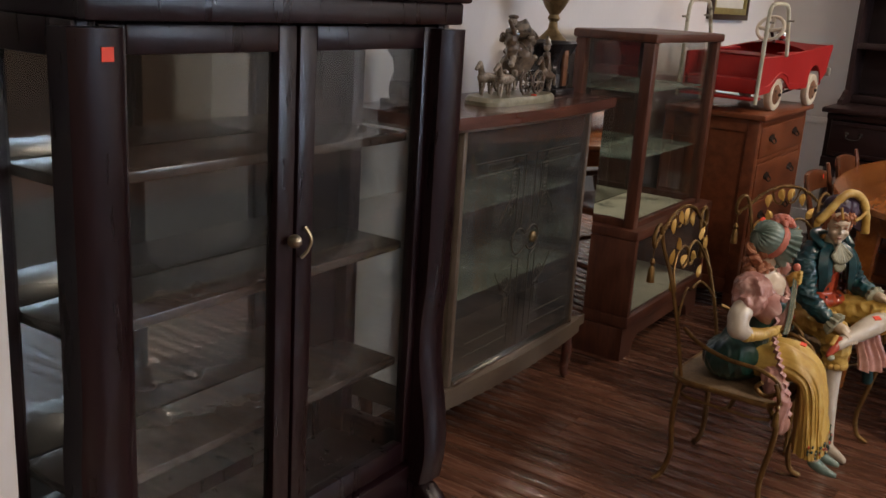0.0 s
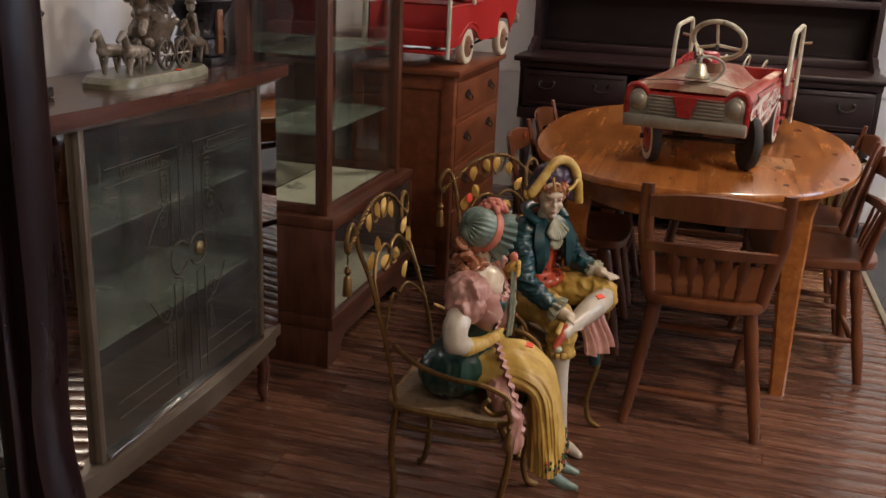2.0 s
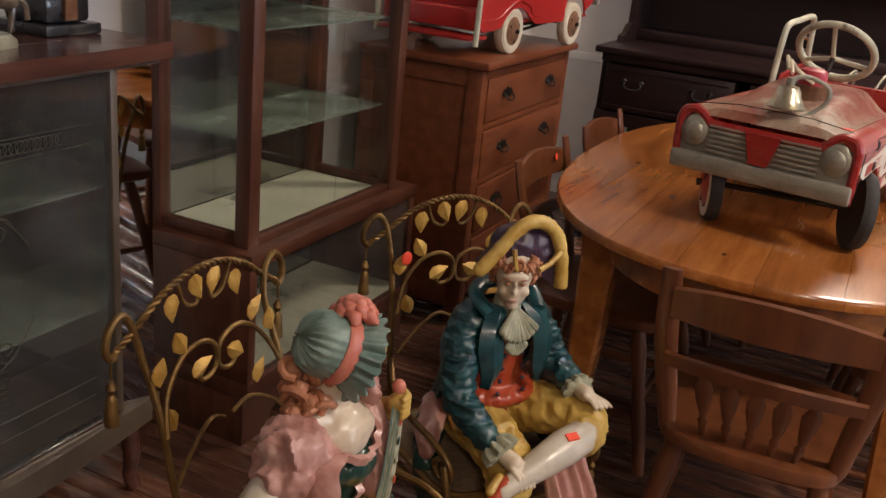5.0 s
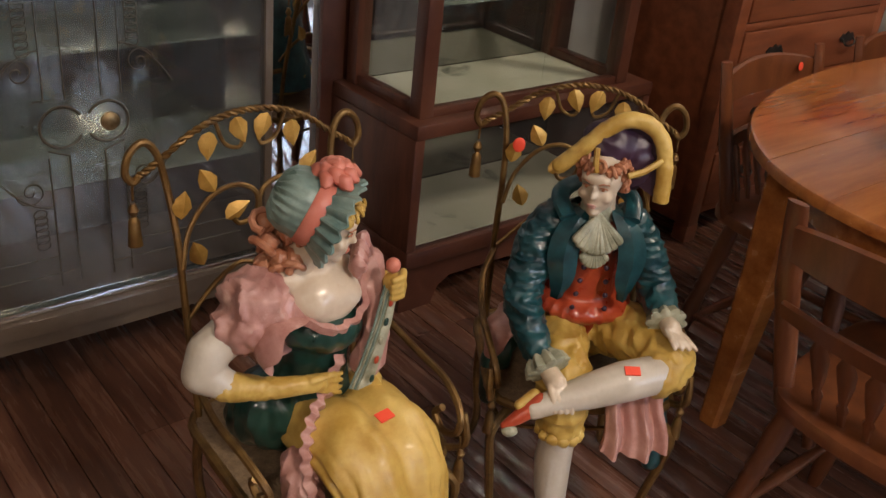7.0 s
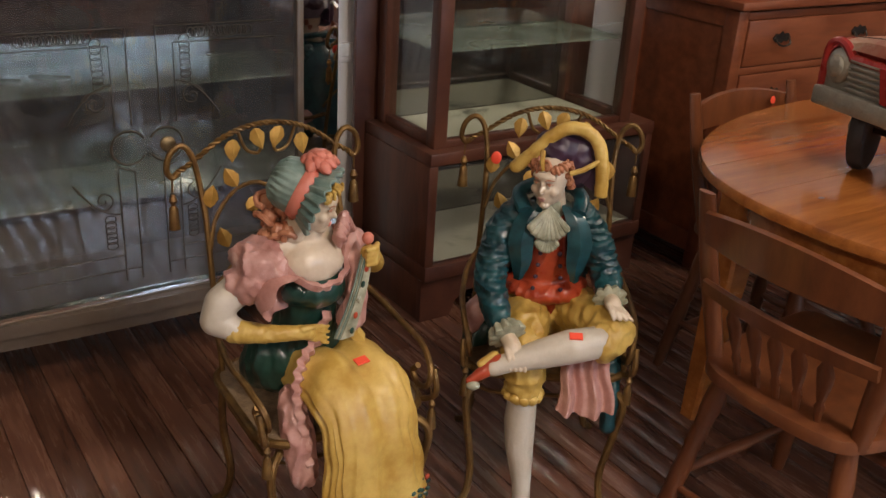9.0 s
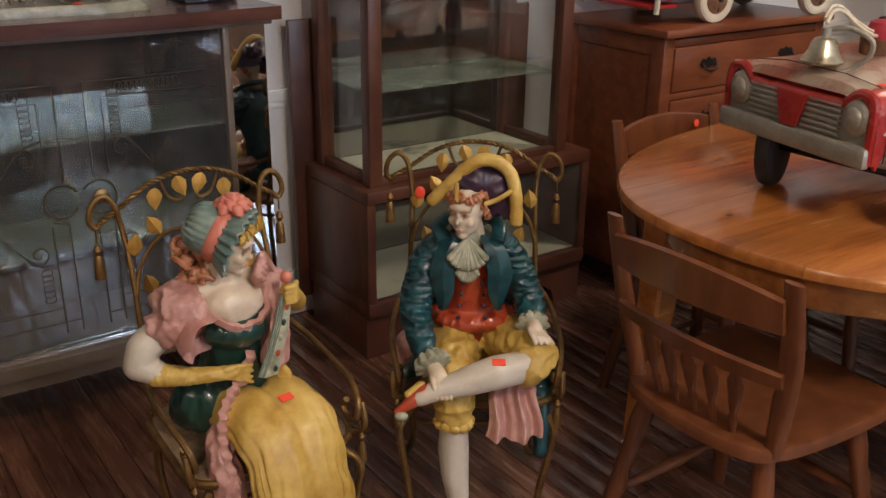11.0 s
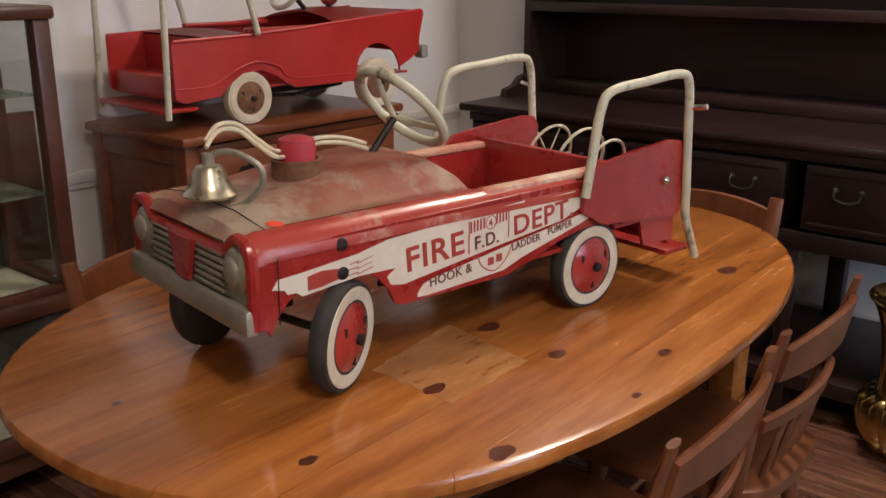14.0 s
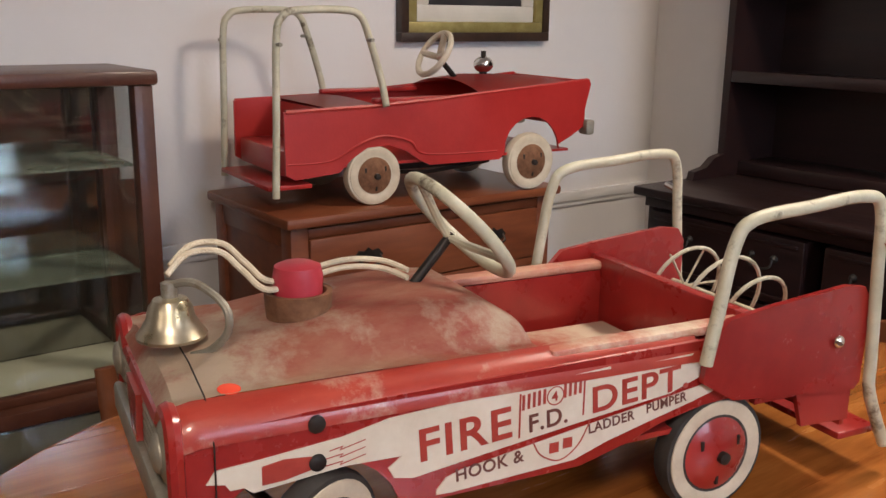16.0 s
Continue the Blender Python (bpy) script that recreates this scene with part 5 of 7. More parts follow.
    frill([(0.040, -0.075, 0.53), (0.075, -0.07, 0.47), (0.105, -0.08, 0.42), (0.112, -0.12, 0.36), (0.112, -0.15, 0.28)], 0.013, 14, YE)
    sculpt(b, PK, limb(B(), [(-0.090, -0.09, 0.41), (-0.098, -0.12, 0.34), (-0.096, -0.135, 0.27)], (0.026, 0.028, 0.022)), 0.004, 2, ((0.007, (50, 50, 14)),))
    for sx in (-1, 1):
        sculpt(b, WH, limb(B(), [(sx * 0.040, -0.225, 0.205), (sx * 0.040, -0.235, 0.165)], (0.020, 0.017)), 0.004, 1)
        sculpt(b, BO, limb(B(), [(sx * 0.040, -0.238, 0.158), (sx * 0.039, -0.265, 0.142), (sx * 0.038, -0.295, 0.134)], (0.019, 0.015, 0.009)), 0.0035, 1)
    box(b, (0.017, -0.150, 0.4865), (0.026, 0.018, 0.003), mi=ST, rot=Matrix.Rotation(radians(10), 4, "X"))
    ob = part("lady_statue", b, mats)
    ob.matrix_world = LADY
    return tagged(ob, "glazed ceramic statue of a seated lady in bonnet and yellow skirt", "statue")


def statue_man():
    """Seated figure, ankle crossed on the knee; front -y, his left is +x."""
    SK, TE, RE, YE, HA, PU, LA, WH, PK, ST, GR = range(11)
    mats = [st_skin, st_teal, st_red, st_yellow, st_hair, st_purple, st_lace, st_white, st_pink, sticker, st_green]
    b = B()
    # waistcoat, flaring into skirts over the lap
    t = B()
    limb(t, [(-0.010, 0.010, 0.470), (-0.014, -0.012, 0.560), (-0.018, -0.030, 0.640)], (0.070, 0.062, 0.052), 22)
    ellipsoid(t, (-0.010, -0.018, 0.500), (0.094, 0.078, 0.030))
    sculpt(b, RE, t, 0.004, 4, ((0.003, (40, 40, 14)),))
    for sx in (-1, 1):
        for k in range(4):
            ellipsoid(b, (-0.014 + sx * (0.020 + 0.003 * k), -0.086 - 0.0015 * k, 0.600 - 0.026 * k), (0.005, 0.004, 0.005), mi=PU, u=8, v=6)
    # coat: back and fronts, open over the waistcoat
    for sx in (-1, 1):
        loops = []
        for z, a0, r in ((0.40, 60, 0.112), (0.46, 40, 0.106), (0.52, 5, 0.098), (0.57, -22, 0.094), (0.62, -40, 0.090), (0.655, -50, 0.080), (0.682, -55, 0.058), (0.696, -60, 0.040)):
            inner, outer = [], []
            for i in range(17):
                a = radians(a0 + (178 - a0) * i / 16)
                k = 1 + 0.08 * noise.noise(Vector((math.cos(a) * 5, z * 26, sx * 3 + math.sin(a) * 4)))
                cx, cy = -0.015 - (z - 0.4) * 0.02, 0.018 - (z - 0.4) * 0.18
                outer.append((cx + sx * r * k * math.cos(a), cy + r * 0.86 * k * math.sin(a), z))
                inner.append((cx + sx * (r - 0.010) * math.cos(a), cy + (r - 0.010) * 0.86 * math.sin(a), z))
            loops.append(outer + list(reversed(inner)))
        rings(b, loops, mi=TE)
        # broad lapels
        lap = [Vector((-0.018 + sx * x, y, z)) for x, y, z in ((0.030, -0.066, 0.700), (0.050, -0.086, 0.675), (0.060, -0.100, 0.630), (0.056, -0.104, 0.585), (0.058, -0.096, 0.545))]
        lap = smooth_path(lap, 5)
        loops = []
        for i, p in enumerate(lap):
            q = i / (len(lap) - 1)
            w = 0.010 + 0.016 * math.sin(math.pi * min(1, q * 1.1)) ** 0.7
            loops.append([p + Vector((sx * d, yy, zz)) for d, yy, zz in ((-w, -0.004, 0.002), (0, -0.010, 0), (w, 0.004, -0.002), (w * 0.8, 0.014, -0.002), (-w * 0.8, 0.008, 0))])
        rings(b, loops, mi=TE)
    tube(b, smooth_path([(0.034, -0.078, 0.690), (0.042, -0.040, 0.712), (0.018, -0.010, 0.722), (-0.020, -0.004, 0.724), (-0.058, -0.010, 0.722), (-0.084, -0.040, 0.712), (-0.074, -0.078, 0.690)], 6), 0.016, 10, mi=TE, squash=0.6)
    # sleeves with creases, shoulder to wrist
    for pts, radii in (([(-0.080, -0.030, 0.662), (-0.112, -0.048, 0.625), (-0.132, -0.082, 0.560), (-0.134, -0.100, 0.530), (-0.116, -0.158, 0.490), (-0.104, -0.186, 0.476)], (0.036, 0.036, 0.031, 0.030, 0.025, 0.022)),
                       ([(0.048, -0.028, 0.660), (0.078, -0.034, 0.622), (0.108, -0.050, 0.562), (0.112, -0.068, 0.545), (0.110, -0.120, 0.535)], (0.034, 0.034, 0.030, 0.030, 0.024))):
        t = limb(B(), pts, radii, 18)
        sculpt(b, TE, t, 0.0036, 2, ((0.0045, (22, 30, 62)), (0.002, (60, 60, 110))))
    # coat tails and the pink lining that hangs beside the leg
    sculpt(b, TE, limb(B(), [(0.118, 0.02, 0.42), (0.138, -0.10, 0.36), (0.140, -0.14, 0.30), (0.140, -0.15, 0.235)], (0.026, 0.022, 0.018, 0.016)), 0.004, 2, ((0.004, (40, 40, 10)),))
    sculpt(b, GR, limb(B(), [(-0.110, 0.03, 0.42), (-0.150, -0.02, 0.36), (-0.158, -0.05, 0.30)], (0.030, 0.026, 0.018)), 0.004, 2, ((0.004, (40, 40, 10)),))
    sculpt(b, PK, limb(B(), [(-0.110, 0.02, 0.45), (-0.150, -0.02, 0.43), (-0.165, -0.05, 0.40)], (0.030, 0.026, 0.016)), 0.004, 2, ((0.004, (30, 30, 30)),))
    loops = []
    for k in range(9):
        z = 0.445 - 0.0165 * k
        wide = 0.086 + 0.004 * k
        lp = []
        for i in range(33):
            u = i / 32
            fold_y = 0.012 * math.sin(u * 13 + z * 9) * (0.4 + 0.08 * k) + 0.006 * math.sin(u * 25 + z * 20)
            lp.append((0.074 - wide / 2 + wide * u + 0.004 * math.sin(z * 60), -0.172 - 0.007 * k + fold_y, z - 0.010 * math.sin(u * math.pi) * (k == 8)))
        loops.append(lp + [(x, y + 0.010, zz) for x, y, zz in reversed(lp)])
    rings(b, loops, mi=PK)
    # neckcloth and jabot in fans of pleats
    sculpt(b, LA, limb(B(), [(-0.022, -0.050, 0.672), (-0.024, -0.058, 0.706)], (0.030, 0.027)), 0.0035, 2)
    for i in range(9):
        a = (i - 4) * 0.22
        capsule(b, (-0.026, -0.090, 0.704), (-0.026 + 0.046 * math.sin(a), -0.108, 0.704 - 0.060 * math.cos(a)), 0.004, 0.0085, seg=8, mi=LA)
        capsule(b, (-0.026, -0.098, 0.656), (-0.026 + 0.026 * math.sin(a), -0.106, 0.656 - 0.040 * math.cos(a)), 0.004, 0.0065, seg=8, mi=LA)
    # head looking a little to his right and down
    turn = Matrix.Translation((-0.026, -0.070, 0.756)) @ Matrix.Rotation(radians(-30), 4, "Z") @ Matrix.Rotation(radians(10), 4, "X")
    face(b, turn, SK, HA, PK, WH)
    curls(b, [turn @ Vector((0.036 * math.sin(a), -0.032 * math.cos(a), 0.040 + 0.005 * math.cos(a * 5))) for a in [-2.0 + 0.36 * k for k in range(12)]], 0.010, HA, 11)
    curls(b, [turn @ Vector((sx * 0.037, -0.004 + 0.01 * k, 0.018 - 0.016 * k)) for sx in (-1, 1) for k in range(3)], 0.009, HA, 13)
    # bicorne: dark cloth shell standing behind a rolled gold edge that hangs on his left
    roll = smooth_path([(-0.096, -0.062, 0.778), (-0.070, -0.066, 0.806), (-0.036, -0.066, 0.842), (-0.002, -0.066, 0.862), (0.034, -0.068, 0.858), (0.060, -0.076, 0.832), (0.070, -0.084, 0.788), (0.072, -0.090, 0.732)], 6)
    loops = []
    for i, p in enumerate(roll):
        c = Vector((-0.020, -0.050, 0.782))
        d = p - c
        loops.append([c + d * k + Vector((0, dy, 0)) for k, dy in ((0.98, 0.0), (1.0, 0.012), (0.85, 0.040), (0.35, 0.058), (0.20, 0.03), (0.5, 0.0))])
    rings(b, loops, mi=PU)
    sculpt(b, PU, ellipsoid(ellipsoid(B(), (-0.016, -0.046, 0.812), (0.050, 0.040, 0.040)), (0.030, -0.050, 0.790), (0.034, 0.032, 0.052)), 0.004, 2, ((0.004, (40, 40, 40)),))
    t = tube(B(), roll, 0.0135, 12)
    ellipsoid(t, (-0.098, -0.062, 0.776), (0.014, 0.012, 0.013))
    sculpt(b, YE, t, 0.003, 2, ((0.0010, (60, 40, 60)),))
    tube(b, [(-0.052, -0.098, 0.824), (-0.052, -0.106, 0.800), (-0.048, -0.108, 0.786)], 0.005, 6, mi=YE)
    tube(b, [(0.004, -0.106, 0.782), (0.030, -0.102, 0.790), (0.060, -0.092, 0.806)], 0.0055, 6, mi=YE)
    # cuffs and fingers: right hand on the ankle, left hand on the knee
    lathe(b, [(0.022, 0), (0.032, 0.010), (0.037, 0.028), (0.028, 0.032)], 40, (-0.106, -0.180, 0.480), Vector((0.35, -0.75, -0.45)), flute=10, depth=0.25, mi=LA)
    t = limb(B(), [(-0.096, -0.205, 0.466), (-0.086, -0.228, 0.458)], (0.016, 0.018))
    for k in range(4):
        limb(t, [(-0.098 + k * 0.009, -0.238, 0.458), (-0.094 + k * 0.010, -0.256, 0.446), (-0.090 + k * 0.010, -0.262, 0.424)], (0.006, 0.0056, 0.004), 8)
    sculpt(b, SK, t, 0.0024, 1)
    lathe(b, [(0.021, 0), (0.029, 0.008), (0.033, 0.022), (0.024, 0.026)], 40, (0.110, -0.124, 0.534), Vector((0.0, -0.9, -0.15)), flute=10, depth=0.25, mi=LA)
    t = limb(B(), [(0.110, -0.145, 0.534), (0.112, -0.168, 0.534)], (0.015, 0.017))
    for k in range(4):
        limb(t, [(0.100 + k * 0.009, -0.180, 0.537 - 0.002 * k), (0.104 + k * 0.011, -0.198, 0.533 - 0.002 * k), (0.110 + k * 0.012, -0.206, 0.520)], (0.006, 0.0055, 0.004), 8)
    sculpt(b, SK, t, 0.0024, 1)
    # breeches, standing right leg and the crossed left one
    t = B()
    ellipsoid(t, (-0.005, 0.02, 0.425), (0.098, 0.080, 0.058))
    limb(t, [(-0.050, 0.0, 0.435), (-0.056, -0.110, 0.440), (-0.056, -0.168, 0.420), (-0.052, -0.178, 0.370), (-0.050, -0.178, 0.335)], (0.054, 0.050, 0.046, 0.042, 0.036), 20)
    limb(t, [(0.050, 0.0, 0.440), (0.095, -0.110, 0.470), (0.116, -0.172, 0.474), (0.098, -0.196, 0.464)], (0.054, 0.048, 0.044, 0.040), 20)
    sculpt(b, YE, t, 0.0045, 3, ((0.0050, (34, 20, 30)), (0.002, (70, 50, 60))))
    for i in range(12):
        q = 2 * math.pi * i / 12
        ellipsoid(b, (-0.050 + 0.032 * math.cos(q), -0.178 + 0.032 * math.sin(q), 0.322), (0.012, 0.012, 0.013), mi=YE, fold=0.3, freq=70, u=10, v=8)
    t = limb(B(), [(-0.050, -0.178, 0.335), (-0.050, -0.172, 0.250), (-0.046, -0.176, 0.190), (-0.034, -0.186, 0.100), (-0.030, -0.192, 0.045)], (0.030, 0.034, 0.031, 0.021, 0.019), 18)
    limb(t, [(-0.030, -0.190, 0.026), (-0.026, -0.225, 0.020), (-0.024, -0.262, 0.014)], (0.022, 0.019, 0.012))
    sculpt(b, WH, t, 0.004, 3)
    t = limb(B(), [(0.090, -0.206, 0.468), (0.030, -0.222, 0.462), (-0.030, -0.234, 0.448), (-0.090, -0.244, 0.432), (-0.122, -0.250, 0.420)], (0.033, 0.035, 0.030, 0.021, 0.018), 18)
    sculpt(b, WH, t, 0.004, 3)
    sculpt(b, RE, limb(B(), [(-0.112, -0.244, 0.430), (-0.140, -0.254, 0.412), (-0.168, -0.262, 0.394)], (0.017, 0.014, 0.008)), 0.003, 1)
    sculpt(b, YE, limb(B(), [(-0.120, -0.236, 0.440), (-0.146, -0.248, 0.426)], (0.010, 0.009)), 0.003, 1)
    ellipsoid(b, (-0.160, -0.268, 0.388), (0.014, 0.010, 0.010), mi=LA, u=10, v=8)
    box(b, (0.035, -0.236, 0.4935), (0.026, 0.016, 0.003), mi=ST, rot=Matrix.Rotation(radians(24), 4, "X"))
    ob = part("man_statue", b, mats)
    ob.matrix_world = MAN
    return tagged(ob, "glazed ceramic statue of a seated man in teal coat", "statue")


statue_lady()
statue_man()


# ---- pedal cars ----
def wheel(parent, at, r, w, tyre, band, hub, name="wheel", side=1):
    wh = part(name, lathe(B(), [(r * 0.80, -w * 0.5), (r * 0.96, -w * 0.46), (r, -w * 0.15), (r, w * 0.15), (r * 0.96, w * 0.46), (r * 0.80, w * 0.5)], 36, (0, 0, 0), Vector((1, 0, 0))), tyre, parent, "", at)
    part("whitewall", lathe(B(), [(r * 0.90, w * 0.40), (r * 0.89, w * 0.53), (r * 0.72, w * 0.56), (r * 0.62, w * 0.46)], 36, (0, 0, 0), Vector((side, 0, 0))), band, wh, "cream whitewall ring")
    part("hubcap", lathe(B(), [(r * 0.66, w * 0.44), (r * 0.60, w * 0.52), (r * 0.42, w * 0.72), (r * 0.2, w * 0.86), (r * 0.02, w * 0.9)], 28, (0, 0, 0), Vector((side, 0, 0))), hub, wh, "painted hubcap")
    bm = B()
    lathe(bm, [(r * 0.10, w * 0.8), (r * 0.10, w * 1.15), (r * 0.04, w * 1.2)], 12, (0, 0, 0), Vector((side, 0, 0)))
    for k in range(3):
        q = 2.09 * k + 0.5
        part("slot", box(B(), (side * w * 0.70, r * 0.42 * math.cos(q), r * 0.42 * math.sin(q)), (w * 0.14, r * 0.06, r * 0.16), 0.001), iron, wh, "dark slot in the hubcap")
    part("axle_nut", bm, iron, wh, "dark axle nut")
    return wh


def writing(text, size, parent, m, material, name="lettering", stretch=1.0):
    cu = bpy.data.curves.new("txt", "FONT")
    cu.body, cu.size, cu.extrude, cu.align_x = text, size, 0.0006, "LEFT"
    cu.space_character, cu.offset = 1.08, size * 0.016
    ob = new("txt", cu)
    me = bpy.data.meshes.new_from_object(ob.evaluated_get(bpy.context.evaluated_depsgraph_get()))
    bpy.data.objects.remove(ob)
    me.materials.clear()
    me.materials.append(material)
    o = new(name, me)
    o.parent = parent
    o.matrix_basis = m @ Matrix.Diagonal((stretch, 1, 1, 1))
    return o


def fire_truck():
    """Front towards -y; the lettered side is +x."""
    c = thing("pedal_car", pose(-0.15, 4.20, TZ, 0, 0, -11), "red pedal fire truck with cream rails, dusty hood, bell", "pedal car", "pedal cars")
    W = 0.200
    arch = [(-0.305 + 0.118 * math.cos(q), 0.098 + 0.105 * math.sin(q)) for q in [math.pi * (1 - i / 12) for i in range(1, 12)]]
    side = [(-0.440, 0.138), (-0.425, 0.136)] + arch + [(-0.180, 0.118), (0.06, 0.118), (0.13, 0.135), (0.19, 0.155), (0.26, 0.168), (0.345, 0.172), (0.43, 0.165), (0.45, 0.10), (0.545, 0.095), (0.545, 0.175), (0.40, 0.262), (0.10, 0.262), (-0.30, 0.258), (-0.440, 0.250)]
    panels = {}
    for sx in (-1, 1):
        panels[sx] = part("side_panel", prism(B(), side, lambda u, v, w, sx=sx: (sx * (W - 0.004 + w) - sx * 0.0, u, v), 0.008), car_red, c)
    # rolled shoulder of the hood and flat top, crowned towards the cowl
    bm = B()
    loops = []
    for y, crown, zs in ((-0.450, 0.0, 0.262), (-0.435, 0.006, 0.276), (-0.39, 0.012, 0.280), (-0.30, 0.030, 0.280), (-0.20, 0.046, 0.280), (-0.10, 0.054, 0.278), (-0.03, 0.050, 0.276), (0.02, 0.020, 0.274)):
        lp = []
        for k in range(25):
            u = -1 + 2 * k / 24
            au = abs(u)
            x = u * (W - 0.034)
            bump = crown * (1 / (1 + math.exp((au - 0.70) * 15)))
            z = zs + bump - 0.005 * math.exp(-((au - 0.86) / 0.07) ** 2)
            lp.append((x, y, z))
        loops.append(lp)
    vs = [[bm.verts.new(p) for p in lp] for lp in loops]
    for a, b in zip(vs, vs[1:]):
        for i in range(24):
            bm.faces.new((a[i], a[i + 1], b[i + 1], b[i]))
    bmesh.ops.solidify(bm, geom=list(bm.faces), thickness=0.004)
    part("hood", bm, car_red_dusty, c, "faded red hood under a coat of dust")
    for sx in (-1, 1):
        bm = B()
        loops = []
        for y, dz in ((-0.450, -0.016), (-0.442, -0.005), (-0.42, 0.0), (-0.30, 0.0), (-0.10, 0.0), (0.05, -0.002), (0.20, -0.004), (0.245, -0.005)):
            arc = [(W - 0.034 + 0.037 * math.sin(q), 0.279 - 0.040 * (1 - math.cos(q)) + dz) for q in [radians(90 * k / 7) for k in range(8)]]
            lp = [(sx * x, y, z) for x, z in arc] + [(sx * (W - 0.004), y, 0.236), (sx * (W - 0.030), y, 0.262)]
            loops.append(lp)
        rings(bm, loops)
        part("shoulder", bm, car_red_worn, c, "rolled red body shoulder with rubbed paint")
    bm = B()
    tube(bm, [(x, -0.405, z) for x, z in ((-W - 0.001, 0.14), (-W - 0.004, 0.24), (-W + 0.010, 0.268), (-W + 0.034, 0.2805), (-0.08, 0.2915), (0.08, 0.2915), (W - 0.034, 0.2805), (W - 0.010, 0.268), (W + 0.004, 0.24), (W + 0.001, 0.14))], 0.001, 5)
    part("hood_seam", bm, iron, c, "dark seam across the nose")
    # nose: red eyebrow with dull metal grille
    bm = B()
    brow = [(-W + 0.004, 0.140), (-W + 0.004, 0.250), (-W + 0.028, 0.270), (-0.150, 0.266), (-0.128, 0.248), (-0.110, 0.243), (0.110, 0.243), (0.128, 0.248), (0.150, 0.266), (W - 0.028, 0.270), (W - 0.004, 0.250), (W - 0.004, 0.140)]
    tube(bm, smooth_path([(x, -0.444, z) for x, z in brow], 4), 0.010, 8)
    part("nose_rim", bm, car_red, c)
    bm = B()
    span(bm, (-W + 0.004, -0.446, 0.140), (W - 0.004, -0.424, 0.246), 0.004)
    for sx in (-1, 1):
        ellipsoid(bm, (sx * (W - 0.042), -0.446, 0.222), (0.034, 0.012, 0.038))
        ellipsoid(bm, (sx * (W - 0.042), -0.456, 0.222), (0.022, 0.008, 0.023))
        for k in range(6):
            z = 0.180 + k * 0.0115
            a, bb = 0.038 - (5 - k) * 0.002, W - 0.075
            span(bm, (sx * a, -0.454, z), (sx * bb, -0.446, z + 0.006), 0.0015)
    span(bm, (-W - 0.004, -0.462, 0.132), (W + 0.004, -0.440, 0.174), 0.007)
    part("grille", bm, dull_chrome, c, "dull corroded metal grille with bumper")
    part("grille_badge", prism(B(), [(-0.040, 0.244), (0.040, 0.244), (0.020, 0.176), (-0.020, 0.176)], lambda u, v, w: (u, -0.457 + w, v), 0.008), car_red, c, "red wedge in the grille")
    # cockpit
    part("floor_pan", span(B(), (-W + 0.012, -0.06, 0.128), (W - 0.012, 0.34, 0.136)), car_red, c)
    part("cockpit_back", span(B(), (-W + 0.010, 0.335, 0.137), (W - 0.010, 0.355, 0.285), 0.004), car_red, c, "dusty red board behind the seat")
    for sx in (-1, 1):
        part("cockpit_edge", span(B(), (sx * (W - 0.044), 0.02, 0.262), (sx * (W - 0.012), 0.35, 0.277), 0.006), car_red_dusty, c, "dusty rolled cockpit edge")
        part("cockpit_side", span(B(), (sx * (W - 0.044), 0.0, 0.137), (sx * (W - 0.036), 0.334, 0.262)), car_red, c)
    part("seat", span(B(), (-0.13, 0.12, 0.160), (0.13, 0.325, 0.182), 0.005), car_red_dusty, c, "dusty wooden seat with flaking paint")
    part("seat_riser", span(B(), (-0.12, 0.13, 0.137), (0.12, 0.32, 0.1595)), rust, c)
    part("cowl_wall", span(B(), (-0.155, 0.000, 0.137), (0.155, 0.006, 0.262)), car_red, c)
    # rear bed with tall side boards
    for sx in (-1, 1):
        out = [(0.245, 0.205), (0.30, 0.172), (0.42, 0.160), (0.535, 0.150), (0.546, 0.160), (0.550, 0.285), (0.535, 0.308), (0.50, 0.313), (0.36, 0.300), (0.285, 0.290), (0.25, 0.255)]
        bd = part("side_board", prism(B(), out, lambda u, v, w, sx=sx: (sx * (W + 0.008) + w, u, v), 0.010), car_red, c)
        part("bolt", ellipsoid(B(), (sx * (W + 0.017), 0.488, 0.232), (0.007, 0.010, 0.010)), chrome, bd, "chrome dome bolt")
        rail = smooth_path([(sx * (W + 0.020), 0.240, 0.236), (sx * (W + 0.022), 0.252, 0.306), (sx * (W + 0.022), 0.270, 0.395), (sx * (W + 0.022), 0.300, 0.428), (sx * (W + 0.022), 0.40, 0.438), (sx * (W + 0.022), 0.500, 0.445), (sx * (W + 0.022), 0.535, 0.425), (sx * (W + 0.021), 0.545, 0.33), (sx * (W + 0.020), 0.556, 0.20), (sx * (W + 0.018), 0.565, 0.14), (sx * (W + 0.010), 0.62, 0.045)], 5)
        part("grab_rail", tube(B(), rail, 0.0092, 10), rail_cream, c, "chipped cream tubular rail")
        part("rail_peg", rod(B(), (sx * (W + 0.024), 0.545, 0.375), (sx * (W + 0.060), 0.548, 0.380), 0.006, seg=8), chrome, c)
    part("bed_floor", span(B(), (-W + 0.002, 0.356, 0.15), (W - 0.002, 0.535, 0.158)), car_red, c)
    part("tail_panel", span(B(), (-W + 0.002, 0.532, 0.085), (W - 0.002, 0.542, 0.17), 0.003), car_red, c)
    part("tail_step", span(B(), (-W + 0.01, 0.543, 0.055), (W - 0.01, 0.625, 0.067), 0.003), car_red, c)
    bm = B()
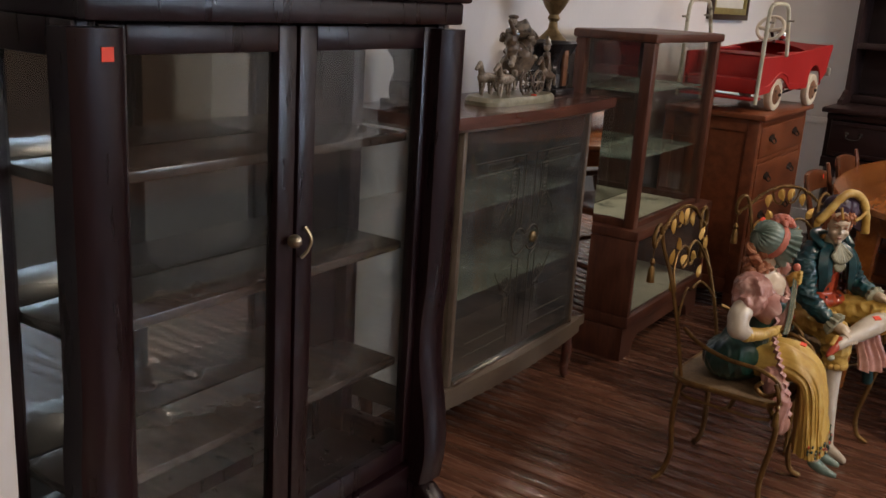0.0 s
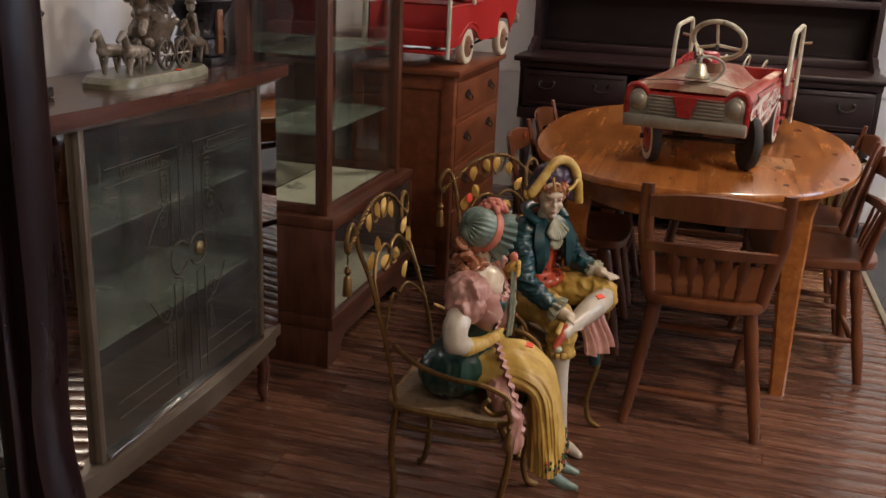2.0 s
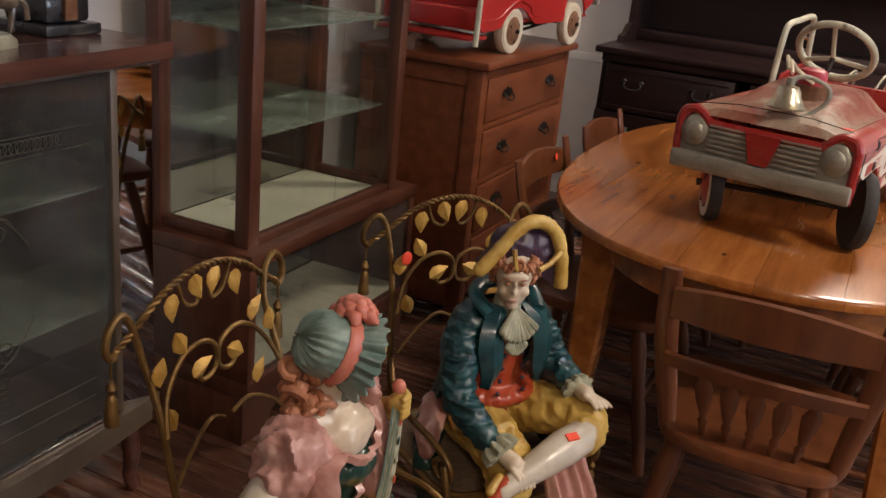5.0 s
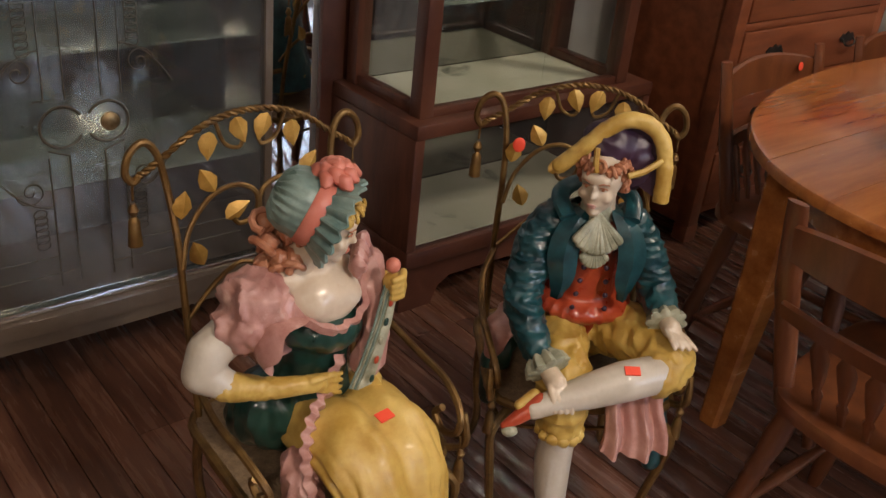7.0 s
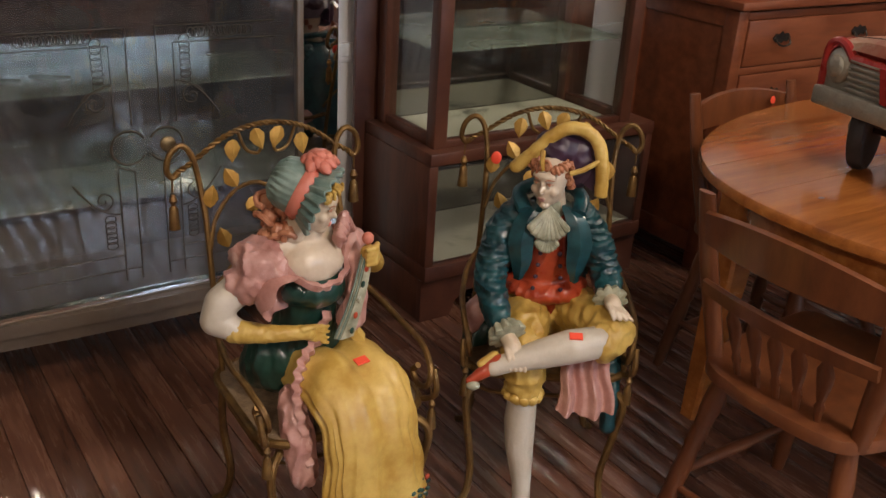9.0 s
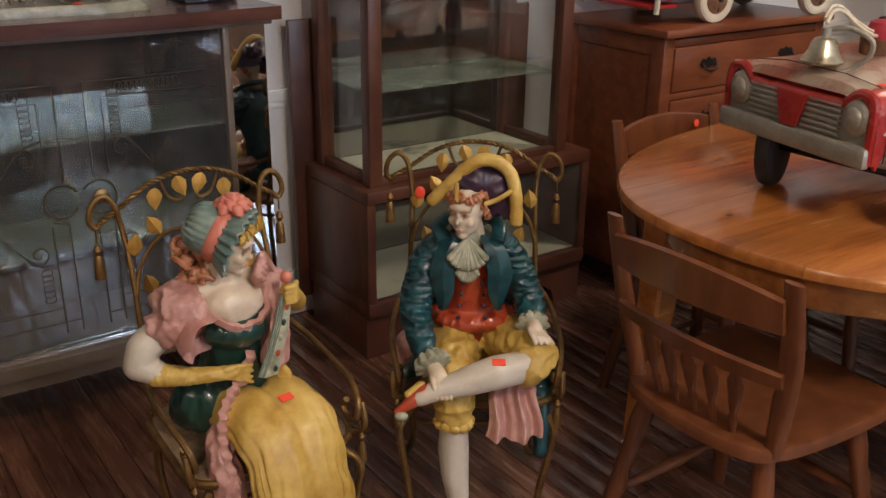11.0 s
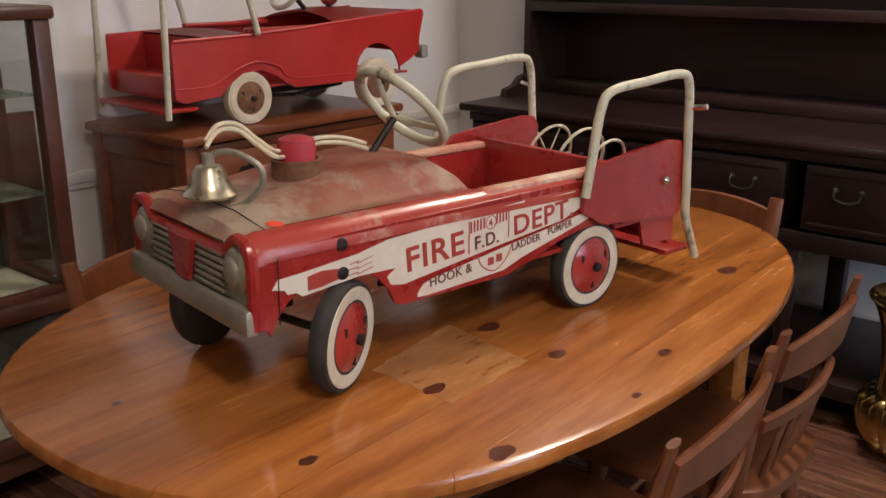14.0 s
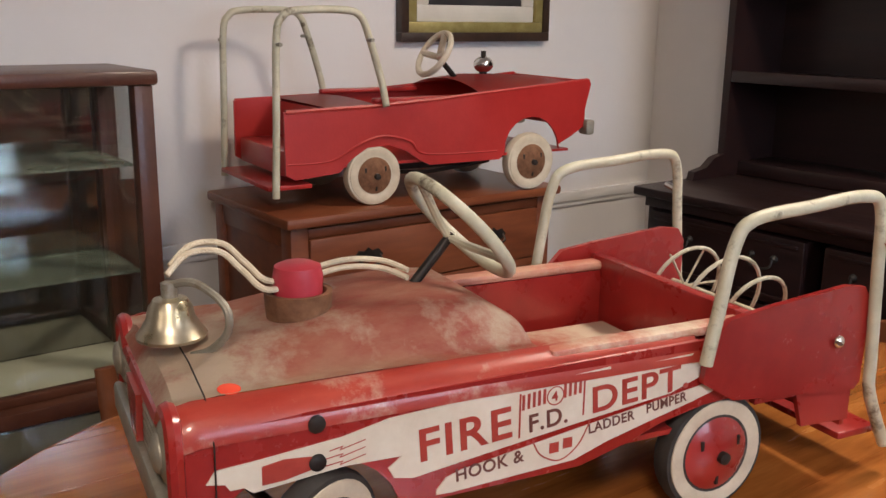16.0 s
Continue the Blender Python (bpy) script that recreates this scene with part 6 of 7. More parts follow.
    for x, r in ((-0.07, 0.070), (0.02, 0.075), (0.09, 0.060)):
        tube(bm, [(x + 0.02 * math.sin(q), 0.445 + r * math.cos(q), 0.245 + r * 1.05 * math.sin(q) * 0.95) for q in [2 * math.pi * i / 28 for i in range(28)]], 0.0035, 6, True)
    for k in range(6):
        q = k * 1.05
        rod(bm, (-0.07, 0.445, 0.245), (-0.07, 0.445 + 0.07 * math.cos(q), 0.245 + 0.066 * math.sin(q)), 0.002, seg=6)
    rod(bm, (-0.10, 0.445, 0.245), (0.11, 0.445, 0.245), 0.006, seg=8)
    rod(bm, (0.0, 0.445, 0.158), (0.0, 0.445, 0.245), 0.005, seg=8)
    part("hose_reel", bm, rail_cream, c, "cream wire hose reel")
    # steering
    tilt = Matrix.Translation((0.0, -0.018, 0.402)) @ Matrix.Rotation(radians(132), 4, "X")
    bm = B()
    tube(bm, [tilt @ Vector((0.092 * math.cos(q), 0.092 * math.sin(q), 0)) for q in [2 * math.pi * i / 40 for i in range(40)]], 0.009, 10, True)
    sw = part("steering_wheel", bm, rail_cream, c, "worn cream steering wheel")
    bm = B()
    for q in (-0.5, 3.64, 1.571):
        tube(bm, [tilt @ Vector((0.090 * math.cos(q), 0.090 * math.sin(q), 0)), tilt @ Vector((0.03 * math.cos(q), 0.03 * math.sin(q), 0.016)), tilt @ Vector((0, 0, 0.022))], 0.006, 8)
    part("spoke", bm, rail_cream, sw)
    part("steering_column", rod(B(), tilt @ Vector((0, 0, 0.015)), (0.0, -0.095, 0.318), 0.007), iron, c)
    # bell on its bracket
    bell = part("bell", lathe(B(), [(0.041, 0), (0.042, 0.004), (0.036, 0.012), (0.029, 0.024), (0.026, 0.038), (0.020, 0.047), (0.004, 0.051)], 28, (0.020, -0.412, 0.304)), brass_bell, c, "tarnished brass bell")
    bm = B()
    tube(bm, smooth_path([(0.020, -0.412, 0.353), (0.022, -0.408, 0.368), (0.050, -0.385, 0.374), (0.088, -0.362, 0.355), (0.090, -0.360, 0.325), (0.066, -0.375, 0.297), (0.050, -0.395, 0.287)], 6), 0.005, 8)
    lathe(bm, [(0.010, 0), (0.010, 0.02)], 10, (0.020, -0.412, 0.351))
    part("bell_bracket", bm, dull_chrome, bell, "dark bent bracket")
    rg = [(0.020, -0.414, 0.380), (0.005, -0.385, 0.400), (-0.005, -0.345, 0.396), (0.01, -0.32, 0.372), (0.035, -0.295, 0.352), (-0.01, -0.22, 0.352), (-0.03, -0.17, 0.352), (-0.03, -0.12, 0.345), (0.0, -0.095, 0.336)]
    for off in (0.0, 0.012):
        part("bell_cord", tube(B(), smooth_path([(x - off, y + off * 0.5, z + off * 0.6) for x, y, z in rg], 6), 0.004, 7), cord, c, "cream braided cord")
    bc = part("beacon", lathe(B(), [(0.030, 0), (0.032, 0.03), (0.029, 0.044), (0.02, 0.048), (0.003, 0.049)], 28, (0.022, -0.255, 0.332)), beacon_red, c, "faded red plastic beacon")
    part("beacon_base", lathe(B(), [(0.040, 0), (0.042, 0.02), (0.043, 0.040), (0.036, 0.040), (0.033, 0.024)], 28, (0.022, -0.255, 0.304)), rust, bc, "rusty beacon base")
    # wheels
    for sx in (-1, 1):
        wheel(c, pose(0.034 + sx * 0.158, -0.326 + sx * 0.036, 0.091, 0, 3 * sx, 29), 0.091, 0.032, rubber, car_cream, car_red, side=sx)
        wheel(c, pose(sx * 0.182, 0.292, 0.088), 0.088, 0.032, rubber, car_cream, car_red, side=sx)
    bm = B()
    rod(bm, (-0.115, -0.360, 0.091), (0.185, -0.292, 0.091), 0.007)
    rod(bm, (-0.17, 0.292, 0.092), (0.17, 0.292, 0.092), 0.007)
    tube(bm, [(-0.06, 0.31, 0.092), (-0.06, 0.05, 0.10), (-0.06, -0.12, 0.105), (0.0, -0.25, 0.11)], 0.006, 7)
    tube(bm, [(0.06, 0.31, 0.092), (0.06, 0.05, 0.10), (0.06, -0.12, 0.105)], 0.006, 7)
    span(bm, (-0.05, -0.34, 0.10), (0.05, -0.29, 0.13), 0.004)
    part("axle", bm, iron, c)
    # painted decoration on both sides
    for sx in (-1, 1):
        X = sx * (W + 0.0008)
        pl = panels[sx]
        top = [(-0.415, 0.196), (-0.405, 0.210), (-0.36, 0.213), (-0.262, 0.222), (-0.205, 0.234), (-0.05, 0.243), (0.10, 0.249), (0.10, 0.243), (0.235, 0.247), (0.225, 0.240), (0.275, 0.241), (0.235, 0.233), (0.285, 0.233), (0.24, 0.225), (0.29, 0.225), (0.20, 0.196), (0.05, 0.180), (-0.135, 0.158), (-0.175, 0.153), (-0.20, 0.158), (-0.207, 0.172), (-0.190, 0.184), (-0.26, 0.186), (-0.365, 0.176), (-0.375, 0.184), (-0.39, 0.184), (-0.395, 0.192)]
        low = [(-0.145, 0.130), (-0.132, 0.144), (-0.11, 0.150), (0.05, 0.172), (0.20, 0.191), (0.33, 0.210), (0.30, 0.203), (0.315, 0.198), (0.24, 0.178), (0.16, 0.160), (0.10, 0.146), (0.05, 0.130), (-0.125, 0.123), (-0.145, 0.124)]
        for nm, o in (("white_panel", top), ("white_scroll", low)):
            part(nm, prism(B(), o, lambda u, v, w, X=X: (X + w, u, v), 0.002), decal_white, pl, "worn white painted panel")
        # on the far side the words run the other way along the car
        def put(text, size, y, z, mtl, stretch=1.0, slope=5.5):
            if sx > 0:
                m = Matrix.Translation((X + 0.0012, y, z)) @ Matrix.Rotation(radians(90), 4, "Z") @ Matrix.Rotation(radians(90), 4, "X") @ Matrix.Rotation(radians(slope), 4, "Z")
            else:
                m = Matrix.Translation((X - 0.0012, -y - 0.0, z)) @ Matrix.Rotation(radians(-90), 4, "Z") @ Matrix.Rotation(radians(90), 4, "X") @ Matrix.Rotation(radians(-slope), 4, "Z")
            writing(text, size, pl, m, mtl, stretch=stretch)

        if sx > 0:
            put("FIRE", 0.058, -0.170, 0.172, decal_red, 1.14, 4)
            put("DEPT.", 0.050, 0.072, 0.190, decal_red, 1.16, 4)
            put("F.D.", 0.033, -0.020, 0.181, decal_dark, 1.0, 4)
            put("4", 0.018, 0.013, 0.2165, decal_red, 1.0, 4)
            put("HOOK &", 0.023, -0.120, 0.136, decal_dark, 1.0, 5)
            put("LADDER", 0.019, 0.070, 0.162, decal_dark, 0.96, 6)
            put("PUMPER", 0.019, 0.161, 0.174, decal_dark, 0.92, 6)
            bm = B()
            for k in range(12):
                if not 4 < k < 8:
                    span(bm, (X + 0.0006, -0.030 + k * 0.0075, 0.212 + k * 0.0008), (X + 0.0014, -0.026 + k * 0.0075, 0.232 + k * 0.0008))
            span(bm, (X + 0.0006, -0.034, 0.176), (X + 0.0014, -0.0315, 0.234))
            span(bm, (X + 0.0006, 0.0595, 0.190), (X + 0.0014, 0.062, 0.243))
            tube(bm, [(X + 0.001, 0.018 + 0.012 * math.cos(q), 0.2235 + 0.012 * math.sin(q)) for q in [2 * math.pi * i / 16 for i in range(16)]], 0.001, 4, True)
            tube(bm, smooth_path([(X + 0.001, -0.012, 0.166), (X + 0.001, 0.0, 0.146), (X + 0.001, 0.028, 0.134), (X + 0.001, 0.055, 0.150), (X + 0.001, 0.072, 0.180)], 5), 0.0012, 4)
            for k in range(2):
                span(bm, (X + 0.0006, 0.012 + k * 0.02, 0.146 + k * 0.003), (X + 0.0014, 0.026 + k * 0.02, 0.160 + k * 0.003))
            part("crest", bm, decal_red, pl, "small painted crest")
            bm = B()
            prism(bm, [(-0.355, 0.183), (-0.355, 0.205), (-0.33, 0.209), (-0.30, 0.206), (-0.285, 0.199), (-0.30, 0.190), (-0.33, 0.184)], lambda u, v, w: (X + 0.0012 + w, u, v), 0.0016)
            for k in range(3):
                tube(bm, [(X + 0.0012, -0.29 + k * 0.006, 0.190 + k * 0.009), (X + 0.0012, -0.262, 0.193 + k * 0.009), (X + 0.0012, -0.266, 0.189 + k * 0.009), (X + 0.0012, -0.235, 0.196 + k * 0.009)], 0.0008, 4)
            part("painted_lamp", bm, decal_red, pl, "red painted headlamp motif")
        for z in (0.243, 0.197):
            part("bolt", lathe(B(), [(0.011, 0), (0.010, 0.004), (0.005, 0.006)], 14, (sx * W, -0.292, z), Vector((sx, 0, 0))), iron, pl, "dark bolt")
    part("price_sticker", ellipsoid(B(), (0.150, -0.375, 0.279), (0.017, 0.013, 0.0016)), sticker, c, "orange price sticker")


def red_car():
    """Front towards -y; the seen side is -x."""
    top = 0.945
    c = thing("pedal_car", pose(-1.395, 4.955, top, 0, 0, 174.5), "plain red pedal car with cream rails, on the chest", "pedal car", "pedal cars")
    W = 0.185

    def arch(cy, r, cz):
        return [(cy + r * math.cos(q), cz + r * math.sin(q)) for q in [math.pi * (1 - i / 10) for i in range(0, 11)]]

    side = [(-0.485, 0.170), (-0.45, 0.150), (-0.40, 0.128)] + arch(-0.305, 0.098, 0.115) + [(-0.19, 0.098), (0.04, 0.098)] + [(0.075, 0.115), (0.11, 0.140), (0.16, 0.158), (0.225, 0.155), (0.27, 0.130), (0.31, 0.095), (0.43, 0.085), (0.455, 0.10), (0.455, 0.255), (0.40, 0.262), (0.22, 0.264), (0.0, 0.276), (-0.20, 0.292), (-0.40, 0.306), (-0.505, 0.315), (-0.512, 0.300), (-0.50, 0.235)]
    for sx in (-1, 1):
        part("side_panel", prism(B(), side, lambda u, v, w, sx=sx: (sx * (W + 0.004 * math.sin(v * 24)) + w, u, v), 0.008), car_red_plain, c)
        bm = B()
        tube(bm, smooth_path([(sx * (W + 0.004), y, z) for y, z in ((0.45, 0.125), (0.33, 0.128), (0.25, 0.165), (0.18, 0.183), (0.10, 0.165), (0.05, 0.128), (-0.18, 0.122))], 5), 0.004, 6)
        tube(bm, [(sx * (W + 0.002), y, z) for y, z in ((0.45, 0.255), (0.2, 0.262), (0.0, 0.274), (-0.2, 0.290), (-0.40, 0.304), (-0.50, 0.312))], 0.006, 7)
        part("crease", bm, car_red_plain, c)
    # decks fore and aft of the cockpit
    for rows_ in (((-0.505, 0.300, 0.004), (-0.44, 0.306, 0.010), (-0.30, 0.300, 0.024), (-0.20, 0.294, 0.032), (-0.12, 0.288, 0.028)), ((0.20, 0.266, 0.006), (0.30, 0.263, 0.004), (0.335, 0.262, 0.0))):
        bm = B()
        loops = []
        for y, zs, cr in rows_:
            loops.append([(W * (-1 + k / 8), y, zs + cr * (1 - (-1 + k / 8) ** 2)) for k in range(17)])
        vs = [[bm.verts.new(p) for p in lp] for lp in loops]
        for a, b2 in zip(vs, vs[1:]):
            for i in range(16):
                bm.faces.new((a[i], a[i + 1], b2[i + 1], b2[i]))
        bmesh.ops.solidify(bm, geom=list(bm.faces), thickness=0.004)
        part("deck", bm, car_red_plain, c)
    for sx in (-1, 1):
        part("cockpit_edge", span(B(), (sx * (W - 0.03), -0.12, 0.268), (sx * (W - 0.002), 0.20, 0.281), 0.005), car_red_plain, c)
    part("floor_pan", span(B(), (-W + 0.01, -0.45, 0.105), (W - 0.01, 0.31, 0.112)), car_red_plain, c)
    part("seat_back", span(B(), (-W + 0.012, 0.19, 0.113), (W - 0.012, 0.198, 0.262)), car_red_plain, c)
    part("tail_wall", span(B(), (-W + 0.006, 0.325, 0.09), (W - 0.006, 0.335, 0.255)), car_red_plain, c)
    part("tail_box", span(B(), (-W + 0.012, 0.336, 0.088), (W - 0.012, 0.445, 0.155), 0.006), car_red_plain, c)
    part("step", span(B(), (-W + 0.004, 0.38, 0.060), (W - 0.004, 0.50, 0.072), 0.003), car_red_plain, c, "faded red rear step")
    part("nose", span(B(), (-W + 0.005, -0.506, 0.17), (W - 0.005, -0.490, 0.312), 0.005), car_red_plain, c)
    for sx in (-1, 1):
        part("bumper_end", span(B(), (sx * (W - 0.03), -0.532, 0.150), (sx * (W + 0.012), -0.500, 0.195), 0.008), dull_chrome, c, "dull bumper end")
        post = smooth_path([(sx * (W + 0.012), 0.485, 0.045), (sx * (W + 0.012), 0.478, 0.25), (sx * (W + 0.012), 0.472, 0.44), (sx * (W + 0.012), 0.455, 0.485), (sx * (W + 0.012), 0.42, 0.500), (sx * (W + 0.012), 0.30, 0.503), (sx * (W + 0.012), 0.25, 0.490), (sx * (W + 0.012), 0.225, 0.44), (sx * (W + 0.012), 0.19, 0.33), (sx * (W + 0.012), 0.175, 0.262)], 5)
        part("grab_rail", tube(B(), post, 0.0095, 10), rail_cream, c, "cream tubular rail")
        for y, z in ((0.473, 0.42), (0.228, 0.43)):
            part("rail_peg", rod(B(), (sx * (W + 0.012), y, z), (sx * (W + 0.042), y, z), 0.005, seg=8), dull_chrome, c)
        wheel(c, pose(sx * (W - 0.015), -0.305, 0.083), 0.083, 0.034, car_cream, car_cream, rust, side=sx)
        wheel(c, pose(sx * (W - 0.015), 0.205, 0.080), 0.080, 0.034, car_cream, car_cream, rust, side=sx)
    bm = B()
    rod(bm, (-W + 0.02, -0.305, 0.083), (W - 0.02, -0.305, 0.083), 0.007)
    rod(bm, (-W + 0.02, 0.205, 0.080), (W - 0.02, 0.205, 0.080), 0.007)
    span(bm, (-0.08, -0.2, 0.07), (0.08, 0.16, 0.104), 0.006)
    for sx in (-1, 1):
        tube(bm, [(sx * 0.12, 0.20, 0.08), (sx * 0.12, 0.0, 0.066), (sx * 0.12, -0.2, 0.085)], 0.006, 7)
    part("axle", bm, iron, c)
    tilt = Matrix.Translation((0.0, -0.085, 0.385)) @ Matrix.Rotation(radians(122), 4, "X")
    bm = B()
    tube(bm, [tilt @ Vector((0.068 * math.cos(q), 0.068 * math.sin(q), 0)) for q in [2 * math.pi * i / 32 for i in range(32)]], 0.009, 8, True)
    for q in (0.0, math.pi, 1.57):
        tube(bm, [tilt @ Vector((0.066 * math.cos(q), 0.066 * math.sin(q), 0)), tilt @ Vector((0, 0, 0.02))], 0.010, 8)
    sw = part("steering_wheel", bm, car_cream, c, "yellowed cream steering wheel")
    part("steering_column", rod(B(), tilt @ Vector((0, 0, 0.016)), (0.0, -0.16, 0.312), 0.008), iron, c)
    bl = part("bell", ellipsoid(B(), (0.0, -0.255, 0.352), (0.030, 0.030, 0.024)), chrome, c, "small chrome bell")
    part("bell_knob", rod(B(), (0, -0.255, 0.372), (0, -0.255, 0.392), 0.008), iron, bl)
    part("bell_foot", rod(B(), (0, -0.255, 0.315), (0, -0.255, 0.335), 0.012), iron, bl)


fire_truck()
red_car()


# ---- brass vase, urns, figurine, picture ----
def brass_vase():
    v = thing("brass_vase", pose(0.49, 5.735, 0), "tall fluted polished brass floor vase with flared rim", "vase")
    part("body", lathe(B(), [(0.100, 0.020), (0.125, 0.035), (0.150, 0.075), (0.163, 0.13), (0.158, 0.175), (0.135, 0.20), (0.118, 0.205)], 96, flute=20, depth=0.10), brass, v, "lobed round belly")
    part("neck", lathe(B(), [(0.116, 0.204), (0.112, 0.24), (0.114, 0.32), (0.124, 0.40), (0.142, 0.455), (0.150, 0.468)], 96, flute=20, depth=0.06), brass, v, "fluted neck")
    bm = B()
    tube(bm, [(0.166 * math.cos(q), 0.166 * math.sin(q), 0.492) for q in [2 * math.pi * i / 60 for i in range(60)]], 0.006, 8, True)
    loops = [[(r * math.cos(q), r * math.sin(q), z) for q in [2 * math.pi * i / 60 for i in range(60)]] for r, z in ((0.148, 0.466), (0.166, 0.490), (0.160, 0.490), (0.140, 0.462), (0.120, 0.40), (0.11, 0.25))]
    rings(bm, loops, cap=False)
    part("rim", bm, brass, v, "flared brass rim")
    part("foot", lathe(B(), [(0.108, 0.0), (0.112, 0.006), (0.112, 0.016), (0.100, 0.022)], 60), brass, v)


brass_vase()


def urn(m):
    u = thing("urn", m, "bronze mantel urn on a black stone plinth", "urn", "mantel urns")
    bm = B()
    box(bm, (0, 0, 0.012), (0.145, 0.145, 0.022), 0.003)
    box(bm, (0, 0, 0.050), (0.115, 0.115, 0.052), 0.010)
    loops = []
    for z, w in ((0.078, 0.052), (0.10, 0.046), (0.135, 0.050), (0.160, 0.062), (0.178, 0.068), (0.188, 0.060)):
        loops.append([(w * 1.1 * a, w * 1.1 * b2, z) for a, b2 in ((-1, -0.8), (-0.8, -1), (0.8, -1), (1, -0.8), (1, 0.8), (0.8, 1), (-0.8, 1), (-1, 0.8))])
    rings(bm, loops)
    part("plinth", bm, black_stone, u, "polished black stone plinth")
    part("inlay", span(B(), (0.0545, -0.016, 0.03), (0.066, 0.016, 0.16), 0.003), brown_marble, u, "brown marble inlay")
    part("body", lathe(B(), [(0.052, 0.189), (0.040, 0.200), (0.018, 0.225), (0.014, 0.250), (0.022, 0.262), (0.016, 0.275), (0.034, 0.300), (0.056, 0.345), (0.060, 0.385), (0.044, 0.415), (0.036, 0.44), (0.050, 0.458), (0.046, 0.464)], 36, flute=12, depth=0.05), bronze, u)
    for s in (-1, 1):
        part("scroll_handle", tube(B(), smooth_path([(0, s * 0.036, 0.43), (0, s * 0.075, 0.435), (0, s * 0.085, 0.395), (0, s * 0.062, 0.370), (0, s * 0.078, 0.345), (0, s * 0.050, 0.320)], 6), 0.007, 8), bronze, u, "ornate scroll handle")
    part("price_sticker", ellipsoid(B(), (0.0605, 0.004, 0.375), (0.003, 0.010, 0.008)), sticker, u, "orange price sticker")
    return u


TOPZ = 1.079
first_urn = urn(pose(-1.60, 3.055, TOPZ))
copy_thing(first_urn, pose(-1.60, 2.235, TOPZ))


def figurine():
    """A coach group: horses, wheels and driver as plain ceramic shapes in one mesh."""
    b = B()
    WHT, MIX, GRN = 0, 1, 2
    loops = []
    for z, k in ((0, 1.0), (0.012, 1.0), (0.024, 0.93)):
        loops.append([(0.075 * k * math.copysign(abs(math.cos(q)) ** 0.5, math.cos(q)) * (1 + 0.05 * math.sin(q * 7)), 0.215 * k * math.copysign(abs(math.sin(q)) ** 0.6, math.sin(q)), z) for q in [2 * math.pi * i / 40 for i in range(40)]])
    rings(b, loops, mi=GRN)

    def horse(y, x, s, up=0.0, mi=WHT):
        z = 0.024
        capsule(b, (x, y, z + 0.055 * s), (x, y - 0.055 * s, z + 0.058 * s + up), 0.017 * s, 0.018 * s, mi=mi, seg=10)
        capsule(b, (x, y - 0.058 * s, z + 0.065 * s + up), (x + 0.004, y - 0.078 * s, z + 0.10 * s + up), 0.012 * s, 0.009 * s, mi=mi, seg=10)
        capsule(b, (x + 0.004, y - 0.08 * s, z + 0.104 * s + up), (x + 0.006, y - 0.105 * s, z + 0.088 * s + up), 0.009 * s, 0.006 * s, mi=mi, seg=10)
        for k, (dy, sx) in enumerate(((0.0, -1), (0.0, 1), (-0.055, -1), (-0.055, 1))):
            fw = up * (1 if dy else 0)
            capsule(b, (x + sx * 0.008 * s, y + dy * s, z + 0.045 * s + fw), (x + sx * 0.010 * s, y + dy * s - 0.012 * (1 if k % 2 else -1), z + fw), 0.006 * s, 0.004 * s, mi=mi, seg=8)
        tube(b, smooth_path([(x, y + 0.012 * s, z + 0.062 * s), (x, y + 0.035 * s, z + 0.05 * s), (x, y + 0.04 * s, z + 0.02 * s)], 4), 0.006 * s, 6, mi=mi)

    horse(-0.065, 0.025, 0.95)
    horse(-0.085, -0.03, 0.95)
    horse(0.215, 0.020, 0.95, 0.012, MIX)
    # coach body, rear mass, driver shape
    ellipsoid(b, (-0.02, 0.055, 0.125), (0.045, 0.065, 0.060), mi=MIX, fold=0.3, freq=30)
    ellipsoid(b, (-0.02, 0.075, 0.215), (0.035, 0.042, 0.040), mi=MIX, fold=0.4, freq=40)
    capsule(b, (-0.02, 0.075, 0.12), (-0.02, 0.120, 0.20), 0.030, 0.026, mi=MIX, fold=0.02, freq=50)
    for y, x in ((0.02, 0.04), (0.10, 0.04), (0.02, -0.06), (0.10, -0.06)):
        tube(b, [(x, y + 0.036 * math.cos(q), 0.062 + 0.036 * math.sin(q)) for q in [2 * math.pi * i / 20 for i in range(20)]], 0.005, 6, True, mi=MIX)
        for k in range(4):
            q = k * 0.785
            rod(b, (x, y - 0.034 * math.cos(q), 0.062 - 0.034 * math.sin(q)), (x, y + 0.034 * math.cos(q), 0.062 + 0.034 * math.sin(q)), 0.003, seg=6, mi=MIX)
    capsule(b, (-0.01, 0.0, 0.15), (-0.01, -0.008, 0.215), 0.022, 0.020, mi=MIX, fold=0.008, freq=60)
    ellipsoid(b, (-0.01, -0.008, 0.252), (0.014, 0.015, 0.017), mi=WHT)
    ellipsoid(b, (-0.01, -0.006, 0.266), (0.017, 0.018, 0.008), mi=MIX)
    capsule(b, (0.005, -0.02, 0.215), (0.01, -0.062, 0.255), 0.008, 0.006, seg=8, mi=MIX)
    capsule(b, (-0.005, 0.0, 0.145), (0.015, -0.04, 0.12), 0.013, 0.010, seg=8, mi=WHT)
    capsule(b, (0.02, 0.185, 0.095), (0.02, 0.182, 0.145), 0.018, 0.014, seg=10, mi=MIX, fold=0.006, freq=60)
    ellipsoid(b, (0.02, 0.180, 0.172), (0.012, 0.012, 0.014), mi=WHT)
    lathe(b, [(0.016, 0), (0.012, 0.008), (0.004, 0.028)], 10, (0.02, 0.180, 0.180), mi=MIX)
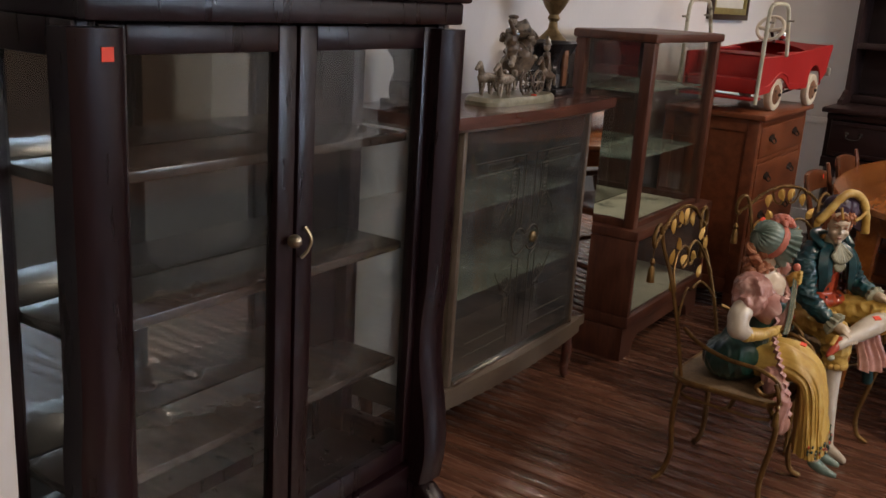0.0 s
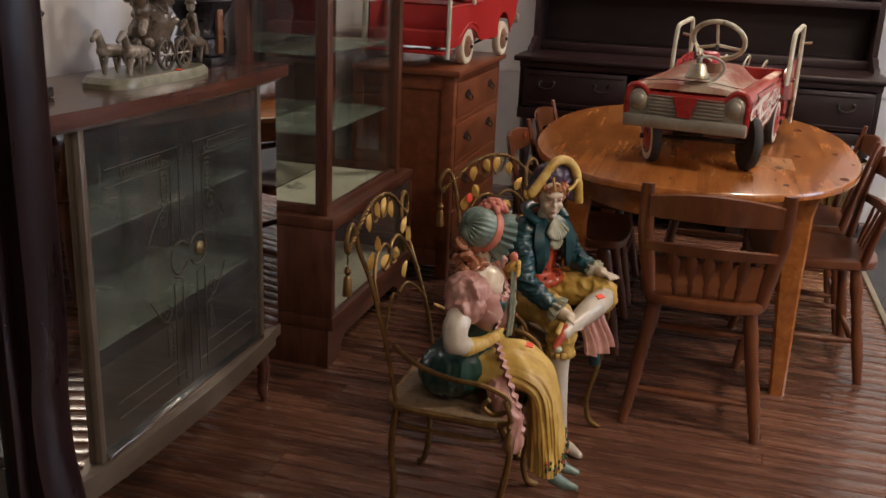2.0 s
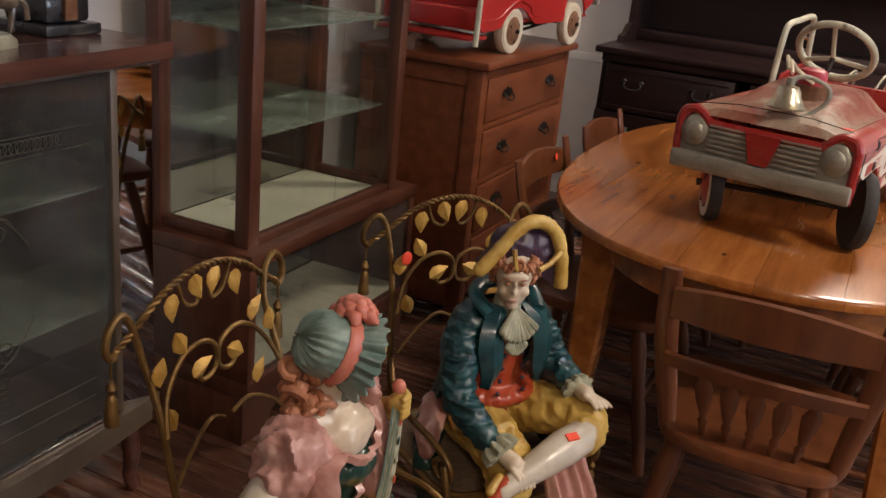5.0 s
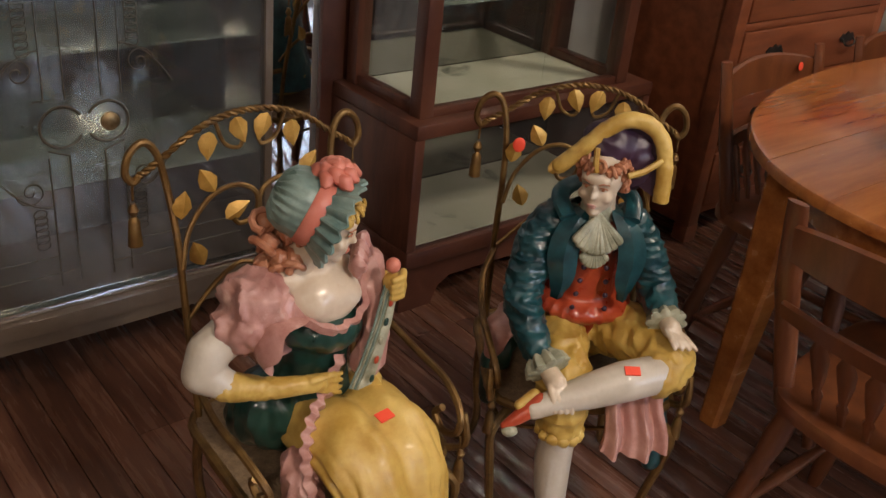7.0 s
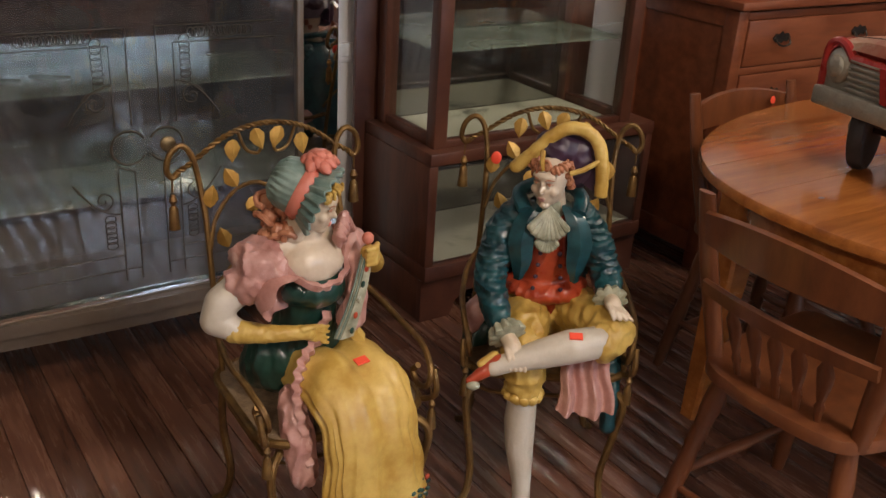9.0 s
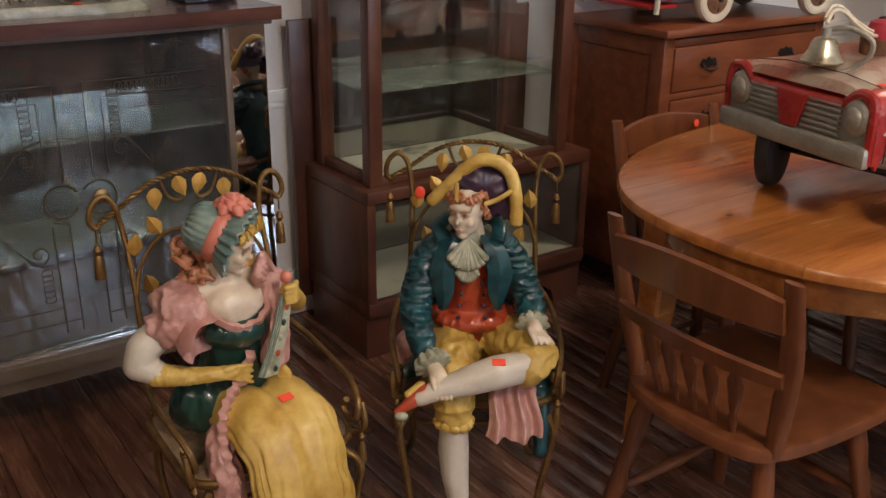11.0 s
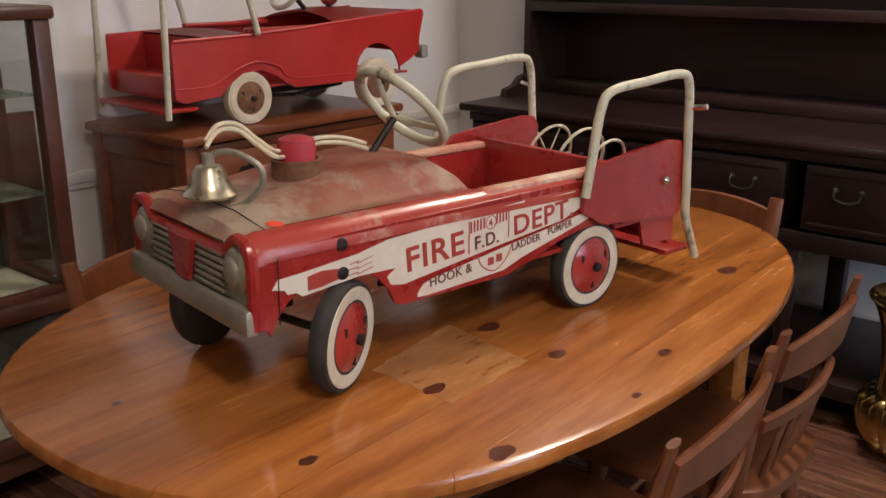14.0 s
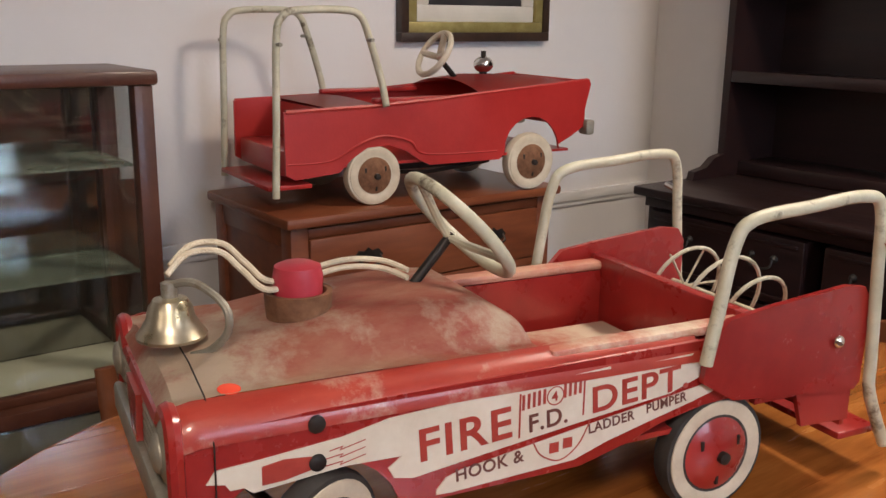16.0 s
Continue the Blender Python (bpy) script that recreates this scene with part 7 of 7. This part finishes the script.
    for i in range(26):
        a = i * 2.39996
        r = 0.02 + 0.0022 * i
        ellipsoid(b, (-0.02 + r * 0.6 * math.cos(a), 0.055 + r * 1.2 * math.sin(a), 0.15 + 0.06 * math.sin(i * 1.3)), (0.012, 0.014, 0.012), mi=MIX if i % 3 else WHT, fold=0.3, freq=60, u=8, v=6)
    ellipsoid(b, (0.066, 0.03, 0.026), (0.010, 0.012, 0.003), mi=3, u=8, v=6)
    ob = part("ceramic_figurine", b, [ceramic_white, ceramic_mix, ceramic_green, sticker])
    ob.matrix_world = pose(-1.525, 2.665, TOPZ)
    return tagged(ob, "ceramic coach-and-horses figurine group on the glass cabinet", "figurine")


figurine()


def picture():
    y0, y1, z0, z1 = 5.17, 5.82, 1.352, 1.86
    p = thing("framed_picture", pose(WX, 0, 0), "dark picture in a gilt and dark wood frame", "picture")
    for nm, inset, d, w, mtl in (("frame", 0.0, 0.035, 0.030, frame_dark), ("gilt_slip", 0.030, 0.030, 0.035, gilt_frame), ("mount", 0.065, 0.018, 0.055, picture_mount)):
        a, b2, c, e = y0 + inset, y1 - inset, z0 + inset, z1 - inset
        bm = B()
        span(bm, (0.0, a, c), (d, b2, c + w), 0.003)
        span(bm, (0.0, a, e - w), (d, b2, e), 0.003)
        span(bm, (0.0, a, c + w), (d, a + w, e - w), 0.003)
        span(bm, (0.0, b2 - w, c + w), (d, b2, e - w), 0.003)
        part(nm, bm, mtl, p)
    part("canvas", span(B(), (0.0, y0 + 0.12, z0 + 0.12), (0.012, y1 - 0.12, z1 - 0.12)), picture_art, p, "dark painted scene")


picture()

# ---- floor boards, laid across the room ----
random.seed(4)
bw = 0.068
lengths = (0.9, 1.35, 2.0)
shared = {}


def board_mesh(n):
    if n not in shared:
        bm = B()
        loops = []
        for x in (0.0008, n - 0.0008):
            loops.append([(x, 0.0007, -0.011), (x, bw - 0.0007, -0.011), (x, bw - 0.0010, -0.0022), (x, bw - 0.006, -0.0004), (x, bw / 2, 0.0), (x, 0.006, -0.0004), (x, 0.0010, -0.0022)])
        rings(bm, loops)
        shared[n] = mesh_of("board", bm, floor_wood, 60)
    return shared[n]


near = 0
rest = B()
y = SY
row = 0
while y < BY - 0.01:
    x = WX
    first_cut = random.choice((0.55, 0.8, 1.1, 1.4))
    todo = first_cut
    while x < EX - 0.05:
        n = round(min(todo, EX - x), 3)
        if 1.6 < y < 6.2 and x < 0.7:
            ob = new("board", board_mesh(n))
            ob.parent = floor_ob
            ob.location = (x, y, 0)
            near += 1
        else:
            span(rest, (x + 0.0008, y + 0.0008, -0.011), (x + n - 0.0008, y + bw - 0.0008, 0.0))
        x += n
        todo = random.choice(lengths)
    y += bw
    row += 1
tagged(part("far_boards", rest, floor_wood, floor_ob), kind="stuff")
